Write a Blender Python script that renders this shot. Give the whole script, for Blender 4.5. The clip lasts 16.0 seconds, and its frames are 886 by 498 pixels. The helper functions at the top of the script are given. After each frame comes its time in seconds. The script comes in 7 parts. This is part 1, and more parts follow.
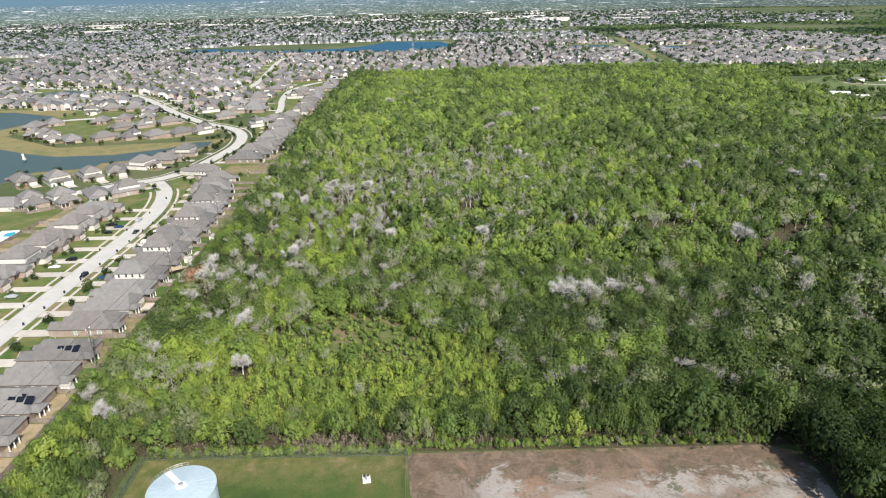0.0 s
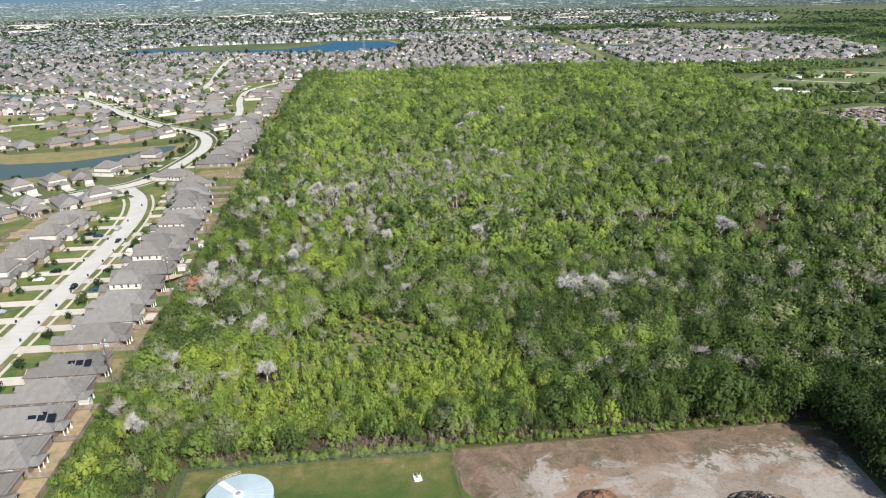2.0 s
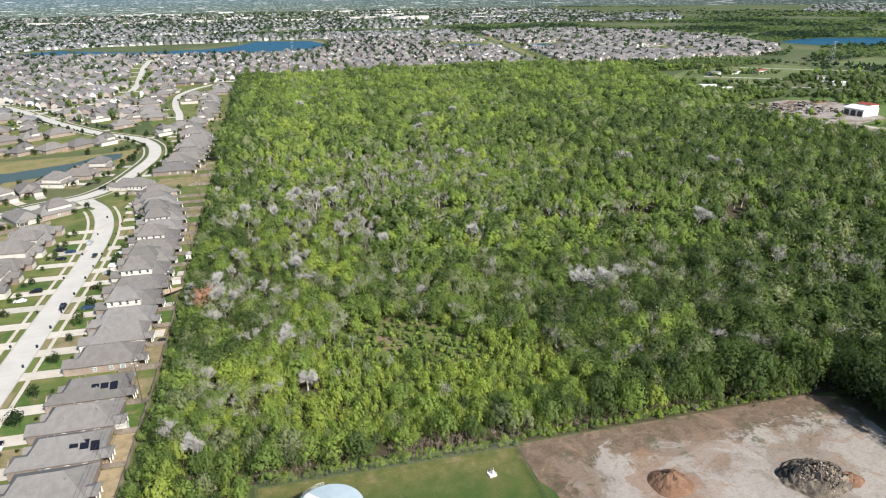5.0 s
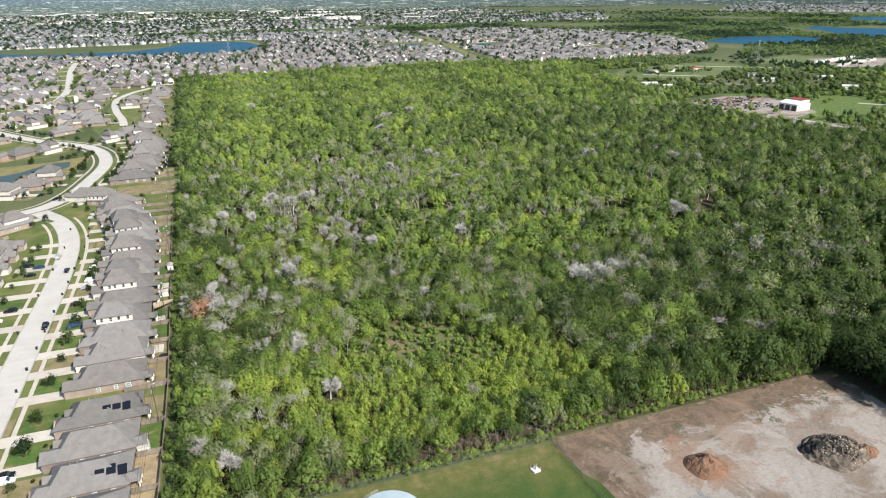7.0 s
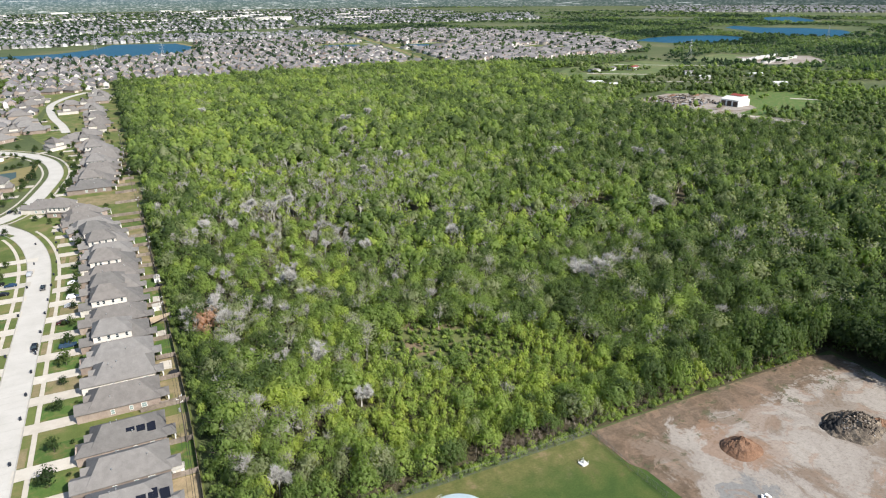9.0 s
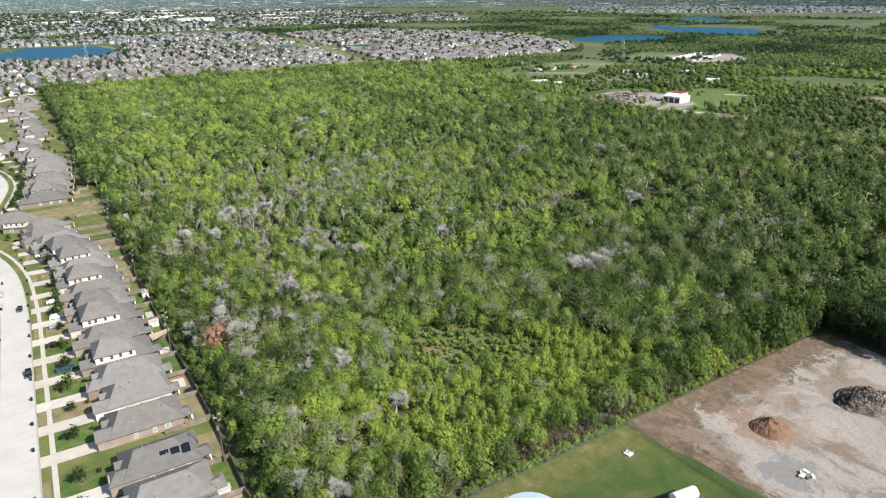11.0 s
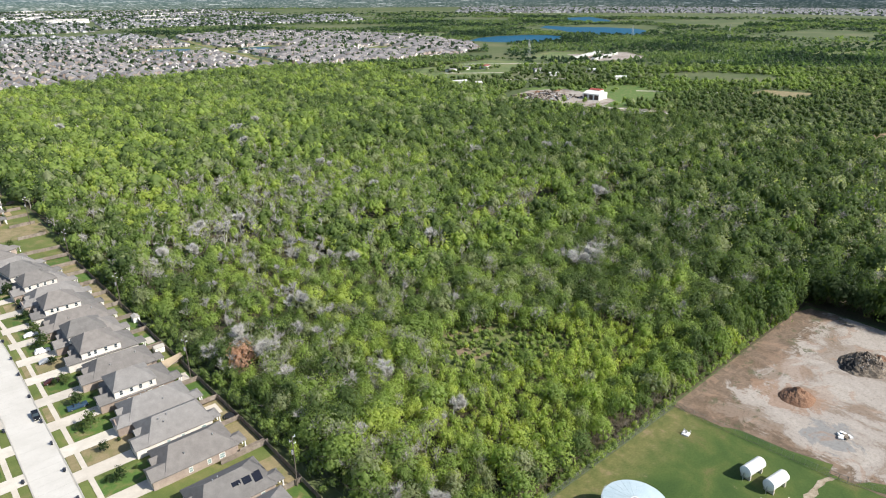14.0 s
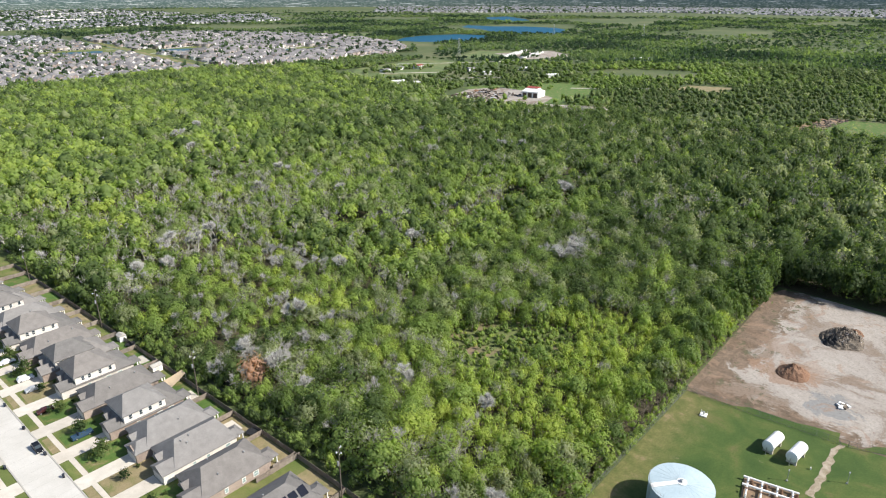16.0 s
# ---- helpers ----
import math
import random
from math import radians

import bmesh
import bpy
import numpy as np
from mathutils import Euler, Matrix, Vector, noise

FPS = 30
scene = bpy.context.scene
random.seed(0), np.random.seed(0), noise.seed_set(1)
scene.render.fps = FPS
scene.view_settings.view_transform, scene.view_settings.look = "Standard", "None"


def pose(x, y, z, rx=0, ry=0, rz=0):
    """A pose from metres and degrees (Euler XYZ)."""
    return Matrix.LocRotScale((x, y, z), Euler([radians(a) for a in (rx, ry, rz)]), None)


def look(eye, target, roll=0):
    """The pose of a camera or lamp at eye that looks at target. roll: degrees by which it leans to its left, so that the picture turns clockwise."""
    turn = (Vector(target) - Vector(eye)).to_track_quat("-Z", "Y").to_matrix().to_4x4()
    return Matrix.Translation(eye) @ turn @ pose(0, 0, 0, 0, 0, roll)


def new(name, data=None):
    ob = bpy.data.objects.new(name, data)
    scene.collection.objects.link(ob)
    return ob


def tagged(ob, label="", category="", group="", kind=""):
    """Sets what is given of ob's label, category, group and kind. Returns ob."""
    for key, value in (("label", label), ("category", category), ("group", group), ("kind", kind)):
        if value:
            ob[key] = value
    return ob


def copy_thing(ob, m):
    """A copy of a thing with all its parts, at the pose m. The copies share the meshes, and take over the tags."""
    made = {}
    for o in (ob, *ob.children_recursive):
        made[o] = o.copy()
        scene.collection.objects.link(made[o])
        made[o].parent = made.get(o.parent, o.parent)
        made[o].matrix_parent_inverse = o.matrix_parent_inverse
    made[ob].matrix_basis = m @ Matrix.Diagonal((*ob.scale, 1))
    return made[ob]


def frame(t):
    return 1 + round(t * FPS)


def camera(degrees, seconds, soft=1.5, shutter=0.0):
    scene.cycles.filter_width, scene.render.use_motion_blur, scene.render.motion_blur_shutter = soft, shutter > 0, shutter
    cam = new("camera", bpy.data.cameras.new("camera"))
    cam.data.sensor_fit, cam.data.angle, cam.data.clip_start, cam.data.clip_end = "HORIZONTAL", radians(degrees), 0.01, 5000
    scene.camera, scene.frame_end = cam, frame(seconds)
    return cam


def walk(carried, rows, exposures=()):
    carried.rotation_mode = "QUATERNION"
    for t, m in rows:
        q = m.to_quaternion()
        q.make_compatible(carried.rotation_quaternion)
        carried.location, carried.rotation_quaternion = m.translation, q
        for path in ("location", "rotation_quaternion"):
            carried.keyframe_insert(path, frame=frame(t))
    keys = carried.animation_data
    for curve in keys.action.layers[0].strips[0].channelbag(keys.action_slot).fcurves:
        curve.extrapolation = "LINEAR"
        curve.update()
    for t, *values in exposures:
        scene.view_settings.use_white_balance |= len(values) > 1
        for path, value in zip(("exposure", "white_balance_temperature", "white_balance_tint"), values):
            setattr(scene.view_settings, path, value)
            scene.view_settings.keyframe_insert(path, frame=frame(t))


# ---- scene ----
cam = camera(68.79, 16.0, soft=1.1)
# seconds, eye x y z, yaw, pitch, roll
ROWS = [
    (0, 1.73, -0.24, 113.57, 0.54, -21.40, -1.42),
    (0.5, -4.70, -0.95, 114.07, -0.47, -21.45, -1.37),
    (1, -11.01, -1.54, 114.60, -1.65, -21.50, -1.32),
    (1.5, -17.26, -1.99, 115.14, -3.81, -21.55, -1.27),
    (2, -23.45, -2.26, 115.68, -4.74, -21.59, -1.22),
    (2.5, -29.63, -2.34, 116.19, -5.39, -21.63, -1.17),
    (3, -35.81, -2.21, 116.68, -6.74, -21.68, -1.12),
    (5.5, -67.16, 2.03, 118.48, -13.76, -21.84, -0.87),
    (6, -73.57, 3.63, 118.72, -15.22, -21.86, -0.82),
    (6.5, -80.03, 5.50, 118.92, -16.81, -21.88, -0.77),
    (7, -86.54, 7.61, 119.08, -18.55, -21.90, -0.72),
    (7.5, -93.09, 9.98, 119.22, -20.09, -21.91, -0.67),
    (8, -99.68, 12.59, 119.35, -21.61, -21.92, -0.63),
    (8.5, -106.28, 15.44, 119.47, -23.16, -21.93, -0.58),
    (9, -112.89, 18.52, 119.57, -24.75, -21.93, -0.53),
    (9.5, -119.49, 21.82, 119.68, -26.68, -21.94, -0.49),
    (12, -151.85, 41.33, 120.40, -34.34, -21.93, -0.27),
    (12.5, -158.06, 45.76, 120.58, -36.22, -21.93, -0.22),
    (13, -164.13, 50.34, 120.77, -38.18, -21.93, -0.18),
    (13.5, -170.05, 55.07, 120.97, -39.92, -21.93, -0.14),
    (14, -175.78, 59.93, 121.15, -41.08, -21.93, -0.10),
    (14.5, -181.33, 64.92, 121.30, -42.30, -21.93, -0.06),
    (15, -186.65, 70.03, 121.42, -43.85, -21.93, -0.01),
    (15.5, -191.73, 75.25, 121.47, -46.11, -21.94, 0.03),
    (16, -196.55, 80.59, 121.43, -48.38, -21.96, 0.07),
]
walk(cam, [(t, pose(x, y, z, 90 + pitch, 0, yaw) @ pose(0, 0, 0, 0, 0, roll)) for t, x, y, z, yaw, pitch, roll in ROWS],
     exposures=[(0, 0.67), (8, 0.68), (12, 0.75), (16, 0.81)])
# ---- daylight ----
SUN_EL = radians(40)
SUN_TO = Vector((0.48, -0.88, 0)).normalized() * math.cos(SUN_EL) + Vector((0, 0, math.sin(SUN_EL)))
world = bpy.data.worlds.new("daylight")
scene.world = world
world.use_nodes = True
wt = world.node_tree
sky = wt.nodes.new("ShaderNodeTexSky")
sky.sky_type = 'NISHITA'
sky.sun_disc = False
sky.sun_elevation = SUN_EL
sky.sun_rotation = math.atan2(SUN_TO.x, SUN_TO.y)
sky.air_density, sky.dust_density = 1.0, 1.0
wt.nodes["Background"].inputs["Strength"].default_value = 0.10
wt.links.new(sky.outputs[0], wt.nodes["Background"].inputs["Color"])
sun_data = bpy.data.lights.new("sun", 'SUN')
sun_data.energy, sun_data.angle, sun_data.color = 4.5, radians(0.53), (1.0, 0.95, 0.87)
sun = new("sun", sun_data)
sun.matrix_world = look(SUN_TO * 500, (0, 0, 0))
# ---- materials ----
def graph(name):
    m = bpy.data.materials.new(name)
    m.use_nodes = True
    nt = m.node_tree
    b = nt.nodes["Principled BSDF"]
    b.inputs["Specular IOR Level"].default_value = 0.3
    geo = nt.nodes.new("ShaderNodeNewGeometry")
    return m, nt, b, geo.outputs["Position"]


def noise_of(nt, pos, scale, detail=4.0, rough=0.6, warp=0.0):
    n = nt.nodes.new("ShaderNodeTexNoise")
    n.inputs["Scale"].default_value = scale
    n.inputs["Detail"].default_value = detail
    n.inputs["Roughness"].default_value = rough
    n.inputs["Distortion"].default_value = warp
    nt.links.new(pos, n.inputs["Vector"])
    return n.outputs["Fac"]


def ramp_of(nt, fac, stops):
    r = nt.nodes.new("ShaderNodeValToRGB")
    el = r.color_ramp.elements
    while len(el) < len(stops):
        el.new(0.5)
    for e, (p, c) in zip(el, stops):
        e.position, e.color = p, (*c, 1)
    nt.links.new(fac, r.inputs["Fac"])
    return r.outputs["Color"]


def mix_of(nt, fac, a, b, blend='MIX'):
    n = nt.nodes.new("ShaderNodeMix")
    n.data_type, n.blend_type = 'RGBA', blend
    for key, v in ((0, fac), (6, a), (7, b)):
        if isinstance(v, (int, float)):
            n.inputs[key].default_value = v
        elif isinstance(v, tuple):
            n.inputs[key].default_value = (*v, 1)
        else:
            nt.links.new(v, n.inputs[key])
    return n.outputs[2]


def math_of(nt, op, a, b):
    n = nt.nodes.new("ShaderNodeMath")
    n.operation = op
    for k, v in ((0, a), (1, b)):
        if isinstance(v, (int, float)):
            n.inputs[k].default_value = v
        else:
            nt.links.new(v, n.inputs[k])
    return n.outputs[0]


def bump_of(nt, b, height, strength, dist):
    n = nt.nodes.new("ShaderNodeBump")
    n.inputs["Strength"].default_value, n.inputs["Distance"].default_value = strength, dist
    nt.links.new(height, n.inputs["Height"])
    nt.links.new(n.outputs["Normal"], b.inputs["Normal"])


def surface(name, stops, scale, fine=6.0, rough=0.85, amount=0.35, metal=0.0, bump=0.05, vary=0.0, warp=0.3):
    """Two scales of noise through a ramp; vary: spread of lightness between objects."""
    m, nt, b, pos = graph(name)
    big = noise_of(nt, pos, scale, 5, 0.6, warp)
    small = noise_of(nt, pos, fine, 4, 0.7)
    col = ramp_of(nt, big, stops)
    grain = ramp_of(nt, small, [(0.25, (1 - amount,) * 3), (0.75, (1 + amount * 0.4,) * 3)])
    col = mix_of(nt, 1.0, col, grain, 'MULTIPLY')
    if vary:
        oi = nt.nodes.new("ShaderNodeObjectInfo")
        tone = ramp_of(nt, oi.outputs["Random"], [(0.0, (1 - vary,) * 3), (0.5, (1, 1 - vary * 0.2, 1 - vary * 0.35)), (1.0, (1 + vary * 0.6,) * 3)])
        col = mix_of(nt, 1.0, col, tone, 'MULTIPLY')
    nt.links.new(col, b.inputs["Base Color"])
    b.inputs["Roughness"].default_value, b.inputs["Metallic"].default_value = rough, metal
    if bump:
        bump_of(nt, b, small, 0.5, bump)
    return m


def plain(name, c, rough=0.5, metal=0.0):
    return surface(name, [(0.3, tuple(v * 0.88 for v in c)), (0.7, c)], 0.8, 9.0, rough, 0.12, metal, 0.0)


def foliage(name, ramp, per):
    """Leaves: colour by tree, with patches across the place and light passing through."""
    m, nt, b, pos = graph(name)
    if per == "object":
        oi = nt.nodes.new("ShaderNodeObjectInfo")
        t = oi.outputs["Random"]
    else:
        at = nt.nodes.new("ShaderNodeAttribute")
        at.attribute_name = "tint"
        t = at.outputs["Fac"]
    leaf = nt.nodes.new("ShaderNodeNewGeometry")
    patch = noise_of(nt, pos, 0.02, 3, 0.5)
    v = math_of(nt, 'ADD', t, math_of(nt, 'MULTIPLY', math_of(nt, 'SUBTRACT', patch, 0.5), 0.16))
    v = math_of(nt, 'ADD', v, math_of(nt, 'MULTIPLY', math_of(nt, 'SUBTRACT', leaf.outputs["Random Per Island"], 0.5), 0.06))
    col = ramp_of(nt, v, ramp)
    fine = ramp_of(nt, noise_of(nt, pos, 1.3, 3, 0.6), [(0.3, (0.88, 0.88, 0.88)), (0.7, (1.1, 1.1, 1.07))])
    col = mix_of(nt, 1.0, col, fine, 'MULTIPLY')
    nt.links.new(col, b.inputs["Base Color"])
    b.inputs["Roughness"].default_value = 0.6
    b.inputs["Specular IOR Level"].default_value = 0.25
    tr = nt.nodes.new("ShaderNodeBsdfTranslucent")
    nt.links.new(mix_of(nt, 1.0, col, (1.4, 1.5, 0.65), 'MULTIPLY'), tr.inputs["Color"])
    mx = nt.nodes.new("ShaderNodeMixShader")
    mx.inputs[0].default_value = 0.56
    nt.links.new(b.outputs[0], mx.inputs[1])
    nt.links.new(tr.outputs[0], mx.inputs[2])
    nt.links.new(mx.outputs[0], nt.nodes["Material Output"].inputs["Surface"])
    return m


GREENS = [(0.0, (0.3, 0.325, 0.2)), (0.13, (0.25, 0.29, 0.148)), (0.19, (0.085, 0.126, 0.046)), (0.4, (0.185, 0.255, 0.079)), (0.62, (0.27, 0.348, 0.099)), (0.82, (0.34, 0.41, 0.106)), (1.0, (0.4, 0.435, 0.11))]
OAKS = [(0.0, (0.03, 0.055, 0.02)), (0.5, (0.055, 0.09, 0.03)), (1.0, (0.10, 0.14, 0.045))]
M_WOOD_LEAF = foliage("woodland_leaves", GREENS, "mesh")
M_TREE_LEAF = foliage("tree_leaves", [(0.0, (0.32, 0.34, 0.22)), (0.12, (0.26, 0.29, 0.165)), (0.18, (0.09, 0.135, 0.05)), (0.5, (0.2, 0.275, 0.085)), (0.85, (0.3, 0.375, 0.105)), (1.0, (0.35, 0.4, 0.105))], "object")
M_OAK_LEAF = foliage("garden_tree_leaves", OAKS, "object")
M_EDGE_OAK = foliage("edge_oak_leaves", [(0.0, (0.055, 0.086, 0.032)), (0.5, (0.1, 0.15, 0.052)), (1.0, (0.16, 0.22, 0.075))], "object")
# bluer than the near leaves: distance haze is put into the colour
M_HAZED_LEAF = foliage("hazed_distant_leaves", [(0.0, (0.032, 0.058, 0.038)), (0.3, (0.06, 0.098, 0.055)), (0.6, (0.125, 0.178, 0.085)), (1.0, (0.195, 0.245, 0.125))], "mesh")
M_RUST_LEAF = foliage("rust_leaves", [(0.0, (0.42, 0.25, 0.19)), (1.0, (0.52, 0.35, 0.28))], "object")
# dark green, deepened further to put the grove's shaded west side into the colour
M_SHADED_LEAF = foliage("shaded_grove_leaves", [(0.0, (0.035, 0.06, 0.02)), (0.35, (0.075, 0.115, 0.038)), (1.0, (0.15, 0.2, 0.07))], "mesh")
M_BARK = surface("bark", [(0.3, (0.10, 0.08, 0.06)), (0.7, (0.2, 0.17, 0.13))], 1.5, 12, 0.9)
M_GREY = surface("bare_grey_bark", [(0.3, (0.4, 0.385, 0.35)), (0.7, (0.51, 0.495, 0.455))], 0.4, 12, 0.9, bump=0.0)
M_SNAG = surface("weathered_snag_bark", [(0.3, (0.48, 0.465, 0.43)), (0.7, (0.6, 0.585, 0.55))], 0.4, 12, 0.9, bump=0.0)
M_TWIG = surface("half_bare_twigs", [(0.3, (0.38, 0.35, 0.3)), (0.7, (0.52, 0.5, 0.45))], 0.1, 12, 0.9, bump=0.0)
M_GROUND = surface("ground_cover", [(0.3, (0.055, 0.08, 0.028)), (0.5, (0.085, 0.11, 0.04)), (0.7, (0.14, 0.145, 0.07))], 0.006, 0.5, 0.95, 0.4, bump=0.0)
M_LITTER = surface("forest_litter", [(0.3, (0.05, 0.046, 0.024)), (0.5, (0.085, 0.07, 0.042)), (0.7, (0.06, 0.08, 0.026))], 0.05, 1.2, 0.95, 0.5)
M_SCRUB = surface("scrub_grass", [(0.3, (0.085, 0.12, 0.035)), (0.5, (0.14, 0.16, 0.055)), (0.62, (0.22, 0.165, 0.105))], 0.08, 1.6, 0.95, 0.5)
M_GRASS = surface("mown_grass", [(0.32, (0.085, 0.125, 0.028)), (0.5, (0.13, 0.16, 0.045)), (0.68, (0.22, 0.19, 0.085))], 0.09, 3.0, 0.95, 0.3, vary=0.12)
M_LUSH = surface("lush_lawn", [(0.3, (0.055, 0.115, 0.022)), (0.5, (0.08, 0.14, 0.03)), (0.6, (0.14, 0.15, 0.05)), (0.7, (0.24, 0.20, 0.11))], 0.25, 4.0, 0.95, 0.3, vary=0.15)
M_DRY = surface("dry_lawn", [(0.3, (0.13, 0.15, 0.05)), (0.5, (0.23, 0.19, 0.10)), (0.75, (0.32, 0.25, 0.15))], 0.22, 3.0, 0.95, 0.3)
M_YARD_DIRT = surface("bare_yard_soil", [(0.3, (0.24, 0.19, 0.11)), (0.55, (0.36, 0.28, 0.17)), (0.8, (0.42, 0.33, 0.21))], 0.3, 3.0, 0.95, 0.25)
M_BANK = surface("pond_bank", [(0.3, (0.15, 0.15, 0.05)), (0.5, (0.24, 0.20, 0.09)), (0.7, (0.13, 0.15, 0.05))], 0.05, 1.5, 0.95, 0.25)
M_FIELD = surface("rough_field", [(0.3, (0.085, 0.125, 0.045)), (0.5, (0.13, 0.17, 0.06)), (0.7, (0.20, 0.19, 0.09))], 0.03, 0.4, 0.95, 0.45)
M_CONCRETE = surface("road_concrete", [(0.3, (0.45, 0.43, 0.39)), (0.7, (0.53, 0.51, 0.47))], 0.12, 3.0, 0.85, 0.12, bump=0.01)
M_WALK = surface("walk_concrete", [(0.3, (0.45, 0.415, 0.355)), (0.7, (0.55, 0.515, 0.45))], 0.3, 4.0, 0.85, 0.12, bump=0.01, vary=0.12)
M_KERB = surface("kerb_concrete", [(0.3, (0.33, 0.315, 0.28)), (0.7, (0.42, 0.40, 0.36))], 0.4, 4.0, 0.85, 0.15, bump=0.01)


def water(name, c):
    m, nt, b, pos = graph(name)
    b.inputs["Base Color"].default_value = (*c, 1)
    b.inputs["Roughness"].default_value = 0.35
    b.inputs["IOR"].default_value = 1.12
    b.inputs["Specular IOR Level"].default_value = 0.05
    bump_of(nt, b, noise_of(nt, pos, 0.6, 3, 0.6), 0.5, 0.2)
    return m


M_POND = water("pond_water", (0.06, 0.095, 0.10))
M_LAKE = water("lake_water", (0.012, 0.075, 0.135))
M_ROOF = surface("roof_shingles", [(0.3, (0.155, 0.149, 0.143)), (0.7, (0.205, 0.198, 0.19))], 0.5, 5.0, 0.9, 0.22, vary=0.22)
M_BRICK = surface("wall_brick", [(0.3, (0.25, 0.20, 0.17)), (0.7, (0.345, 0.29, 0.25))], 0.6, 7.0, 0.9, 0.25, vary=0.25)
M_SIDING = surface("pale_siding", [(0.3, (0.53, 0.5, 0.455)), (0.7, (0.65, 0.62, 0.575))], 0.5, 6.0, 0.75, 0.1, vary=0.15)
M_WHITE = plain("white_paint", (0.78, 0.77, 0.74), 0.55)
M_TRIM = plain("trim_paint", (0.62, 0.58, 0.52), 0.6)
M_DOOR_BAY = plain("door_and_bay_shade", (0.10, 0.07, 0.055), 0.5)
M_GLASS = plain("window_glass", (0.035, 0.05, 0.06), 0.12)
M_SOLAR = plain("solar_cells", (0.012, 0.014, 0.022), 0.2)
M_FENCE = surface("weathered_cedar", [(0.3, (0.17, 0.145, 0.125)), (0.7, (0.30, 0.26, 0.22))], 0.9, 8.0, 0.9, 0.3, vary=0.2)
M_BLACK = plain("black_rubber", (0.02, 0.02, 0.022), 0.7)
M_STEEL = plain("galvanised_steel", (0.45, 0.46, 0.46), 0.45, 0.6)
M_LINK = plain("dull_fence_wire", (0.16, 0.165, 0.16), 0.6)
M_POLE = surface("pole_timber", [(0.3, (0.09, 0.075, 0.06)), (0.7, (0.15, 0.125, 0.10))], 1.0, 9.0, 0.9)
M_TANK = surface("tank_paint", [(0.3, (0.36, 0.45, 0.49)), (0.7, (0.43, 0.51, 0.54))], 0.35, 2.0, 0.5, 0.12, bump=0.0)
M_CLAY = surface("clay_heap", [(0.3, (0.14, 0.075, 0.045)), (0.7, (0.26, 0.155, 0.10))], 0.5, 3.0, 0.95, 0.4, bump=0.15)
M_DEBRIS = surface("debris_heap", [(0.36, (0.035, 0.03, 0.027)), (0.5, (0.14, 0.115, 0.09)), (0.64, (0.26, 0.215, 0.165))], 0.35, 4.0, 0.95, 0.5, bump=0.2)
M_GRAVEL = surface("grey_gravel", [(0.3, (0.33, 0.32, 0.30)), (0.7, (0.45, 0.43, 0.40))], 0.6, 5.0, 0.95, 0.3)
def by_house(name, stops, fine):
    """A tone for each house of a joined estate."""
    m, nt, b, pos = graph(name)
    g = nt.nodes.new("ShaderNodeNewGeometry")
    col = ramp_of(nt, g.outputs["Random Per Island"], stops)
    col = mix_of(nt, 1.0, col, ramp_of(nt, noise_of(nt, pos, fine, 3, 0.6), [(0.3, (0.82, 0.82, 0.82)), (0.7, (1.1, 1.1, 1.1))]), 'MULTIPLY')
    nt.links.new(col, b.inputs["Base Color"])
    b.inputs["Roughness"].default_value = 0.9
    return m


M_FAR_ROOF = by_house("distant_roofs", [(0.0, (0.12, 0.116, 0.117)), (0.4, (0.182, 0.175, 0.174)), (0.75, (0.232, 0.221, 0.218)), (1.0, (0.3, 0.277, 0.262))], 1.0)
# distant town: haze put into the colours, blue-grey roofs and greyed walls
M_HAZED_ROOF = by_house("hazed_roofs", [(0.0, (0.12, 0.125, 0.133)), (0.5, (0.185, 0.188, 0.196)), (1.0, (0.27, 0.268, 0.27))], 1.0)
M_HAZED_WALL = by_house("hazed_walls", [(0.0, (0.17, 0.165, 0.16)), (0.5, (0.34, 0.335, 0.33)), (0.8, (0.5, 0.5, 0.5)), (1.0, (0.7, 0.7, 0.7))], 0.8)
M_PIECES = by_house("mixed_debris", [(0.0, (0.03, 0.028, 0.026)), (0.35, (0.12, 0.095, 0.075)), (0.7, (0.25, 0.205, 0.16)), (0.95, (0.30, 0.26, 0.22)), (1.0, (0.65, 0.65, 0.64))], 2.0)
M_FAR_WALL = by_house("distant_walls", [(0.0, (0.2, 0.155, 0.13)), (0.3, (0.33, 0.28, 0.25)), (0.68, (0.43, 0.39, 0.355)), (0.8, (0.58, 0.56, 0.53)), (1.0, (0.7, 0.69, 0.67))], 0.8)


def step_of(nt, v, lo, hi):
    n = nt.nodes.new("ShaderNodeMapRange")
    n.interpolation_type = 'SMOOTHSTEP'
    nt.links.new(v, n.inputs["Value"])
    n.inputs["From Min"].default_value, n.inputs["From Max"].default_value = lo, hi
    return n.outputs["Result"]


def near_of(nt, pos, x, y):
    n = nt.nodes.new("ShaderNodeVectorMath")
    n.operation = 'DISTANCE'
    nt.links.new(pos, n.inputs[0])
    n.inputs[1].default_value = (x, y, 0)
    return n.outputs["Value"]


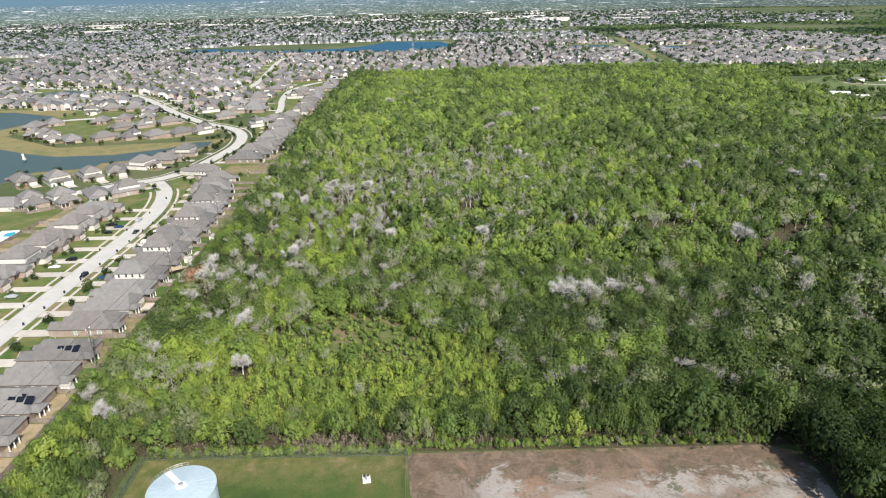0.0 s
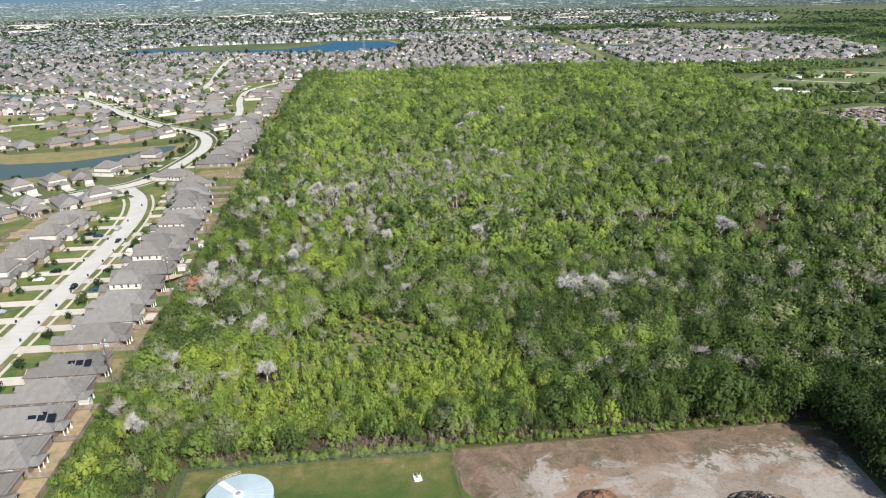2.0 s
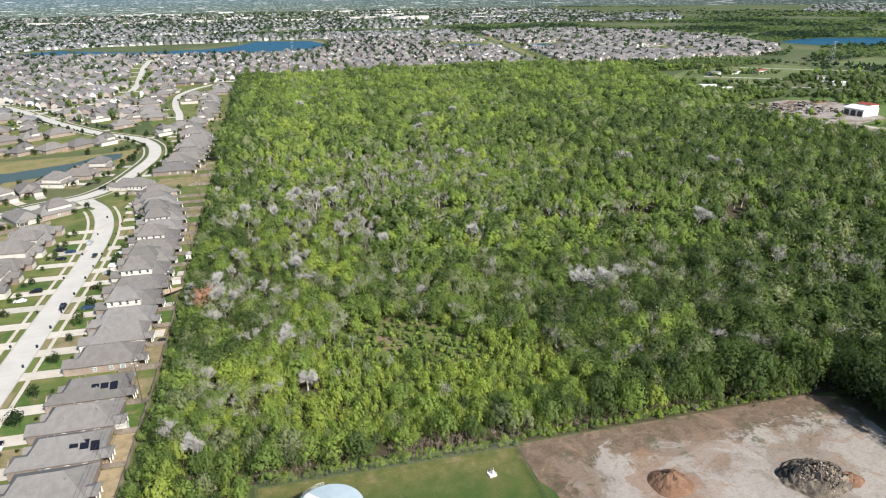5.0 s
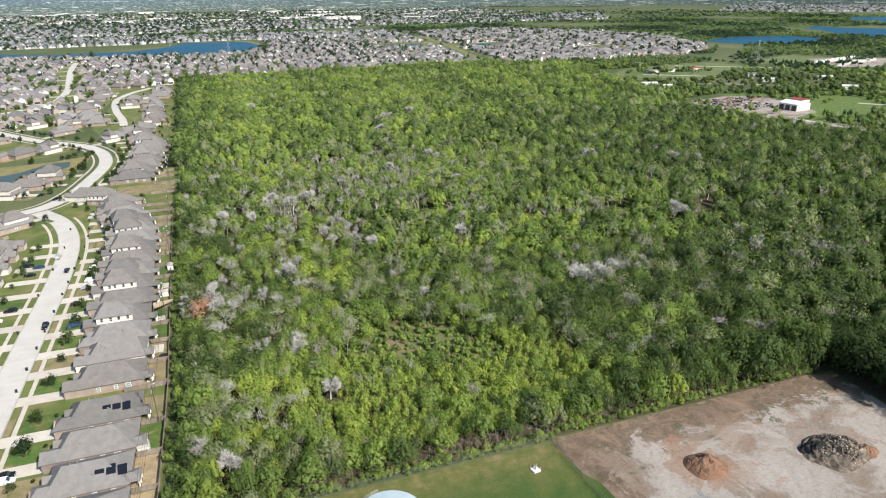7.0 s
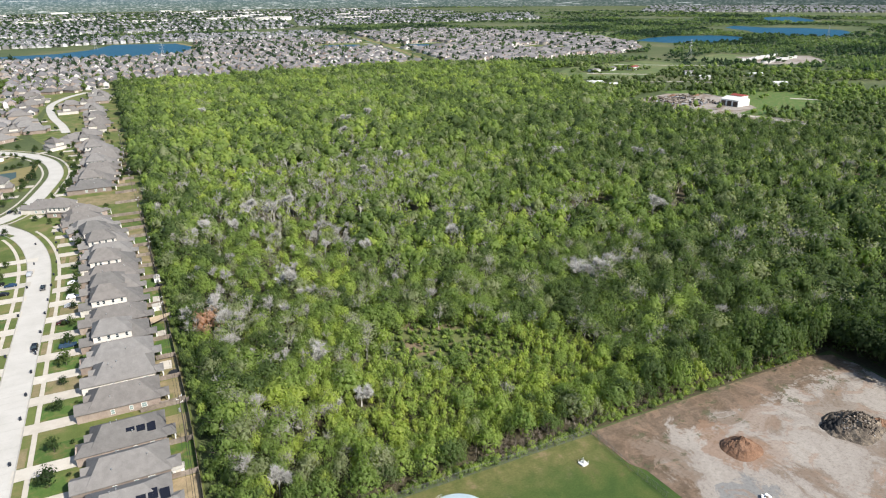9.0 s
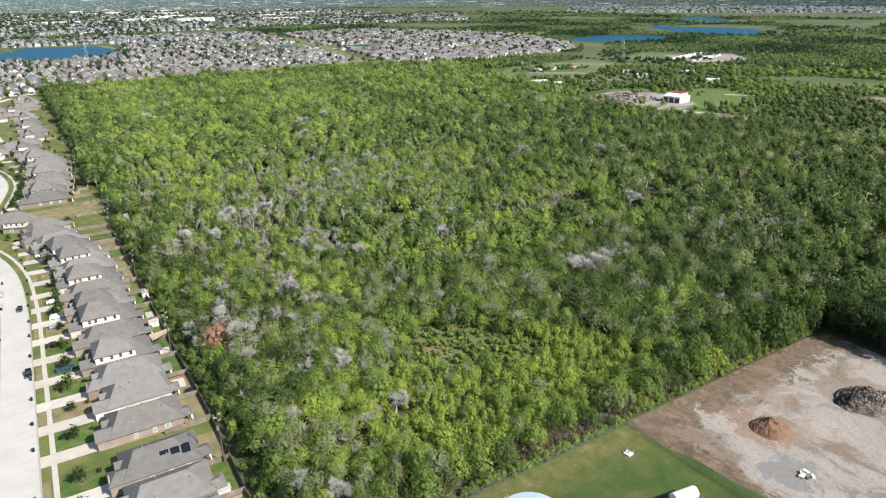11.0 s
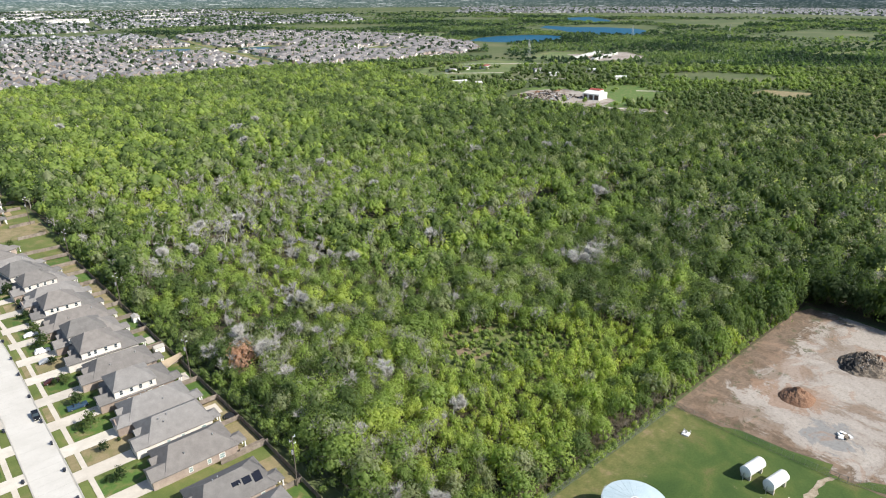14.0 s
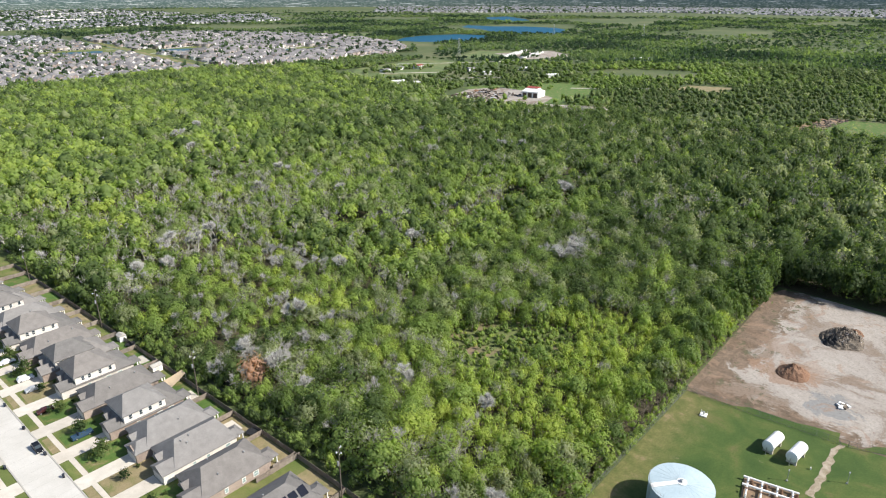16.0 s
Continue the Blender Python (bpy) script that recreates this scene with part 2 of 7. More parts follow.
def lot_soil(name, stained):
    """Scraped sandy soil: pale crust, brown margins, clay stains, gravel and weeds."""
    m, nt, b, pos = graph(name)
    big = noise_of(nt, pos, 0.045, 8, 0.66, 1.2)
    col = ramp_of(nt, big, [(0.36, (0.19, 0.145, 0.11)), (0.44, (0.215, 0.178, 0.145)), (0.47, (0.275, 0.245, 0.215)), (0.6, (0.33, 0.30, 0.265)), (0.72, (0.25, 0.215, 0.18))])
    ragged = noise_of(nt, pos, 0.11, 9, 0.7, 0.6)
    fine = noise_of(nt, pos, 1.1, 7, 0.72)
    if stained:
        xyz = nt.nodes.new("ShaderNodeSeparateXYZ")
        nt.links.new(pos, xyz.inputs[0])
        wob = math_of(nt, 'MULTIPLY', math_of(nt, 'SUBTRACT', ragged, 0.5), 34.0)
        edge = step_of(nt, math_of(nt, 'ADD', xyz.outputs["Y"], wob), 128.5, 131.5)
        left = step_of(nt, math_of(nt, 'ADD', math_of(nt, 'MULTIPLY', xyz.outputs["X"], -1.0), wob), 0.0, 2.5)
        brown = ramp_of(nt, noise_of(nt, pos, 0.16, 8, 0.7, 1.0), [(0.35, (0.085, 0.062, 0.04)), (0.5, (0.135, 0.096, 0.065)), (0.66, (0.20, 0.14, 0.098))])
        col = mix_of(nt, math_of(nt, 'MULTIPLY', math_of(nt, 'MAXIMUM', edge, left), 0.92), col, brown)
        weeds = math_of(nt, 'MULTIPLY', step_of(nt, noise_of(nt, pos, 0.13, 7, 0.72), 0.55, 0.6), step_of(nt, math_of(nt, 'ADD', xyz.outputs["Y"], wob), 119.0, 124.0))
        col = mix_of(nt, math_of(nt, 'MULTIPLY', weeds, 0.75), col, (0.075, 0.08, 0.042))
        for cx, cy, r, c, k in ((21, 119, 8, (0.23, 0.145, 0.095), 0.65), (29, 111, 6, (0.26, 0.18, 0.13), 0.4), (40, 124, 7, (0.23, 0.16, 0.115), 0.5), (61, 112, 11, (0.19, 0.15, 0.115), 0.55), (10.5, 101.5, 7.0, (0.20, 0.20, 0.195), 0.9)):
            spot = step_of(nt, math_of(nt, 'SUBTRACT', near_of(nt, pos, cx, cy), math_of(nt, 'MULTIPLY', wob, 1.0)), r + 1.0, r - 1.0)
            col = mix_of(nt, math_of(nt, 'MULTIPLY', spot, k), col, c)
    clay = step_of(nt, noise_of(nt, pos, 0.08, 6, 0.65, 1.5), 0.57, 0.61)
    col = mix_of(nt, math_of(nt, 'MULTIPLY', clay, 0.55), col, (0.25, 0.17, 0.12))
    col = mix_of(nt, 1.0, col, ramp_of(nt, fine, [(0.32, (0.66, 0.645, 0.62)), (0.45, (0.94, 0.935, 0.93)), (0.65, (1.1, 1.095, 1.09))]), 'MULTIPLY')
    nt.links.new(col, b.inputs["Base Color"])
    b.inputs["Roughness"].default_value = 0.95
    bump_of(nt, b, fine, 0.5, 0.1)
    return m


M_YARD_SOIL = lot_soil("yard_soil", False)


def plant_grass():
    """Close-mown grass, yellowed along the fences, with worn spots."""
    m, nt, b, pos = graph("plant_grass")
    col = ramp_of(nt, noise_of(nt, pos, 0.075, 6, 0.62, 0.5), [(0.32, (0.036, 0.07, 0.015)), (0.47, (0.054, 0.09, 0.02)), (0.58, (0.078, 0.104, 0.026)), (0.66, (0.11, 0.108, 0.04)), (0.74, (0.2, 0.165, 0.09))])
    xyz = nt.nodes.new("ShaderNodeSeparateXYZ")
    nt.links.new(pos, xyz.inputs[0])
    wob = math_of(nt, 'MULTIPLY', math_of(nt, 'SUBTRACT', noise_of(nt, pos, 0.14, 6, 0.65), 0.5), 12.0)
    far = step_of(nt, math_of(nt, 'ADD', xyz.outputs["Y"], wob), 125.0, 137.0)
    west = step_of(nt, math_of(nt, 'SUBTRACT', wob, xyz.outputs["X"]), 71.0, 77.0)
    dry = ramp_of(nt, noise_of(nt, pos, 0.3, 5, 0.6), [(0.35, (0.095, 0.108, 0.032)), (0.55, (0.15, 0.14, 0.052)), (0.7, (0.23, 0.175, 0.10))])
    col = mix_of(nt, math_of(nt, 'MULTIPLY', math_of(nt, 'MAXIMUM', far, west), 0.85), col, dry)
    worn = step_of(nt, noise_of(nt, pos, 0.12, 5, 0.6), 0.68, 0.74)
    col = mix_of(nt, math_of(nt, 'MULTIPLY', worn, 0.7), col, (0.26, 0.21, 0.13))
    fine = noise_of(nt, pos, 2.2, 5, 0.7)
    col = mix_of(nt, 1.0, col, ramp_of(nt, fine, [(0.3, (0.75, 0.76, 0.72)), (0.7, (1.12, 1.12, 1.1))]), 'MULTIPLY')
    nt.links.new(col, b.inputs["Base Color"])
    b.inputs["Roughness"].default_value = 0.95
    bump_of(nt, b, fine, 0.5, 0.05)
    return m


M_PLANT_GRASS = plant_grass()
M_SOIL = lot_soil("scraped_soil", True)
M_TRACK = surface("clay_track", [(0.35, (0.16, 0.115, 0.07)), (0.5, (0.25, 0.17, 0.11)), (0.65, (0.36, 0.25, 0.17))], 0.09, 1.5, 0.95, 0.4, bump=0.05)
# ---- mesh tools ----
from mathutils import geometry


def box(bm, x0, x1, y0, y1, z0, z1):
    v = [bm.verts.new(p) for p in ((x0, y0, z0), (x1, y0, z0), (x1, y1, z0), (x0, y1, z0), (x0, y0, z1), (x1, y0, z1), (x1, y1, z1), (x0, y1, z1))]
    for f in ((3, 2, 1, 0), (4, 5, 6, 7), (0, 1, 5, 4), (1, 2, 6, 5), (2, 3, 7, 6), (3, 0, 4, 7)):
        bm.faces.new([v[i] for i in f])
    return v


def rod(bm, a, b, r, n=6, r2=None):
    a, b = Vector(a), Vector(b)
    q = (b - a).to_track_quat("Z", "Y")
    r2 = r if r2 is None else r2
    rings = []
    for p, rr in ((a, r), (b, r2)):
        rings.append([bm.verts.new(p + q @ Vector((rr * math.cos(k * math.tau / n), rr * math.sin(k * math.tau / n), 0))) for k in range(n)])
    for k in range(n):
        bm.faces.new((rings[0][k], rings[0][(k + 1) % n], rings[1][(k + 1) % n], rings[1][k]))
    bm.faces.new(rings[0][::-1])
    bm.faces.new(rings[1])


def tube(bm, pts, r, n=4):
    """One bent bar through the points."""
    rows = []
    for i, p in enumerate(pts):
        q = (Vector(pts[min(i + 1, len(pts) - 1)]) - Vector(pts[max(i - 1, 0)])).to_track_quat("Z", "Y")
        rows.append([bm.verts.new(Vector(p) + q @ Vector((r * math.cos(k * math.tau / n), r * math.sin(k * math.tau / n), 0))) for k in range(n)])
    for a, b in zip(rows, rows[1:]):
        for k in range(n):
            bm.faces.new((a[k], a[(k + 1) % n], b[(k + 1) % n], b[k]))
    bm.faces.new(rows[0][::-1])
    bm.faces.new(rows[-1])


def mesh_of(name, bm, material):
    me = bpy.data.meshes.new(name)
    bmesh.ops.recalc_face_normals(bm, faces=bm.faces)
    bm.to_mesh(me)
    bm.free()
    me.materials.append(material)
    return me


def part(name, bm, material, parent=None, label="", at=None):
    ob = new(name, mesh_of(name, bm, material) if isinstance(bm, bmesh.types.BMesh) else bm)
    if parent is not None:
        ob.parent = parent
    if at is not None:
        ob.matrix_local = at
    if label:
        ob["label"] = label
    return ob


def thing(name, label, category, m=None, group=""):
    ob = new(name)
    ob.empty_display_size = 0.3
    if m is not None:
        ob.matrix_world = m
    return tagged(ob, label, category, group)


def sheet(name, pts, z, material, label="", thick=0.0):
    """A flat piece of the setting from its outline, with an edge where it has thickness."""
    bm = bmesh.new()
    if sum(pts[i - 1][0] * pts[i][1] - pts[i][0] * pts[i - 1][1] for i in range(len(pts))) < 0:
        pts = pts[::-1]
    top = [bm.verts.new((x, y, z)) for x, y in pts]
    for f in geometry.tessellate_polygon([[Vector((x, y, 0)) for x, y in pts]]):
        face = bm.faces.new([top[i] for i in f])
        face.normal_update()
        if face.normal.z < 0:
            face.normal_flip()
    if thick:
        low = [bm.verts.new((x, y, z - thick)) for x, y in pts]
        for i in range(len(pts)):
            j = (i + 1) % len(pts)
            bm.faces.new((top[i], low[i], low[j], top[j]))
    me = bpy.data.meshes.new(name)
    bm.to_mesh(me)
    bm.free()
    me.materials.append(material)
    return tagged(new(name, me), label, kind="structure")


def smooth_line(pts, step=4.0):
    """A Catmull-Rom line through the points."""
    pts = [Vector(p).to_2d() for p in pts]
    ext = [2 * pts[0] - pts[1]] + pts + [2 * pts[-1] - pts[-2]]
    out = []
    for i in range(1, len(ext) - 2):
        a, b, c, d = ext[i - 1:i + 3]
        n = max(2, int((c - b).length / step))
        for k in range(n):
            t = k / n
            out.append(0.5 * (2 * b + (c - a) * t + (2 * a - 5 * b + 4 * c - d) * t * t + (3 * b - a - 3 * c + d) * t ** 3))
    out.append(pts[-1])
    return out


def offset_line(line, d):
    out = []
    for i, p in enumerate(line):
        t = (line[min(i + 1, len(line) - 1)] - line[max(i - 1, 0)]).normalized()
        out.append(p + Vector((-t.y, t.x)) * d)
    return out


def ribbon(name, line, d0, d1, z, material, label="", thick=0.0):
    a, b = offset_line(line, d0), offset_line(line, d1)
    bm = bmesh.new()
    va, vb = [bm.verts.new((*p, z)) for p in a], [bm.verts.new((*p, z)) for p in b]
    for i in range(len(line) - 1):
        bm.faces.new((va[i], va[i + 1], vb[i + 1], vb[i]))
    if thick:
        for row in (va, vb):
            low = [bm.verts.new((v.co.x, v.co.y, z - thick)) for v in row]
            for i in range(len(row) - 1):
                bm.faces.new((row[i], low[i], low[i + 1], row[i + 1]))
    bmesh.ops.recalc_face_normals(bm, faces=bm.faces)
    if not thick and bm.faces[:][0].normal.z < 0:
        bmesh.ops.reverse_faces(bm, faces=bm.faces)
    return tagged(part(name, bm, material), label, kind="structure")


def inside(poly, x, y):
    """Which of the points (arrays) lie in the polygon."""
    x, y = np.asarray(x, float), np.asarray(y, float)
    hit = np.zeros(x.shape, bool)
    n = len(poly)
    for i in range(n):
        (xa, ya), (xb, yb) = poly[i], poly[(i + 1) % n]
        if ya == yb:
            continue
        hit ^= ((ya > y) != (yb > y)) & (x < (xb - xa) * (y - ya) / (yb - ya) + xa)
    return hit


def joined(name, verts, tris, material, tint=None):
    """One mesh from arrays of corners and triangles; tint: a column, or four with the leaves' normals."""
    me = bpy.data.meshes.new(name)
    me.vertices.add(len(verts))
    me.vertices.foreach_set("co", np.ascontiguousarray(verts, np.float32).ravel())
    me.loops.add(tris.size)
    me.loops.foreach_set("vertex_index", np.ascontiguousarray(tris, np.int32).ravel())
    me.polygons.add(len(tris))
    me.polygons.foreach_set("loop_start", np.arange(0, tris.size, 3, dtype=np.int32))
    me.update(calc_edges=True)
    if tint is not None:
        wide = tint if tint.ndim == 2 else tint[:, None]
        at = me.attributes.new("tint", 'FLOAT', 'POINT')
        at.data.foreach_set("value", np.ascontiguousarray(wide[:, 0], np.float32))
        if wide.shape[1] == 4:
            # leaves take the soft shading of the crown that they belong to
            at = me.attributes.new("custom_normal", 'FLOAT_VECTOR', 'POINT')
            at.data.foreach_set("vector", np.ascontiguousarray(wide[:, 1:], np.float32).ravel())
            me.polygons.foreach_set("use_smooth", np.ones(len(tris), bool))
    me.materials.append(material)
    return new(name, me)


def planted(kinds, pos, size, tint, rng, tall=None, turn=None):
    """Sets copies of the kinds (corners, triangles) at the places, at random, turned and scaled; returns arrays."""
    pick = rng.integers(0, len(kinds), len(pos))
    turn = rng.uniform(0, math.tau, len(pos)) if turn is None else turn
    tall = size if tall is None else tall
    V, T, C, base = [], [], [], 0
    for k, (v, t, *nrm) in enumerate(kinds):
        i = np.nonzero(pick == k)[0]
        if not len(i):
            continue
        c, s = np.cos(turn[i])[:, None], np.sin(turn[i])[:, None]
        w = np.stack([(v[None, :, 0] * c - v[None, :, 1] * s) * size[i][:, None], (v[None, :, 0] * s + v[None, :, 1] * c) * size[i][:, None],
                      v[None, :, 2] * tall[i][:, None]], 2) + pos[i][:, None, :]
        V.append(w.reshape(-1, 3))
        T.append((t[None] + (np.arange(len(i)) * len(v))[:, None, None] + base).reshape(-1, 3))
        col = np.repeat(tint[i], len(v))
        if nrm:
            g = nrm[0][None]
            g = np.stack([g[:, :, 0] * c - g[:, :, 1] * s, g[:, :, 0] * s + g[:, :, 1] * c, np.broadcast_to(g[:, :, 2], (len(i), len(v)))], 2)
            col = np.c_[col, g.reshape(-1, 3)]
        C.append(col)
        base += len(i) * len(v)
    return np.concatenate(V), np.concatenate(T), np.concatenate(C)


OCTA_V = np.array([(1, 0, 0), (-1, 0, 0), (0, 1, 0), (0, -1, 0), (0, 0, 1), (0, 0, -1)], float)
OCTA_T = np.array([(0, 2, 4), (2, 1, 4), (1, 3, 4), (3, 0, 4), (2, 0, 5), (1, 2, 5), (3, 1, 5), (0, 3, 5)])


def crown(rng, lumps, leaves, leaf, low=0.35, spread=0.62, core=0.72, flat=0.8):
    """A crown of unit radius and about unit height on a bole: lumps covered with leaf clumps. Corners and triangles."""
    V, T = [], []
    cs = []
    for k in range(lumps):
        a = k * 2.4 + rng.uniform(-0.5, 0.5)
        r = spread * math.sqrt((k + 0.3) / lumps) * rng.uniform(0.85, 1.1)
        dome = 1 - 0.55 * (r / spread) ** 2
        cs.append((r * math.cos(a), r * math.sin(a), low + (0.82 - low) * dome * rng.uniform(0.8, 1.08), rng.uniform(*((0.15, 0.27) if lumps > 20 else (0.2, 0.31) if lumps > 11 else (0.27, 0.4) if lumps > 3 else (0.42, 0.6)))))
    n0 = 0
    for x, y, z, r in cs:
        if core:
            v = OCTA_V * rng.uniform(0.8, 1.15, (6, 1)) * r * core
            v[:, 2] *= flat
            V.append(v + (x, y, z))
            T.append(OCTA_T + n0)
            n0 += 6
    w = np.array([c[3] ** 2 for c in cs])
    pick = rng.choice(len(cs), leaves, p=w / w.sum())
    C = np.array(cs)[pick]
    d = rng.normal(size=(leaves, 3))
    d[:, 2] = np.abs(d[:, 2]) * 1.15 - 0.3
    d /= np.linalg.norm(d, axis=1)[:, None]
    p = C[:, :3] + d * (C[:, 3] * rng.uniform(0.75, 1.12, leaves))[:, None] * (1, 1, flat)
    nrm = d + (C[:, :3] - (0, 0, 0.45)) * 0.5 + rng.normal(size=(leaves, 3)) * 0.6
    nrm /= np.linalg.norm(nrm, axis=1)[:, None]
    u = np.cross(nrm, rng.normal(size=(leaves, 3)))
    u /= np.linalg.norm(u, axis=1)[:, None]
    q = np.cross(nrm, u)
    s = (leaf * rng.uniform(0.7, 1.35, leaves))[:, None]
    tri = np.stack([p + u * s, p - u * s * 0.6 + q * s * 0.8, p - u * s * 0.5 - q * s * 0.75], 1)
    V.append(tri.reshape(-1, 3))
    T.append(np.arange(leaves * 3).reshape(-1, 3) + n0)
    return np.concatenate(V), np.concatenate(T)


def plume(rng, lobes, leaves, leaf, low=0.2, spread=0.7, core=0.5, squash=0.75, loose=0.28):
    """A feathery crown of unit radius and height: loose lobes of leaf sprays round a shaded core. Corners, triangles, normals."""
    k = np.arange(lobes)
    a = k * 2.4 + rng.uniform(-0.5, 0.5, lobes)
    q = np.sqrt((k + 0.4) / lobes)
    r = spread * q * rng.uniform(0.8, 1.15, lobes)
    z = low + (0.86 - low) * (1 - 0.62 * q ** 2.2) * rng.uniform(0.72, 1.08, lobes)
    s = rng.uniform(0.8, 1.2, lobes) * 1.22 / math.sqrt(lobes)
    C = np.stack([r * np.cos(a), r * np.sin(a), z], 1)
    V, T, N, n0 = [], [], [], 0
    if core:
        for c, w in zip(C, s):
            V.append(OCTA_V * rng.uniform(0.8, 1.15, (6, 1)) * w * core * (1, 1, squash) + c)
            T.append(OCTA_T + n0)
            N.append(OCTA_V)
            n0 += 6
    pick = rng.choice(lobes, leaves, p=s ** 2 / (s ** 2).sum())
    d = rng.normal(size=(leaves, 3))
    d[:, 2] = d[:, 2] * 0.8 + 0.4
    d /= np.linalg.norm(d, axis=1)[:, None]
    f = 1.08 * rng.uniform(0.62, 1.0, leaves) ** 0.5
    p = C[pick] + d * (f * s[pick])[:, None] * (1, 1, squash)
    soft = d * 0.5 + (p - (0, 0, 0.3)) * (0.9, 0.9, 0.6) + (0, 0, 0.2)
    soft /= np.linalg.norm(soft, axis=1)[:, None]
    nrm = soft + rng.normal(size=(leaves, 3)) * loose
    nrm /= np.linalg.norm(nrm, axis=1)[:, None]
    u = np.cross(nrm, rng.normal(size=(leaves, 3)))
    u /= np.linalg.norm(u, axis=1)[:, None]
    w = np.cross(nrm, u)
    g = (leaf * rng.uniform(0.6, 1.4, leaves))[:, None]
    tri = np.stack([p + u * g, p - u * g * 0.6 + w * g * 0.8, p - u * g * 0.5 - w * g * 0.75], 1)
    tri[:, :, 2] = p[:, None, 2] + (tri[:, :, 2] - p[:, None, 2]) * 0.6
    soft = soft + rng.normal(size=(leaves, 3)) * 0.16
    V.append(tri.reshape(-1, 3))
    T.append(np.arange(leaves * 3).reshape(-1, 3) + n0)
    N.append(np.repeat(soft / np.linalg.norm(soft, axis=1)[:, None], 3, 0))
    return np.concatenate(V), np.concatenate(T), np.concatenate(N)


def bole(rng, r=0.03, h=0.6, n=4):
    """A thin leaning stem of unit height, with two limbs."""
    V, T = [], []

    def limb(a, b, ra, rb):
        k0 = sum(len(x) for x in V)
        ang = np.arange(3) * math.tau / 3
        ring = np.stack([np.cos(ang), np.sin(ang), 0 * ang], 1)
        V.append(np.concatenate([ring * ra + a, ring * rb + b]))
        T.append(np.array([(i, (i + 1) % 3, 3 + i) for i in range(3)] + [((i + 1) % 3, 3 + (i + 1) % 3, 3 + i) for i in range(3)]) + k0)
    top = np.array((rng.normal() * 0.05, rng.normal() * 0.05, h))
    limb(np.zeros(3), top, r, r * 0.6)
    for _ in range(n):
        s = top * rng.uniform(0.45, 0.95)
        a = rng.uniform(0, math.tau)
        limb(s, s + np.array((math.cos(a) * 0.45, math.sin(a) * 0.45, rng.uniform(0.2, 0.35))), r * 0.5, r * 0.15)
    return np.concatenate(V), np.concatenate(T)


def bare(rng, twigs, thick=1.0, solid=True, fan=0.42, forks=3):
    """A leafless tree of unit height: limbs that fork, and sprays of fine twigs."""
    V, T = [], []
    n0 = 0

    def limb(a, b, ra, rb):
        nonlocal n0
        if not solid:
            side = np.cross(b - a, rng.normal(size=3))
            side /= np.linalg.norm(side)
            V.append(np.array([a + side * ra, a - side * ra, b + side * rb, b - side * rb]))
            T.append(np.array([(0, 1, 2), (1, 3, 2)]) + n0)
            n0 += 4
            return
        ang = np.arange(3) * math.tau / 3
        ring = np.stack([np.cos(ang), np.sin(ang), 0 * ang], 1)
        V.append(np.concatenate([ring * ra + a, ring * rb + b]))
        T.append(np.array([(i, (i + 1) % 3, 3 + i) for i in range(3)] + [((i + 1) % 3, 3 + (i + 1) % 3, 3 + i) for i in range(3)]) + n0)
        n0 += 6
    ends = []

    def grow(a, way, length, r, depth):
        b = a + way * length
        limb(a, b, r, r * 0.65)
        if depth == 0:
            ends.append((a, b, way))
            return
        for _ in range(3 if depth > 1 else 4):
            w = way + rng.normal(size=3) * fan
            w[2] = abs(w[2]) + 0.3
            w /= np.linalg.norm(w)
            grow(a + way * length * rng.uniform(0.6, 1.0), w, length * rng.uniform(0.55, 0.8), r * 0.6, depth - 1)
    grow(np.zeros(3), np.array((rng.normal() * 0.05, rng.normal() * 0.05, 1.0)), 0.34, 0.022 * thick, forks)
    per = max(1, twigs // len(ends))
    for a, b, way in ends:
        s = a + (b - a) * rng.uniform(0.1, 1.0, (per, 1))
        w = way + rng.normal(size=(per, 3)) * 0.4
        w /= np.linalg.norm(w, axis=1)[:, None]
        e = s + w * rng.uniform(0.08, 0.2, (per, 1))
        side = np.cross(w, rng.normal(size=(per, 3)))
        side *= 0.0042 * thick / np.linalg.norm(side, axis=1)[:, None]
        V.append(np.stack([s + side, s - side, e], 1).reshape(-1, 3))
        T.append(np.arange(per * 3).reshape(-1, 3) + n0)
        n0 += per * 3
    return np.concatenate(V), np.concatenate(T)
# ---- ground, roads, water ----
def back_x(y):
    """The back fence line between the gardens and the woods."""
    return -114.6 - 0.034 * max(0.0, y - 200)


bm = bmesh.new()
bmesh.ops.create_grid(bm, x_segments=48, y_segments=48, size=4900)
ground = tagged(part("ground", bm, M_GROUND), "flat grassy plain with scattered cover", kind="structure")
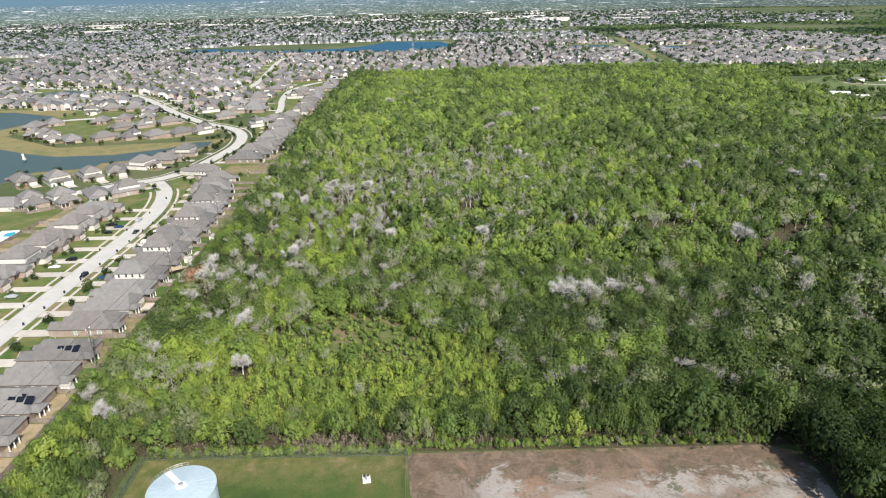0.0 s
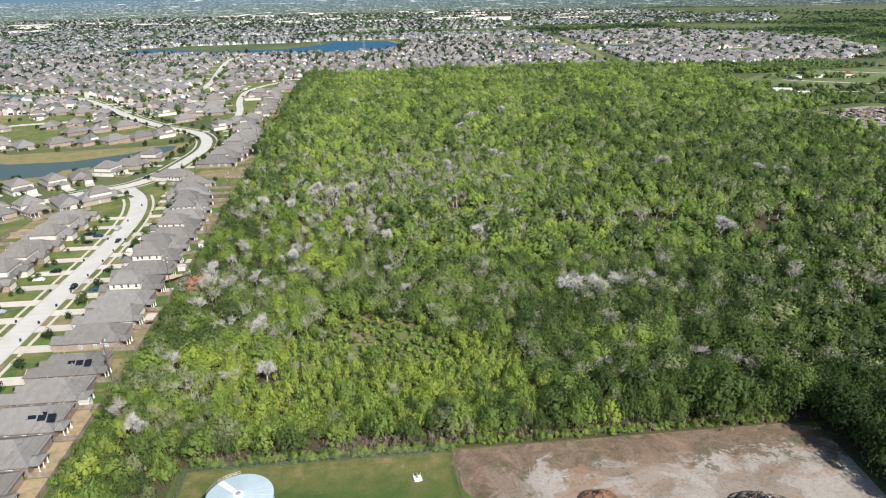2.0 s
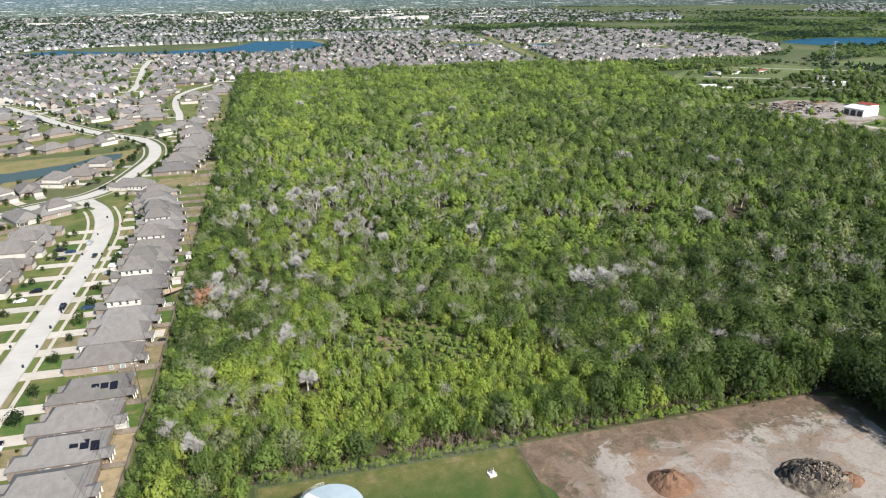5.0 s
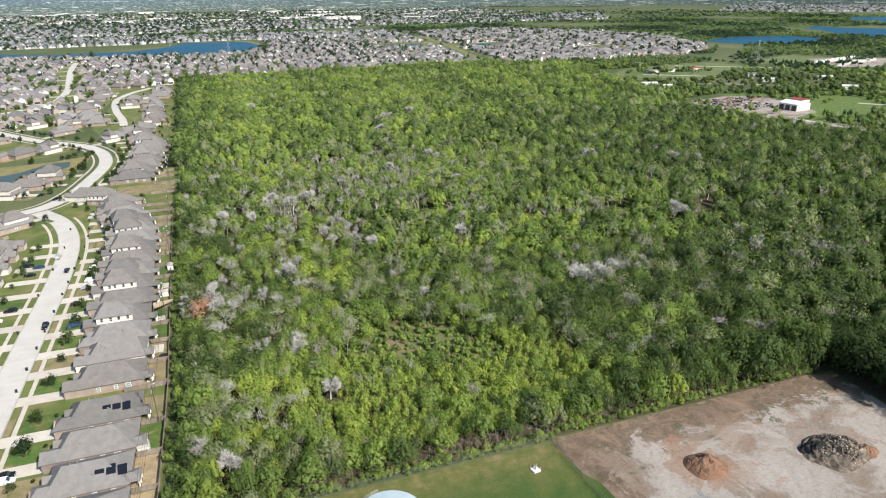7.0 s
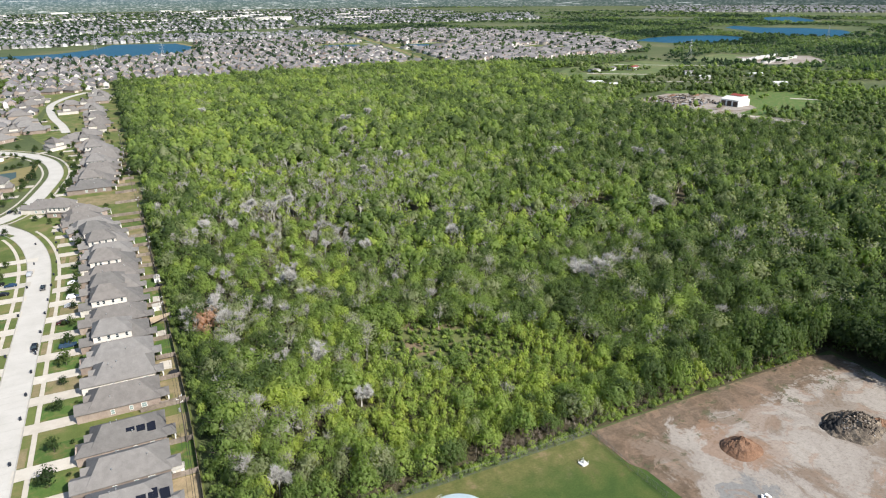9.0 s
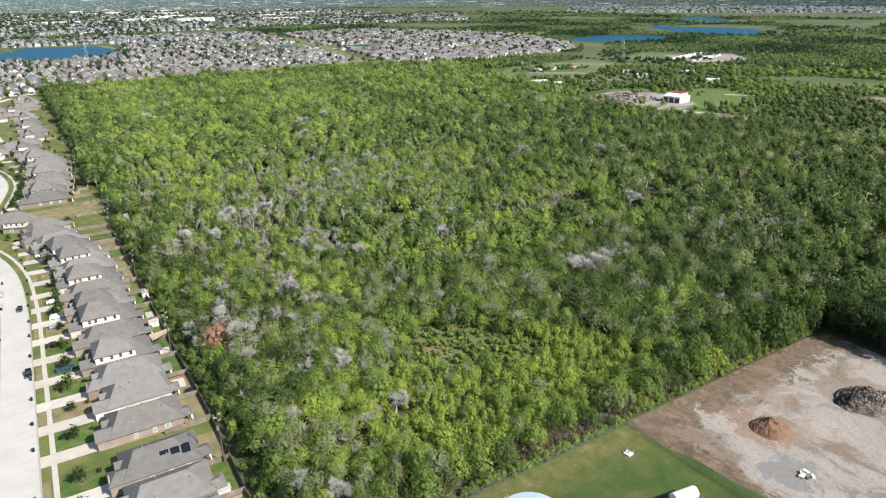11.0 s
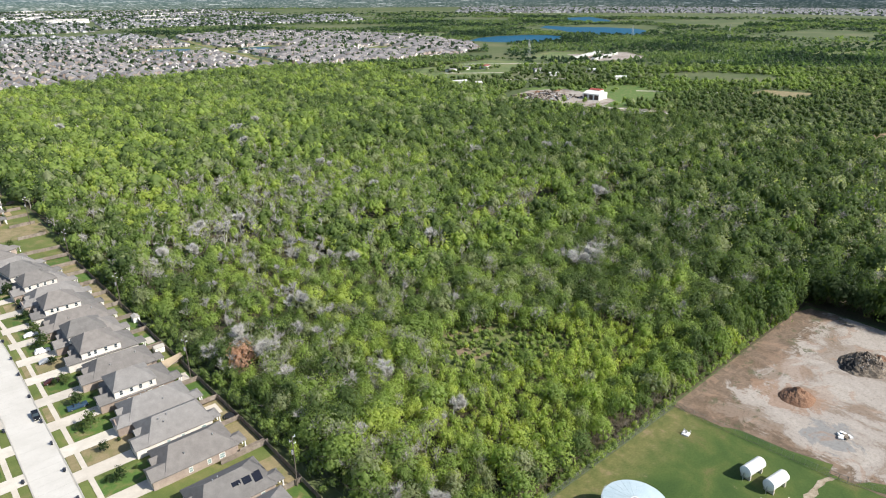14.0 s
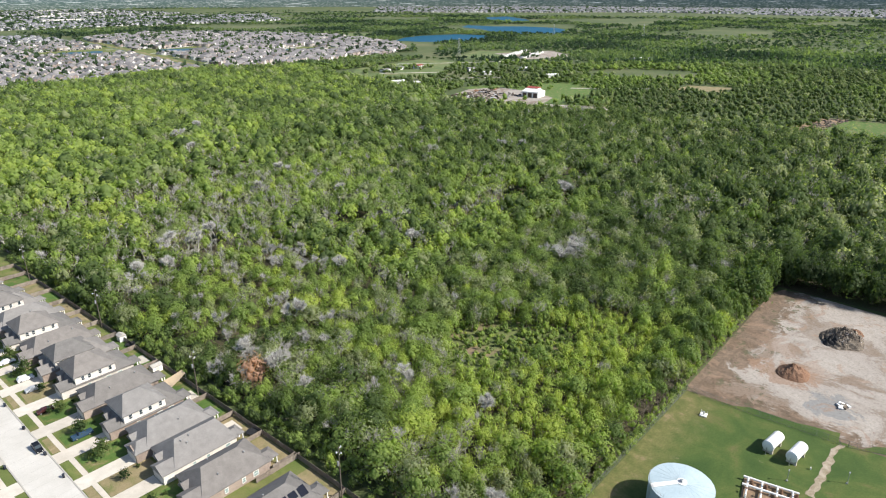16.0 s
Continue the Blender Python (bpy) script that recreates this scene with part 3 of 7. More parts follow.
# a faintly glowing ring, hazy woods and sky haze painted on, closes the horizon
def horizon():
    m, nt, b, pos = graph("horizon_haze")
    def streaks(along, up, detail):
        mp = nt.nodes.new("ShaderNodeMapping")
        mp.inputs["Scale"].default_value = (along, along, up)
        nt.links.new(pos, mp.inputs["Vector"])
        return noise_of(nt, mp.outputs[0], 1.0, detail, 0.6)
    xyz = nt.nodes.new("ShaderNodeSeparateXYZ")
    nt.links.new(pos, xyz.inputs[0])
    # haze in the colour: bluer with height
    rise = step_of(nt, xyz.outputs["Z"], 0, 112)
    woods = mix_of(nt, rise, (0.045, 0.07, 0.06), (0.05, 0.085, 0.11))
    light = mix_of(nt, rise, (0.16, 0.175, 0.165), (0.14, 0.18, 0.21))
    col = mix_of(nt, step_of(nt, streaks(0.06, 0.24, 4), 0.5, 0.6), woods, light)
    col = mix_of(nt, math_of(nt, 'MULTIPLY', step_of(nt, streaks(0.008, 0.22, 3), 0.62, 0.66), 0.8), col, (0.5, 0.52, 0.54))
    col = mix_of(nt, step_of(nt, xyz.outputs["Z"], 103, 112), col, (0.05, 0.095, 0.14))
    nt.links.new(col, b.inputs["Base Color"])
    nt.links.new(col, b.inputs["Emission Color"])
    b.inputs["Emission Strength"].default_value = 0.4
    bm = bmesh.new()
    n = 160
    ring = []
    for k in range(n):
        a = k * math.tau / n
        h = 175 + 14 * math.sin(k * 1.7) + 9 * math.sin(k * 4.1)
        c = (4750 * math.cos(a), 4750 * math.sin(a))
        ring.append([bm.verts.new((*c, 0.0)), bm.verts.new((*c, h))])
    for k in range(n):
        a, b2 = ring[k], ring[(k + 1) % n]
        bm.faces.new((a[0], b2[0], b2[1], a[1]))
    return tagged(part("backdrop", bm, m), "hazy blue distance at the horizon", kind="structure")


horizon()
WOODS = [(-105.5, 60), (-83, 60), (-83, 143.4), (-14, 144.4), (-8, 144.0), (93.5, 143.6), (98, 60), (101, -60), (420, -60), (450, 190), (420, 230), (418, 400), (390, 470), (364, 500), (362, 595), (395, 650), (405, 700),
         (425, 840), (445, 960), (350, 1050), (200, 1040), (0, 1030), (-138, 1020), (-118, 420), (-112.5, 300), (-107, 200)]
FLOOR = [(x, 141.3 if 143 < y < 145 else y) for x, y in WOODS]
sheet("forest_floor", FLOOR, 0.05, M_LITTER, "leaf litter and scrub under the trees")
# public road, concrete with kerbs
ROAD_A = smooth_line([(-162, -20), (-163.5, 100), (-164.3, 200), (-165, 260), (-166, 320), (-170, 365), (-180, 400), (-196, 426)])
ROAD_B = smooth_line([(-268, 372), (-245, 396), (-222, 417), (-196, 434), (-184, 460), (-178, 495), (-174.5, 530), (-176.5, 556), (-183, 582), (-197, 609), (-216, 628), (-244, 653), (-299, 722), (-350, 795), (-395, 852), (-452, 900), (-560, 960), (-700, 1000)])
ROAD_D = smooth_line([(-336, 780), (-308, 822), (-281, 862), (-272, 905), (-277, 1000), (-292, 1100), (-318, 1275), (-330, 1400)])
ROAD_E = smooth_line([(-178, 698), (-184, 738), (-195, 790), (-203, 850), (-203, 890), (-191, 938), (-172, 975)])
CUL = smooth_line([(-310, 705), (-345, 695), (-375, 690), (-398, 682), (-402, 665)])
# the two sides of the street stand on lawn
sheet("lawn_east_row", [(-160.5, -20), (-160.5, 300), (-165, 365), (-176, 405), (-190, 432), (-178, 470), (-171, 520), (-171, 570), (-180, 615), (-205, 690), (-205, 985), (-136, 985), (-120, 420), (-114, 200), (-114, -20)], 0.04, M_GRASS, "patchy mown grass round the houses")
sheet("lawn_west_row", [(-168, -20), (-168, 300), (-174, 365), (-184, 402), (-200, 430), (-275, 372), (-330, 330), (-420, 300), (-420, -20)], 0.04, M_GRASS, "patchy mown grass round the houses")


def street(line, half, name):
    ribbon(name, line, -half, half, 0.10, M_CONCRETE, "pale concrete street")
    for s in (-1, 1):
        ribbon("kerb", line, s * half, s * (half + 0.35), 0.22, M_KERB, "low concrete kerb", thick=0.2)


street(ROAD_A, 4.6, "road_a")
street(ROAD_B, 4.4, "road_b")
street(ROAD_D, 4.4, "road_d")
street(ROAD_E, 3.4, "road_e")
street(CUL, 4.0, "road_cul_de_sac")
for s, a, b in ((-1, 7.4, 8.8), (1, 7.4, 8.8)):
    ribbon("pavement_" + ("east" if s < 0 else "west"), ROAD_A[:-6], s * a, s * b, 0.12, M_WALK, "concrete footpath along the street")
ribbon("pavement_b_inner", ROAD_B[14:], -7.6, -9.0, 0.12, M_WALK, "concrete footpath along the street")
ribbon("pavement_b_outer", ROAD_B[14:], 7.6, 9.0, 0.12, M_WALK, "concrete footpath along the street")
# expansion joints across the carriageway
bm = bmesh.new()
for i in range(2, len(ROAD_A) - 2):
    p, t = ROAD_A[i], (ROAD_A[i + 1] - ROAD_A[i - 1]).normalized()
    n = Vector((-t.y, t.x)) * 4.6
    q = t * 0.035
    bm.faces.new([bm.verts.new((*v, 0.106)) for v in (p + n - q, p - n - q, p - n + q, p + n + q)])
tagged(part("road_joints", bm, M_KERB), "dark joints between concrete slabs", kind="structure")
# ponds and lakes
BANK = [(-520, 770), (-400, 745), (-412, 660), (-408, 600), (-330, 545), (-215, 560), (-188, 575), (-190, 520), (-225, 490), (-250, 462), (-300, 450), (-310, 405), (-460, 420), (-560, 600)]
sheet("pond_bank_west", BANK, 0.05, M_BANK, "tan grass bank round the pond")
POND = [(-540, 745), (-490, 744), (-424, 710), (-423, 682), (-430, 660), (-438, 630), (-400, 565), (-386, 548), (-343, 523), (-312, 510), (-267, 512), (-230, 533), (-216, 554), (-201, 557), (-199, 540), (-205, 528), (-233, 496),
        (-262, 484), (-262, 470), (-300, 459), (-306, 424), (-420, 440), (-520, 560)]
sheet("lawn_peninsula", [(-412, 660), (-410, 615), (-372, 582), (-330, 560), (-270, 564), (-222, 580), (-205, 600), (-196, 625), (-240, 668), (-300, 726), (-340, 780), (-420, 760)], 0.055, M_GRASS, "patchy mown grass between houses")
sheet("pond_west", POND, 0.10, M_POND, "still grey-green pond water")
FAR_POND = [(-660, 1640), (-600, 1720), (-400, 1600), (-250, 1620), (-190, 1700), (-146, 1838), (-8, 1800), (25, 1650), (-20, 1480), (-230, 1460), (-363, 1500), (-560, 1560)]
sheet("pond_north_bank", [(x * 1.0 + (x + 250) * 0.04, y + (y - 1620) * 0.08) for x, y in FAR_POND], 0.05, M_BANK, "grass bank round the pond")
sheet("pond_north", FAR_POND, 0.12, M_LAKE, "blue pond water")
sheet("pond_small_a", [(440, 1400), (520, 1390), (560, 1440), (470, 1480)], 0.12, M_LAKE, "small blue pond")
sheet("pond_small_b", [(630, 1235), (700, 1215), (730, 1255), (650, 1290)], 0.12, M_LAKE, "small blue pond")
sheet("pond_small_d", [(263, 1489), (350, 1462), (376, 1530), (300, 1552)], 0.12, M_LAKE, "small blue pond")
sheet("pond_small_c", [(-560, 905), (-500, 880), (-480, 905), (-530, 935)], 0.12, M_POND, "small dull pond")
NEAR_LAKE = [(985, 1290), (1000, 1215), (1060, 1150), (1130, 1155), (1210, 1180), (1290, 1240), (1285, 1300), (1260, 1335), (1160, 1362), (1070, 1345)]
FAR_LAKE = [(1400, 1290), (1415, 1205), (1470, 1150), (1530, 1142), (1650, 1205), (1735, 1300), (1735, 1420), (1660, 1500), (1665, 1620), (1560, 1560), (1500, 1420)]
THIRD_LAKE = [(1970, 1770), (1985, 1620), (2080, 1640), (2190, 1735), (2370, 1960), (2230, 1990)]
sheet("lake_near", NEAR_LAKE, 0.12, M_LAKE, "blue lake water")
sheet("lake_far", FAR_LAKE, 0.12, M_LAKE, "blue lake water")
sheet("lake_third", THIRD_LAKE, 0.12, M_LAKE, "blue lake water")
# drainage canal with grass banks, north of the woods
CANAL = smooth_line([(355, 1075), (372, 1200), (405, 1420), (430, 1640), (450, 1800)])
ribbon("canal_bank", CANAL, -15, 15, 0.06, M_GRASS, "mown canal bank")
ribbon("canal_water", CANAL, 3, 7, 0.12, M_POND, "narrow canal water")
ribbon("canal_track", CANAL, -9, -5, 0.12, M_TRACK, "dirt service track")
# fields and clearings to the east and north
for k, (pts, mat, lab) in enumerate((([(470, 860), (520, 905), (700, 930), (720, 850), (520, 725), (440, 790)], M_FIELD, "rough pasture"), ([(735, 900), (900, 960), (960, 860), (800, 800)], M_FIELD, "tan pasture"),
                      ([(430, 470), (470, 640), (640, 600), (620, 450), (500, 430)], M_LUSH, "green paddock"), ([(640, 425), (690, 425), (705, 372), (655, 368)], M_DRY, "dry clearing"),
                      ([(426, 184), (430, 216), (465, 220), (550, 208), (556, 172), (468, 150)], M_LUSH, "bright green clearing"), ([(950, 620), (1250, 720), (1500, 520), (1300, 400)], M_FIELD, "pasture"),
                      ([(860, 1500), (1000, 1680), (1150, 1560), (1000, 1420)], M_FIELD, "pasture beside the lake"), ([(-760, 1010), (-580, 1060), (-560, 1180), (-820, 1240)], M_GRASS, "park grass"),
                      ([(820, 790), (880, 900), (1010, 850), (930, 740)], M_YARD_SOIL, "bare truck yard"), ([(370, 505), (368, 580), (420, 610), (463, 622), (505, 604), (500, 545), (476, 503), (430, 488)], M_YARD_SOIL, "bare gravel yard"))):
    sheet("field", pts, 0.07 + 0.007 * k, mat, lab)
for pts in ([(434, 745), (560, 690), (640, 600), (700, 540)], [(500, 830), (620, 740), (720, 680)], [(430, 487), (445, 411)], [(560, 530), (640, 430)], [(610, 905), (760, 800), (820, 780)]):
    ribbon("farm_track", smooth_line(pts), -2.5, 2.5, 0.2, M_WALK, "pale gravel farm track")
# the cleared lot and the water plant's lawn
sheet("plant_lawn", [(-80, 139.5), (-10.5, 139.5), (-3, 60), (-80, 60)], 0.09, M_PLANT_GRASS, "close-mown green lawn of the water plant")
sheet("cleared_lot", [(-10.4, 140.5), (84, 141.5), (91.5, 139), (93.5, 131), (93, 118), (90, 60), (-3, 60)], 0.08, M_SOIL, "scraped pale soil of a cleared lot")
sheet("lot_verge", [(-10.2, 127), (-6.5, 121), (-5.2, 108), (-2.0, 97), (-6.5, 96.5), (-8.4, 108)], 0.12, M_PLANT_GRASS, "strip of grass outside the fence")
sheet("lot_verge_south", [(-6.5, 91), (-2, 88), (3, 80), (6, 62), (-2, 62), (-4, 84)], 0.12, M_PLANT_GRASS, "strip of grass outside the fence")
sheet("scrub_clearing", [(-58, 208), (-40, 226), (-10, 232), (6, 206), (-10, 182), (-38, 182)], 0.09, M_SCRUB, "rough grass and low scrub")
sheet("scrub_clearing_far", [(105, 290), (122, 312), (140, 310), (138, 290), (118, 280)], 0.09, M_SCRUB, "rough brown grass")
sheet("grass_clearing", [(4, 336), (20, 352), (30, 344), (18, 332)], 0.09, M_LUSH, "bright grass clearing")
# ---- the woods ----
rng = np.random.default_rng(7)
SNAGS = ((-44, 371, 12, 1.2), (-66, 373, 12, 1.1), (-77, 351, 11, 1), (-57, 366, 11, 1), (-95, 347, 13, 0.9), (15, 421, 11, 1.2), (42, 317, 10, 1.4), (18, 292, 10, 1.2), (53, 223, 12, 1.5), (134, 277, 13, 1.2), (210, 382, 12, 1.3), (160, 408, 11, 1.2), (-96, 241, 13, 0.9),
         (-99, 256, 12, 1), (-66, 181, 9, 1.1), (-72, 207, 9, 1.1), (53, 450, 11, 1.2), (40, 547, 12, 1.3), (-24, 295, 10, 1.2), (57, 600, 12, 1.3), (86, 627, 12, 1.3), (221, 368, 11, 1.1), (49, 382, 11, 1.1), (-58, 703, 12, 1.2), (-68, 271, 11, 1), (-97, 153, 9, 1), (62, 226, 11.5, 1.4), (45, 221, 11.5, 1.3))
CLEAR = [(-103.5, 243.5, 5.0, 7.0), *((x + 0.4, y - 1.2, 3.0, 4.2) for x, y, h, w in SNAGS), (-33, 203, 25, 19), (-16, 190, 16, 11), (122, 300, 17, 14), (17, 340, 12, 12)]


def scatter(x0, x1, y0, y1, step, poly, keep=1.0):
    """Places on a shaken grid inside the outline."""
    nx, ny = int((x1 - x0) / step), int((y1 - y0) / step)
    gx, gy = np.meshgrid(np.arange(nx), np.arange(ny))
    x = x0 + (gx + (gy % 2) * 0.5 + rng.uniform(-0.42, 0.42, gx.shape)) * step
    y = y0 + (gy + rng.uniform(-0.42, 0.42, gx.shape)) * step
    x, y = x.ravel(), y.ravel()
    ok = inside(poly, x, y) & (rng.uniform(size=x.shape) < keep)
    x, y = x[ok], y[ok]
    for cx, cy, rx, ry in CLEAR:
        far = ((x - cx) / rx) ** 2 + ((y - cy) / ry) ** 2 > rng.uniform(0.3, 1.2, x.shape)
        x, y = x[far], y[far]
    return x, y


def wave(x, y, s, k):
    """A slow wandering value from 0 to 1 over the plan."""
    return 0.5 + 0.25 * (np.sin(x / s + k) + np.sin(y / s * 1.13 + 2 * k + 0.6 * np.sin(x / s * 0.7)))


NEAR_KINDS = [plume(rng, 11, 800, 0.05, low=0.22, spread=0.62) for _ in range(7)] + [plume(rng, 8, 600, 0.052, low=0.14, spread=0.42) for _ in range(6)]
SAPLINGS = [plume(rng, 5, 120, 0.1, low=0.12, spread=0.45) for _ in range(8)]
MID_KINDS = [plume(rng, 6, 128, 0.095, low=0.2, spread=0.58, core=0.65) for _ in range(8)]
FAR_KINDS = [plume(rng, 3, 36, 0.17, low=0.26, spread=0.45, core=0.75) for _ in range(8)]
THIN_NEAR = [plume(rng, 13, 230, 0.055, low=0.2, spread=0.66, core=0) for _ in range(6)]
THIN_FAR = [plume(rng, 9, 56, 0.088, low=0.25, spread=0.66, core=0) for _ in range(6)]
STEMS = [bole(rng) for _ in range(5)]
BARES_NEAR = [bare(rng, 1000, 0.7, False, 0.46) for _ in range(5)]
BARES_THIN = [bare(rng, 330, 0.75, False, 0.48) for _ in range(5)]
BARES_FAR = [bare(rng, 110, 1.3, False, 0.46) for _ in range(5)]
BARES_TINY = [bare(rng, 40, 2.0, False, 0.5, 2) for _ in range(5)]


def character(x, y):
    """Crown radius, height and colour of the trees at these places."""
    n = len(x)
    big = wave(x, y, 34, 1.0)
    right = np.clip((x - 10) / 80, 0, 1) * np.clip((360 - y) / 120, 0.25, 1)
    edge = np.clip((-88 - x) / 14, 0, 1)
    rim = np.clip((-96 - x) / 8, 0, 1) * (y < 330)
    gold = np.exp(-((x + 82) / 20) ** 2 - ((y - 178) / 30) ** 2)
    young = np.clip((205 - y) / 30, 0, 1) * np.clip((25 - x) / 20, 0, 1) * np.clip((x + 75) / 14, 0, 1)
    lift = np.maximum(right, edge * 0.7)
    odd = rng.uniform(0, 1, n) ** 3
    size = 2.3 + 1.0 * big + 3.9 * odd + 1.2 * lift * rng.uniform(0.2, 1, n) - 0.6 * young
    tall = 6.1 + 2.0 * big + 4.0 * odd * rng.uniform(0.6, 1, n) + rng.uniform(-1.6, 1.6, n) + 2.6 * lift - 1.3 * young - 0.6 * rim
    size = size + 1.1 * right * rng.uniform(0, 1, n)
    tall = tall + right * rng.uniform(-3.0, 3.6, n)
    # edge lowers the tint: dark trees there, and the west side's shade as colour
    tint = 0.60 + 0.3 * (wave(x, y, 27, 4.0) - 0.5) + 0.2 * (wave(x, y, 9, 2.0) - 0.5) - (0.2 + 0.24 * (y < 240)) * right - 0.22 * edge + 0.14 * young + 0.28 * gold + rng.normal(size=n) * 0.22
    tint -= 0.26 * np.clip((x - 130) / 160, 0, 1) * np.clip((620 - y) / 200, 0.1, 1) + 0.15 * np.clip((x - 30) / 120, 0, 1) * np.clip((700 - y) / 150, 0.15, 1) + 0.14 * (odd > 0.45)
    tint = np.clip(0.3 + 0.85 * (tint - 0.3), 0.22, 0.86)
    tint[rng.uniform(size=n) < 0.07 + 0.4 * pale(x, y) * (1 - young)] = 0.08
    return size, tall, tint


def pale(x, y):
    """Chance of a leafless tree: a belt across the middle of the woods."""
    belt = np.exp(-((x + 25) / 75) ** 2 - ((y - 390) / 80) ** 2) + 0.7 * np.exp(-((x - 45) / 60) ** 2 - ((y - 560) / 90) ** 2) + 0.3 * np.exp(-((x + 92) / 16) ** 2 - ((y - 245) / 40) ** 2)
    return np.clip(0.022 + 0.32 * belt, 0, 0.36)


def wood(name, x, y, kinds, thins, bares, twigs, stems, wide=1.0):
    """Leafless, half-bare and full trees at these places."""
    u, p = rng.uniform(size=x.shape), pale(x, y)
    bud = p + 0.14 + 0.5 * p + 0.12 * ((y < 262) & (x < -30))
    grey, half = u < p, (u >= p) & (u < bud)
    n = grey.sum()
    tall = rng.uniform(8.5, 13.0, n)
    v, t, c = planted(bares, np.stack([x[grey], y[grey], np.zeros(n)], 1), tall * rng.uniform(0.75, 1.1, n), np.zeros(n), rng, tall)
    tagged(joined(name + "_bare_trees", v, t, M_GREY), "pale grey leafless trees standing among the green ones", "bare trees", kind="stuff")
    size, tall, tint = character(x[half], y[half])
    pos = np.stack([x[half], y[half], np.zeros(half.sum())], 1)
    tall = tall + 2.0
    v, t, c = planted(twigs, pos, tall * 0.85, tint, rng, tall)
    tagged(joined(name + "_half_bare_twigs", v, t, M_TWIG), "grey-brown twigs of trees coming into leaf", "bare trees", kind="stuff")
    v, t, c = planted(thins, pos, size * wide, np.where(rng.uniform(size=len(pos)) < 0.45, 0.06, tint), rng, tall)
    tagged(joined(name + "_half_bare_leaves", v, t, M_WOOD_LEAF, c), "thin new leaves on half-bare trees", "woodland", kind="stuff")
    full = (u >= bud) | (grey & (rng.uniform(size=x.shape) < 0.3))
    full &= rng.uniform(size=x.shape) > 0.35 * np.clip((x - 10) / 80, 0, 1) * np.clip((400 - y) / 120, 0, 1)
    x, y, low = x[full], y[full], np.where(grey[full], 0.6, 1.0)
    size, tall, tint = character(x, y)
    pos = np.stack([x, y, np.zeros(len(x))], 1)
    v, t, c = planted(kinds, pos, size * wide * low, tint, rng, tall * low)
    tagged(joined(name, v, t, M_WOOD_LEAF, c), "dense young broadleaf woodland in fresh spring leaf", "woodland", kind="stuff")
    if stems:
        v, t, c = planted(STEMS, pos, tall, tint, rng, tall)
        tagged(joined(name + "_stems", v, t, M_BARK), "thin brown stems of the woodland trees", "tree stems", kind="stuff")


x, y = scatter(-116, 430, 55, 262, 4.1, WOODS)
# the front of the woods stands as single trees
front = ((y > 141) & (y < 158) & (x > -84) & (x < 92)) | ((x < -84) & (y > 75) & (y < 158))
fx, fy = x[front], y[front]
rest = ~front
young = (x > -74) & (x < 18) & (y > 157) & (y < 200)
rest &= ~(young & (rng.uniform(size=x.shape) < 0.8))
grove = rest & (x > 82) & (x < 112) & (y < 148)
rest &= ~grove
near = rest & (x < 110) & (y < 262)
wood("near_woodland", x[near], y[near], NEAR_KINDS, THIN_NEAR, BARES_NEAR, BARES_THIN, True, 1.12)
gx, gy = x[grove], y[grove]
size, tall, tint = character(gx, gy)
v, t, c = planted(NEAR_KINDS, np.stack([gx, gy, np.zeros(len(gx))], 1), size * 1.15, rng.uniform(0, 0.35, len(gx)), rng, tall + 2.5)
tagged(joined("dark_grove", v, t, M_SHADED_LEAF, c), "dense dark green grove beside the cleared lot, shade in its leaf colour", "grove", kind="stuff")
side = rest & ~near & (x < 195) & (rng.uniform(size=x.shape) < 0.7)
EAST_KINDS = [plume(rng, 9, 380, 0.066, low=0.16, spread=0.62, core=0.6) for _ in range(6)]
wood("eastern_woodland", x[side], y[side], EAST_KINDS, THIN_FAR, BARES_FAR, BARES_THIN, False, 1.25)
thin = rest & ~near & (x >= 195) & (rng.uniform(size=x.shape) < 0.6)
x2, y2 = x[thin], y[thin]
xm, ym = scatter(-130, 430, 262, 480, 5.5, WOODS)
close = (xm < -25) & (ym < 340)
wood("western_woodland", xm[close], ym[close], NEAR_KINDS, THIN_NEAR, BARES_NEAR, BARES_THIN, False, 1.25)
xm, ym = xm[~close], ym[~close]
wood("middle_woodland", np.r_[x2, xm], np.r_[y2, ym], MID_KINDS, THIN_FAR, BARES_FAR, BARES_FAR, False, 1.22)
xm, ym = scatter(-150, 460, 480, 1060, 6.3, WOODS)
wood("far_woodland", xm, ym, FAR_KINDS, THIN_FAR, BARES_TINY, BARES_TINY, False, 1.4)


# slender saplings stand close in the young growth, and low scrub in the clearings
sx, sy = scatter(-76, 20, 150, 204, 2.6, WOODS)
n = len(sx)
v, t, c = planted(SAPLINGS, np.stack([sx, sy, np.zeros(n)], 1), rng.uniform(1.5, 2.7, n), np.clip(0.75 + rng.normal(size=n) * 0.12, 0.2, 1), rng, rng.uniform(3.4, 6.4, n))
tagged(joined("sapling_growth", v, t, M_WOOD_LEAF, c), "close yellow-green saplings at the front of the woods", "saplings", kind="stuff")
v, t, c = planted(STEMS, np.stack([sx, sy, np.zeros(n)], 1), np.full(n, 5.0), np.zeros(n), rng, rng.uniform(4, 6.5, n))
tagged(joined("sapling_stems", v, t, M_BARK), "thin pale stems of the saplings", "tree stems", kind="stuff")
q = rng.uniform(0, 1, (900, 2))
pick = np.array(CLEAR)[rng.choice(len(CLEAR), 900, p=[0.0] * 29 + [0.5, 0.25, 0.17, 0.08])]
ang, rad = q[:, 0] * math.tau, np.sqrt(q[:, 1]) * 1.1
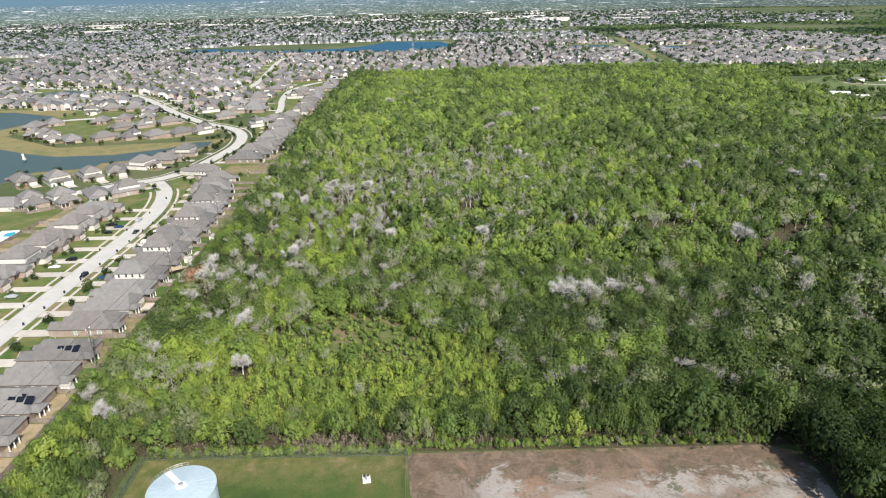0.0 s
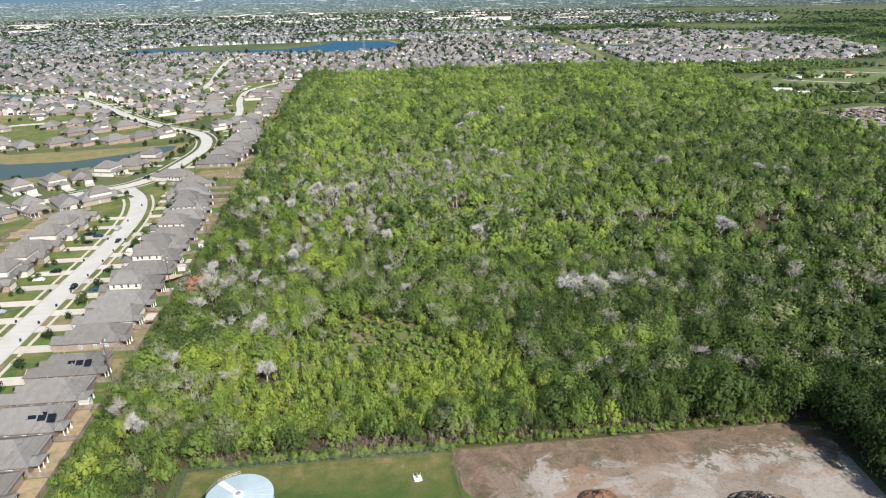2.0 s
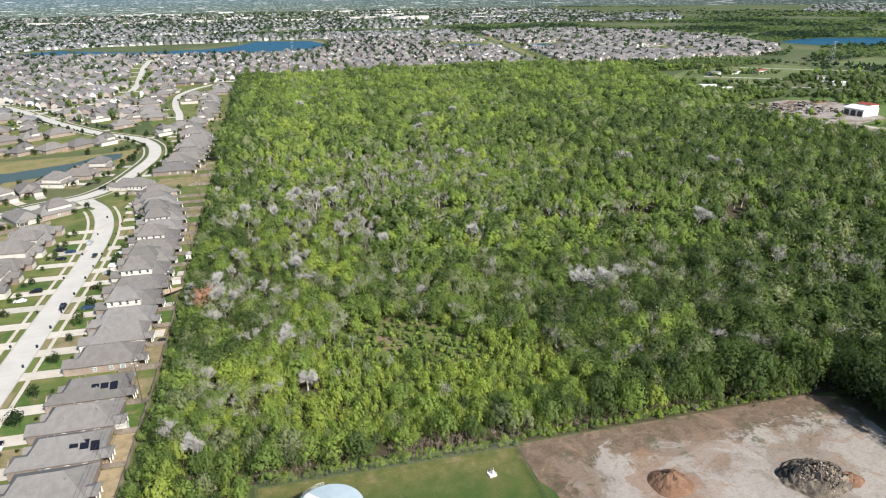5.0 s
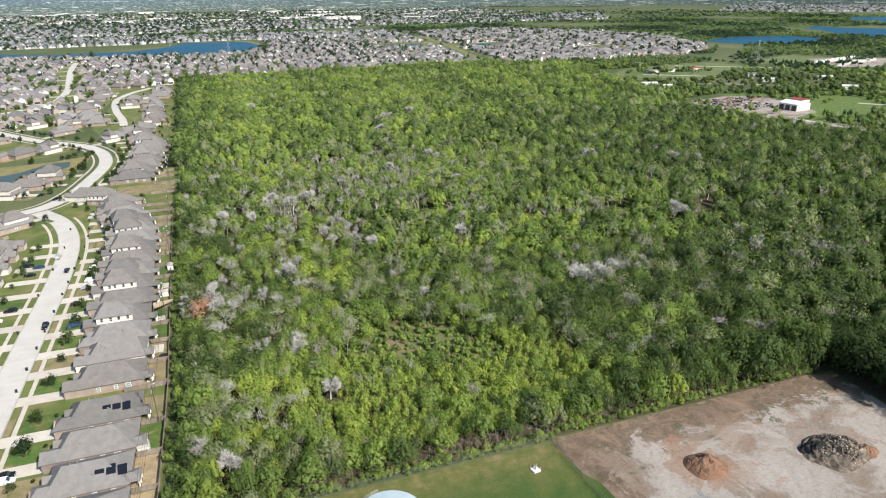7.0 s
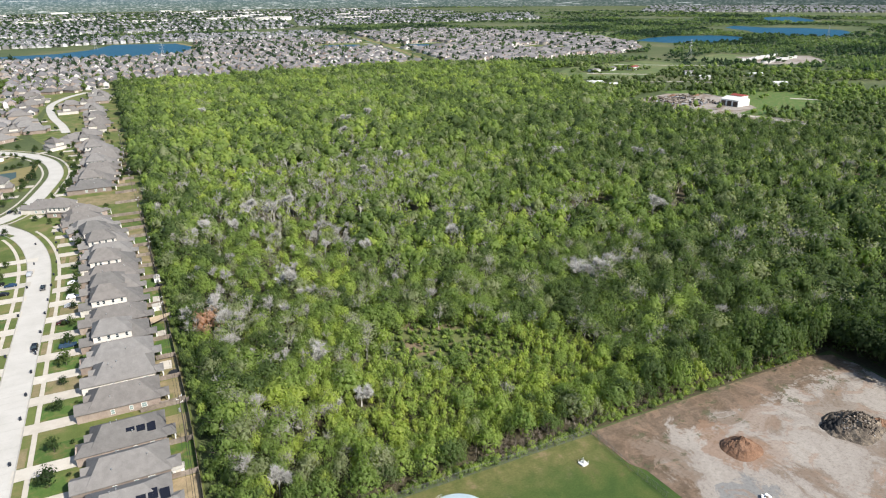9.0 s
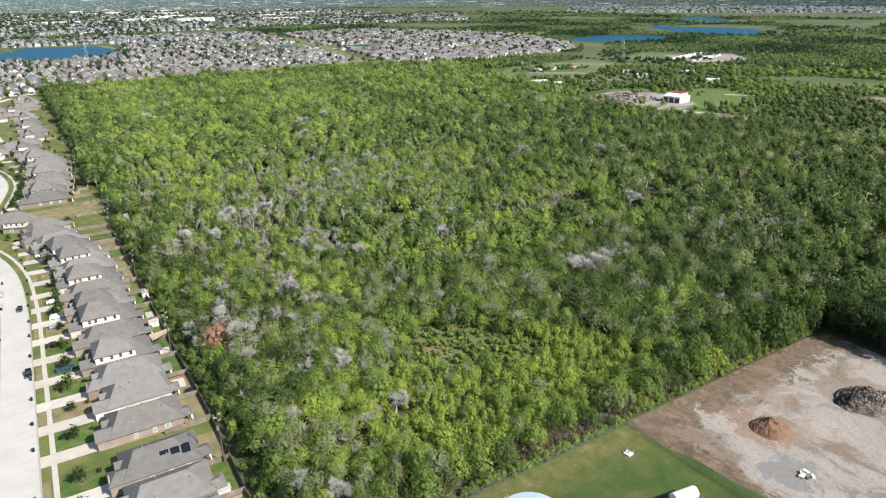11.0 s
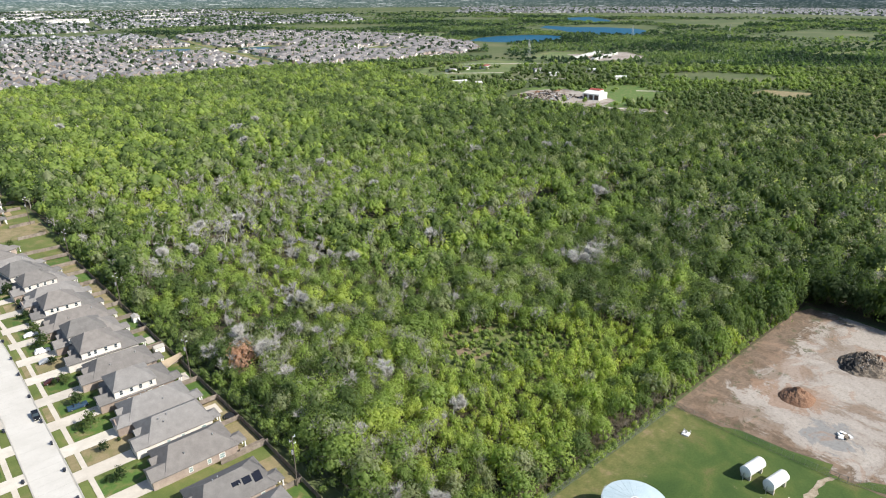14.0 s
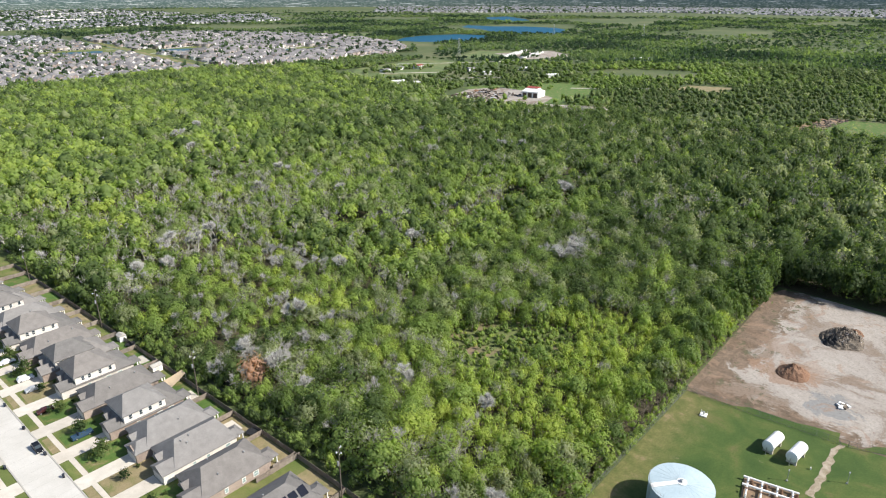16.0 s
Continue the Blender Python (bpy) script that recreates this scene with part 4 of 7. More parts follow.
pos = np.stack([pick[:, 0] + pick[:, 2] * rad * np.cos(ang), pick[:, 1] + pick[:, 3] * rad * np.sin(ang), np.zeros(900)], 1)
v, t, c = planted(FAR_KINDS, pos, rng.uniform(0.5, 1.5, 900), np.clip(0.5 + rng.normal(size=900) * 0.2, 0.1, 1), rng, rng.uniform(0.7, 2.4, 900))
tagged(joined("clearing_scrub", v, t, M_WOOD_LEAF, c), "low green scrub scattered over rough grass", "scrub", kind="stuff")
n = 420
hx = rng.uniform(-80, 86, n)
pos = np.stack([hx, np.where(hx < -10, rng.uniform(140.4, 142.2, n), rng.uniform(141.8, 144, n)), np.zeros(n)], 1)
v, t, c = planted(MID_KINDS, pos, rng.uniform(0.6, 1.7, n), np.clip(0.5 + rng.normal(size=n) * 0.2, 0.02, 1), rng, rng.uniform(0.8, 3.0, n))
tagged(joined("edge_scrub", v, t, M_WOOD_LEAF, c), "low bushes growing along the fence", "scrub", kind="stuff")

n = 520
hy = rng.uniform(60, 440, n)
off = rng.uniform(0, 1, n)
pos = np.stack([-114.6 - 0.034 * np.maximum(0, hy - 200) + 1.5 + off * 7.0, hy, np.zeros(n)], 1)
v, t, c = planted(MID_KINDS, pos, 1.1 + 1.3 * rng.uniform(0, 1, n) + 0.8 * off, np.clip(0.42 + rng.normal(size=n) * 0.16, 0.2, 1), rng, 1.6 + 2.6 * rng.uniform(0, 1, n) + 2.4 * off)
tagged(joined("fence_scrub", v, t, M_WOOD_LEAF, c), "green bushes between the garden fence and the woods", "scrub", kind="stuff")
# dry brush and dead stems along the front of the woods
n = 520
hx = np.where(rng.uniform(size=n) < 0.4, rng.uniform(-44, -3, n), rng.uniform(-82, 90, n))
pos = np.stack([hx, 140.6 + np.where(hx < -10, 0.0, 1.3) + rng.uniform(0, 1, n) ** 1.5 * 7, np.zeros(n)], 1)
v, t, c = planted(BARES_FAR, pos, rng.uniform(1.2, 3.2, n), np.zeros(n), rng, rng.uniform(1.2, 4.5, n))
tagged(joined("dry_brush", v, t, surface("dry_twigs", [(0.3, (0.2, 0.16, 0.12)), (0.7, (0.36, 0.31, 0.25))], 0.3, 6.0, 0.95)), "tangle of dry brown twigs along the wood's edge", "brush", kind="stuff")


def arrays_mesh(name, v, t, material, tint=None):
    ob = joined(name, v, t, material, tint)
    me = ob.data
    bpy.data.objects.remove(ob)
    return me


def tree_kinds(n, leaf_mat, lumps, leaves, leaf, low, spread=0.62):
    """Trees of unit height and radius: crown and forked trunk."""
    out = []
    for _ in range(n):
        v, t, nrm = plume(rng, lumps, leaves, leaf, low, spread)
        vs, ts = bole(rng, 0.028, 0.66, 6)
        out.append((arrays_mesh("crown", v, t, leaf_mat, np.c_[np.zeros(len(v)), nrm]), arrays_mesh("trunk", vs, ts, M_BARK)))
    return out


def plant(name, kind, x, y, r, h, label, category, group=""):
    e = thing(name, label, category, pose(x, y, 0, 0, 0, rng.uniform(0, 360)), group)
    e.scale = (r, r, h)
    part("crown", kind[0], None, e)
    part("trunk", kind[1], None, e)
    return e


EDGE_TREES = tree_kinds(8, M_TREE_LEAF, 14, 800, 0.05, 0.16, 0.7)
DARK_TREES = tree_kinds(4, M_EDGE_OAK, 16, 760, 0.052, 0.12, 0.7)
size, tall, tint = character(fx, fy)
order = np.argsort(rng.uniform(size=fx.shape))[:290]
for i in order:
    plant("tree", DARK_TREES[int(rng.integers(0, 4))] if rng.uniform() < np.clip((fx[i] - 2) / 60, 0, 0.85) else EDGE_TREES[int(rng.integers(0, 8))], fx[i], fy[i], size[i] * 1.05, tall[i] * 1.02,
          "tall broadleaf tree with dark crown at the wood's edge" if tall[i] > 8 else "young broadleaf tree in yellow-green leaf at the wood's edge", "tree", "trees at the wood's edge")
left = np.setdiff1d(np.arange(len(fx)), order)
if len(left):
    pos = np.stack([fx[left], fy[left], np.zeros(len(left))], 1)
    v, t, c = planted(NEAR_KINDS, pos, size[left], tint[left], rng, tall[left])
    tagged(joined("edge_thicket", v, t, M_WOOD_LEAF, c), "leafy thicket at the edge of the woods", "thicket", kind="stuff")
# single leafless trees that stand out, with wide pale crowns
SNAG = [(arrays_mesh("bough", *bare(rng, 4200, 0.85, False, 0.6), M_SNAG)) for _ in range(4)]
for k, (x, y, h, w) in enumerate(SNAGS):
    e = thing("bare_tree", "leafless tree with pale grey twigs among the woods", "tree", pose(x, y, 0, 0, 0, k * 67), "bare trees in the woods")
    e.scale = (h * w * 1.15, h * w * 1.15, h * 1.24)
    part("bough", SNAG[k % 4], None, e)
RUST = tree_kinds(1, M_RUST_LEAF, 14, 620, 0.06, 0.2)
plant("rust_tree", RUST[0], -103.5, 245, 6.6, 12.5, "tree with rust-red dying leaves beside the garden fence", "tree")
# ---- houses ----
def hip(bm, x0, x1, y0, y1, z, h, in0, in1, over=0.45, drop=0.2):
    """A roof with its ridge along x: in0 and in1 are how far the ridge stands back from each end (0: a gable)."""
    a = [(x0 - over, y0 - over), (x1 + over, y0 - over), (x1 + over, y1 + over), (x0 - over, y1 + over)]
    top = [bm.verts.new((*p, z)) for p in a]
    low = [bm.verts.new((*p, z - drop)) for p in a]
    ym = (y0 + y1) / 2
    r = [bm.verts.new((x0 - over + in0, ym, z + h)), bm.verts.new((x1 + over - in1, ym, z + h))]
    bm.faces.new((top[0], top[1], r[1], r[0]))
    bm.faces.new((top[2], top[3], r[0], r[1]))
    bm.faces.new((top[1], top[2], r[1]))
    bm.faces.new((top[3], top[0], r[0]))
    for i in range(4):
        j = (i + 1) % 4
        bm.faces.new((top[i], low[i], low[j], top[j]))
    bm.faces.new(low[::-1])


def mesh_once(name, make, material):
    bm = bmesh.new()
    make(bm)
    return mesh_of(name, bm, material)


def window_frame(bm):
    for a in ((-0.56, -0.46, -0.8, 0.8), (0.46, 0.56, -0.8, 0.8), (-0.46, 0.46, 0.7, 0.8), (-0.46, 0.46, -0.8, -0.7), (-0.46, 0.46, -0.03, 0.03)):
        box(bm, a[0], a[1], -0.06, 0.04, a[2], a[3])


ME_FRAME = mesh_once("window", window_frame, M_WHITE)
ME_BLIND = mesh_once("pane", lambda bm: box(bm, -0.46, 0.46, -0.02, 0.03, -0.7, 0.7), plain("pane_with_blinds", (0.26, 0.34, 0.33), 0.2))
ME_PANE = mesh_once("pane", lambda bm: box(bm, -0.46, 0.46, -0.02, 0.03, -0.7, 0.7), M_GLASS)


def garage_mesh(bm):
    for k in range(4):
        box(bm, -0.07, 0.03, -2.4, 2.4, 0.03 + k * 0.54, 0.54 + k * 0.54)


ME_GARAGE = mesh_once("garage_door", garage_mesh, M_TRIM)
ME_DOOR = mesh_once("front_door", lambda bm: (box(bm, -0.06, 0.02, -0.48, 0.48, 0.05, 2.1), box(bm, -0.1, 0.0, -0.6, -0.48, 0.05, 2.2), box(bm, -0.1, 0.0, 0.48, 0.6, 0.05, 2.2)), M_DOOR_BAY)
ME_POST = mesh_once("patio_post", lambda bm: (box(bm, -0.13, 0.13, -0.13, 0.13, 0, 2.6), box(bm, -0.2, 0.2, -0.2, 0.2, 0, 0.7)), M_WHITE)
ME_VENT = mesh_once("roof_vent", lambda bm: (rod(bm, (0, 0, -0.3), (0, 0, 0.35), 0.09, 6), rod(bm, (0, 0, 0.35), (0, 0, 0.5), 0.2, 6)), M_STEEL)


def window(parent, x, y, z, turn, w=1.0, h=1.0, pane=True):
    f = part("window", ME_FRAME, None, parent, at=pose(x, y, z, 0, 0, turn) @ Matrix.Diagonal((w, 1, h, 1)))
    if pane:
        part("pane", ME_BLIND if z < 2 else ME_PANE, None, f)


def house_kind(L, W, two, wall, label, rnd, full=True, flip=1, patio=True):
    """A house with its front to -x, the garage wing on one side of the front and a covered patio behind."""
    e = thing("house", label, "house", pose(0, 0, -100))
    h, slope = 3.0, 0.64
    g0, g1 = (-W / 2, -W / 2 + 6.0) if flip > 0 else (W / 2 - 6.0, W / 2)
    fx, wing = -L / 2 + 3.4, -L / 2
    bm = bmesh.new()
    box(bm, fx, L / 2, -W / 2, W / 2, 0, h)
    box(bm, wing, fx - 0.003, g0 + 0.003, g1 - 0.003, 0, h - 0.004)
    # brick gable over the garage
    v = [bm.verts.new(p) for p in ((wing - 0.04, g0 + 0.2, h), (wing - 0.04, g1 - 0.2, h), (wing - 0.04, (g0 + g1) / 2, h + 1.55), (wing + 0.3, g0 + 0.2, h), (wing + 0.3, g1 - 0.2, h), (wing + 0.3, (g0 + g1) / 2, h + 1.55))]
    for f in ((0, 1, 2), (5, 4, 3), (0, 2, 5, 3), (2, 1, 4, 5)):
        bm.faces.new([v[i] for i in f])
    part("wall", bm, wall, e)
    bm = bmesh.new()
    hh = W / 2 * slope
    hip(bm, fx, L / 2, -W / 2, W / 2, h + 0.1, hh, W / 2 * 0.62, W / 2 * (0.95 if rnd.random() < 0.7 else 0.4))
    hip(bm, wing, fx + 4.5, g0, g1, h + 0.106, 1.75, 0.0 if rnd.random() < 0.6 else 2.2, 0.6, over=0.4)
    e0 = g1 + 0.4 if flip > 0 else g0 - 3.6
    hip(bm, fx - 1.3, fx + 3.5, e0, e0 + 3.2, h + 0.112, 1.3, 0.0, 0.5, over=0.3)
    if patio:
        p0 = (W / 2 - 5.2) if rnd.random() < 0.5 else -W / 2 + 0.6
        hip(bm, L / 2 - 2, L / 2 + 2.6, p0, p0 + 4.6, h - 0.1, 1.1, 0.4, 1.8, over=0.3)
    part("roof", bm, M_ROOF, e)
    if patio and full:
        for yy in (p0 + 0.15, p0 + 2.3, p0 + 4.45):
            part("patio_post", ME_POST, None, e, at=pose(L / 2 + 2.4, yy, 0))
    top = h
    if two:
        top = 6.0
        u0, u1 = fx + rnd.uniform(0.3, 2.0), L / 2 - rnd.uniform(4.0, 8.0)
        s0, s1 = (-W / 2 + 0.005, W / 2 - rnd.uniform(0.0, 2.0)) if flip > 0 else (-W / 2 + 0.005, W / 2 - 0.005)
        bm = bmesh.new()
        box(bm, u0, u1, s0, s1, h - 0.3, top)
        part("upper_wall", bm, M_SIDING, e, "pale lap-sided upper storey")
        bm = bmesh.new()
        hip(bm, u0, u1, s0, s1, top + 0.1, (s1 - s0) / 2 * slope, (s1 - s0) / 2 * 0.6, (s1 - s0) / 2 * 0.9)
        part("upper_roof", bm, M_ROOF, e)
        for xx in np.linspace(u0 + 2, u1 - 2, 4 if full else 2):
            window(e, xx + rnd.uniform(-0.5, 0.5), s0 - 0.03, 4.9, 0, pane=full)
        window(e, u1 + 0.03, (s0 + s1) / 2, 4.9, 90, 1.6, pane=full)
    part("garage_door", ME_GARAGE, None, e, at=pose(wing - 0.02, (g0 + g1) / 2, 0))
    part("front_door", ME_DOOR, None, e, at=pose(fx - 0.02, e0 + 1.6, 0))
    if full:
        for xx in (-L * 0.1, L * 0.12, L * 0.33):
            window(e, xx + rnd.uniform(-1, 1), -W / 2 - 0.03, 1.55, 0, rnd.choice((1.0, 1.5)))
        window(e, L * 0.05, W / 2 + 0.03, 1.55, 180)
        window(e, fx - 0.03, W / 2 - 1.6 if flip > 0 else -W / 2 + 1.6, 1.5, -90, 1.3)
        for _ in range(3):
            xx, yy = rnd.uniform(-L * 0.15, L * 0.35), rnd.uniform(-W * 0.28, W * 0.28)
            if not two:
                part("roof_vent", ME_VENT, None, e, at=pose(xx, yy, h + 0.2 + hh * (1 - abs(yy) / (W / 2 + 0.45))))
    else:
        window(e, 0, -W / 2 - 0.03, 1.55, 0, 1.5, pane=False)
        window(e, L / 2 + 0.03, 0, 1.55, 90, 1.8, pane=False)
    return e


rnd = random.Random(5)
L1, L2 = "single-storey brick house with a grey shingle roof", "two-storey house with pale siding over brick and grey roof"
ONE = [house_kind(22.6, 13.2, False, M_BRICK, L1, rnd, flip=1), house_kind(23.2, 13.0, False, M_BRICK, L1, rnd, flip=1), house_kind(21.6, 13.2, False, M_SIDING, "single-storey pale-sided house with a grey shingle roof", rnd, flip=1),
       house_kind(22.4, 13.1, False, M_BRICK, L1, rnd, flip=-1)]
TWO = [house_kind(22.4, 13.0, True, M_BRICK, L2, rnd), house_kind(21.4, 13.1, True, M_BRICK, L2, rnd, flip=-1), house_kind(22.8, 13.0, True, M_SIDING, "two-storey pale-sided house with a grey shingle roof", rnd)]
FAR_ONE = [house_kind(19.0, 13.5, False, M_BRICK, L1, rnd, full=False, flip=f, patio=f > 0) for f in (1, -1)]
FAR_TWO = [house_kind(17.0, 13.0, True, w, L2, rnd, full=False) for w in (M_BRICK, M_SIDING)]
HOUSE_SITES = []


def put_house(kind, x, y, rz, group, wide=1.0):
    HOUSE_SITES.append((x, y))
    return copy_thing(kind, pose(x, y, 0.04, 0, 0, rz) @ Matrix.Diagonal((min(wide, 1.12), wide, 1 + (wide - 1) * 0.3, 1)))


# the row that backs on to the woods; each lot: middle y, shift of the front, storeys, kind, yard
LOT = 15.7
EAST = [(104.5, 0, 1, 0), (119.5, 0, 1, 1), (134.5, 0, 1, 3), (149.5, 0, 1, 1), (164.5, 0, 1, 0), (179.5, 0, 1, 1), (194.5, 0, 1, 0)]
for yc, two, kind in ((214, 0, 1), (229.6, 0, 2), (243.2, 0, 0), (258.3, 1, 0), (274.2, 0, 1), (290, 1, 2), (305, 1, 0), (319.8, 0, 1), (334.5, 1, 2), (349.5, 0, 0), (364.5, 1, 0), (379.5, 1, 2), (393.5, 0, 1), (406.5, 0, 0)):
    EAST.append((yc + 1.6, 0, two, kind))
EDGES = [97, 112, 127, 142, 157, 172, 187, 208.2, 223.3, 238, 252.4, 267.8, 283.6, 299.2, 314, 328.8, 343.6, 358.6, 373.6, 388, 401.5, 415]


def front_shift(y):
    return 0.0 if y < 345 else 0.0028 * (y - 345) ** 2


def row_x(y):
    """The middle of the houses that back on to the woods."""
    return -132.9 if y < 205 else -133.7 - 0.045 * max(0.0, y - 235) - front_shift(y)


def flat_slab(name, x0, x1, y0, y1, z, mat, label, turn=None):
    return sheet(name, [(x0, y0), (x1, y0), (x1, y1), (x0, y1)], z, mat, label)


YARDS = [M_YARD_DIRT, M_LUSH, M_YARD_DIRT, M_YARD_DIRT, M_YARD_DIRT, M_LUSH, M_DRY, M_DRY, M_DRY, M_LUSH, M_LUSH, M_GRASS, M_LUSH, M_LUSH, M_GRASS, M_DRY, M_DRY, M_LUSH, M_DRY, M_LUSH, M_GRASS]
for i, (yc, _, two, k) in enumerate(EAST):
    xc = row_x(yc)
    rot = 0 if yc < 345 else min(28, (yc - 345) * 0.3)
    if two < 2:
        put_house((TWO if two and i > 6 else ONE)[k], xc, yc, rot, "row")
    bx = back_x(yc)
    flat_slab("back_lawn", xc + 11.0, bx - 0.3, yc - 7.2, yc + 7.2, 0.09, YARDS[i % len(YARDS)], "fenced back garden ground")
    rx = -160.0 if yc < 330 else -160.0 - front_shift(yc) * 0.62
    if yc < 410:
        flat_slab("driveway", rx - 0.2, xc - 11.0, yc - 6.0, yc - 0.7, 0.15, M_WALK, "pale concrete driveway")
        flat_slab("front_lawn", rx + 4.3, xc - 8.5, yc - 0.5, yc + 7.6, 0.10, M_LUSH if i % 4 else M_DRY, "green front lawn")
        flat_slab("verge", rx + 0.5, rx + 2.6, yc - 0.3, yc + 8.6, 0.11, M_GRASS if i % 2 else M_DRY, "grass verge beside the kerb")
# the row across the street
for i in range(14):
    yc = 154.5 + LOT * i
    put_house((TWO if i % 3 != 1 else ONE)[i % 3], -199.5 - max(0, yc - 300) * 0.02, yc, 180, "row")
    flat_slab("driveway", -187.0, -169.5, yc + 0.7, yc + 6.0, 0.15, M_WALK, "pale concrete driveway")
    flat_slab("front_lawn", -188.0, -174.2, yc - 7.6, yc + 0.5, 0.10, M_GRASS if i % 3 else M_LUSH, "front lawn")
    flat_slab("back_lawn", -226.0, -212.0, yc - 7.4, yc + 7.4, 0.09, (M_YARD_DIRT, M_DRY, M_GRASS)[i % 3], "back garden ground")
ROAD_POINTS = np.array([p for r in (ROAD_A, ROAD_B, ROAD_D, ROAD_E, CUL) for p in r])


def face_road(x, y):
    d = ROAD_POINTS - (x, y)
    n = d[np.argmin((d ** 2).sum(1))]
    return math.degrees(math.atan2(-n[1], -n[0]))


# houses along the side street, round the pond and on the peninsula
def yard(x, y, rz, k, deep=12.0):
    """Drive, front lawn, path and planting in front of a house that looks along its own -x."""
    m = pose(x, y, 0, 0, 0, rz)
    place = lambda pts: [(m @ Vector((*p, 0))).to_2d()[:] for p in pts]
    a, b = (-6.6, -0.9) if k % 2 else (-6.2, -0.6)
    sheet("driveway", place([(-11.2 - deep, a), (-11.0, a), (-11.0, b), (-11.2 - deep, b)]), 0.15, M_WALK, "pale concrete driveway")
    sheet("front_lawn", place([(-8.6, 0), (-8.6, 7.0), (-9.6 - deep, 7.4), (-9.6 - deep, 0.2)]), 0.11, (M_LUSH, M_GRASS, M_LUSH, M_DRY)[k % 4], "green front lawn")
    sheet("back_lawn", place([(11.2, -7), (11.2, 7), (18.5, 7), (18.5, -7)]), 0.10, (M_GRASS, M_YARD_DIRT, M_LUSH, M_GRASS, M_DRY)[k % 5], "back garden ground")
    for px, py, r, h in ((-15.5, 3.6, 2.0, 4.2), (-10.0, 4.6, 0.9, 1.4), (16.5, 5.0 - 3 * (k % 4), 1.7, 3.4)):
        p = m @ Vector((px + rnd.uniform(-1, 1), py + rnd.uniform(-1, 1), 0))
        YARD_TREES.append((p.x, p.y, r * rnd.uniform(0.8, 1.4), h * rnd.uniform(0.8, 1.3)))


YARD_TREES, YARD_HOUSES = [], []
for k, (x, y) in enumerate(((-153, 421), (-162, 434), (-173, 446))):
    put_house((ONE, TWO, ONE)[k][k], x, y, face_road(x, y), "")
    yard(x, y, face_road(x, y), k, 6.0)
# houses along the side street and on the pond's south bank
for k, (x, y) in enumerate(((-290, 318), (-276, 333), (-266, 372), (-251, 378), (-235, 382), (-219, 392), (-203, 399), (-289, 430), (-264, 428), (-247, 438), (-235, 452), (-223, 467), (-212, 484), (-206, 507))):
    rz = face_road(x, y)
    put_house((TWO if k % 5 in (1, 3, 4) else ONE)[k % 3], x, y, rz, "")
    yard(x, y, rz, k, 9.0)
    YARD_HOUSES.append((x, y, rz))
# houses on the peninsula and along the boulevard
for k, (x, y) in enumerate(((-382, 602), (-351, 577), (-330, 570), (-305, 578), (-280, 578), (-260, 582), (-241, 592), (-223, 600), (-350, 664), (-332, 676), (-293, 636), (-275, 650), (-311, 627), (-391, 725), (-378, 748), (-351, 742), (-310, 684),
                            (-300, 767), (-288, 786), (-259, 720), (-228, 676), (-247, 746), (-222, 710), (-217, 764), (-202, 712), (-181, 628), (-404, 640), (-396, 658), (-366, 590), (-487, 815), (-505, 818), (-522, 820), (-449, 810), (-437, 840), (-470, 812))):
    rz = face_road(x, y)
    put_house((FAR_TWO if k % 3 == 1 else FAR_ONE)[k % 2], x, y, rz, "", 1.12)
    if k < 28:
        yard(x, y, rz, k, 8.0)
# the row behind the vacant strip, and the close beyond it
for k, (x, y) in enumerate(((-151, 481), (-149, 497), (-148, 512), (-147, 528), (-147, 545), (-146, 562), (-146, 580), (-150, 598), (-155, 617), (-158, 641), (-158, 665), (-154, 692), (-152, 719), (-155, 744), (-156, 768), (-157, 793), (-162, 824), (-167, 853), (-155, 875), (-152, 897), (-156, 918), (-158, 938))):
    put_house((FAR_TWO if k % 2 else FAR_ONE)[(k // 2) % 2] if y > 600 else (TWO if k % 3 == 1 else ONE)[k % 3], x, y, 0, "", 1.12)
    if y < 700:
        yard(x, y, 0, k, 9.0)
for k, (x, y) in enumerate(((-171, 648), (-183, 812), (-184, 860), (-213, 738), (-230, 851), (-226, 806), (-222, 880), (-218, 905), (-212, 985), (-188, 990), (-226, 930), (-232, 955))):
    put_house((FAR_TWO if k % 3 == 1 else FAR_ONE)[k % 2], x, y, face_road(x, y), "", 1.12)
flat_slab("vacant_strip", -158, -121, 443, 466, 0.09, M_DRY, "rough vacant strip of dry grass")
for kind in ONE + TWO + FAR_ONE + FAR_TWO:
    for o in (*kind.children_recursive, kind):
        bpy.data.objects.remove(o)
# ---- the estates further off ----
def quad(v, t, pts):
    n = len(v)
    v += pts
    t += [(n, n + 1, n + 2), (n, n + 2, n + 3)]


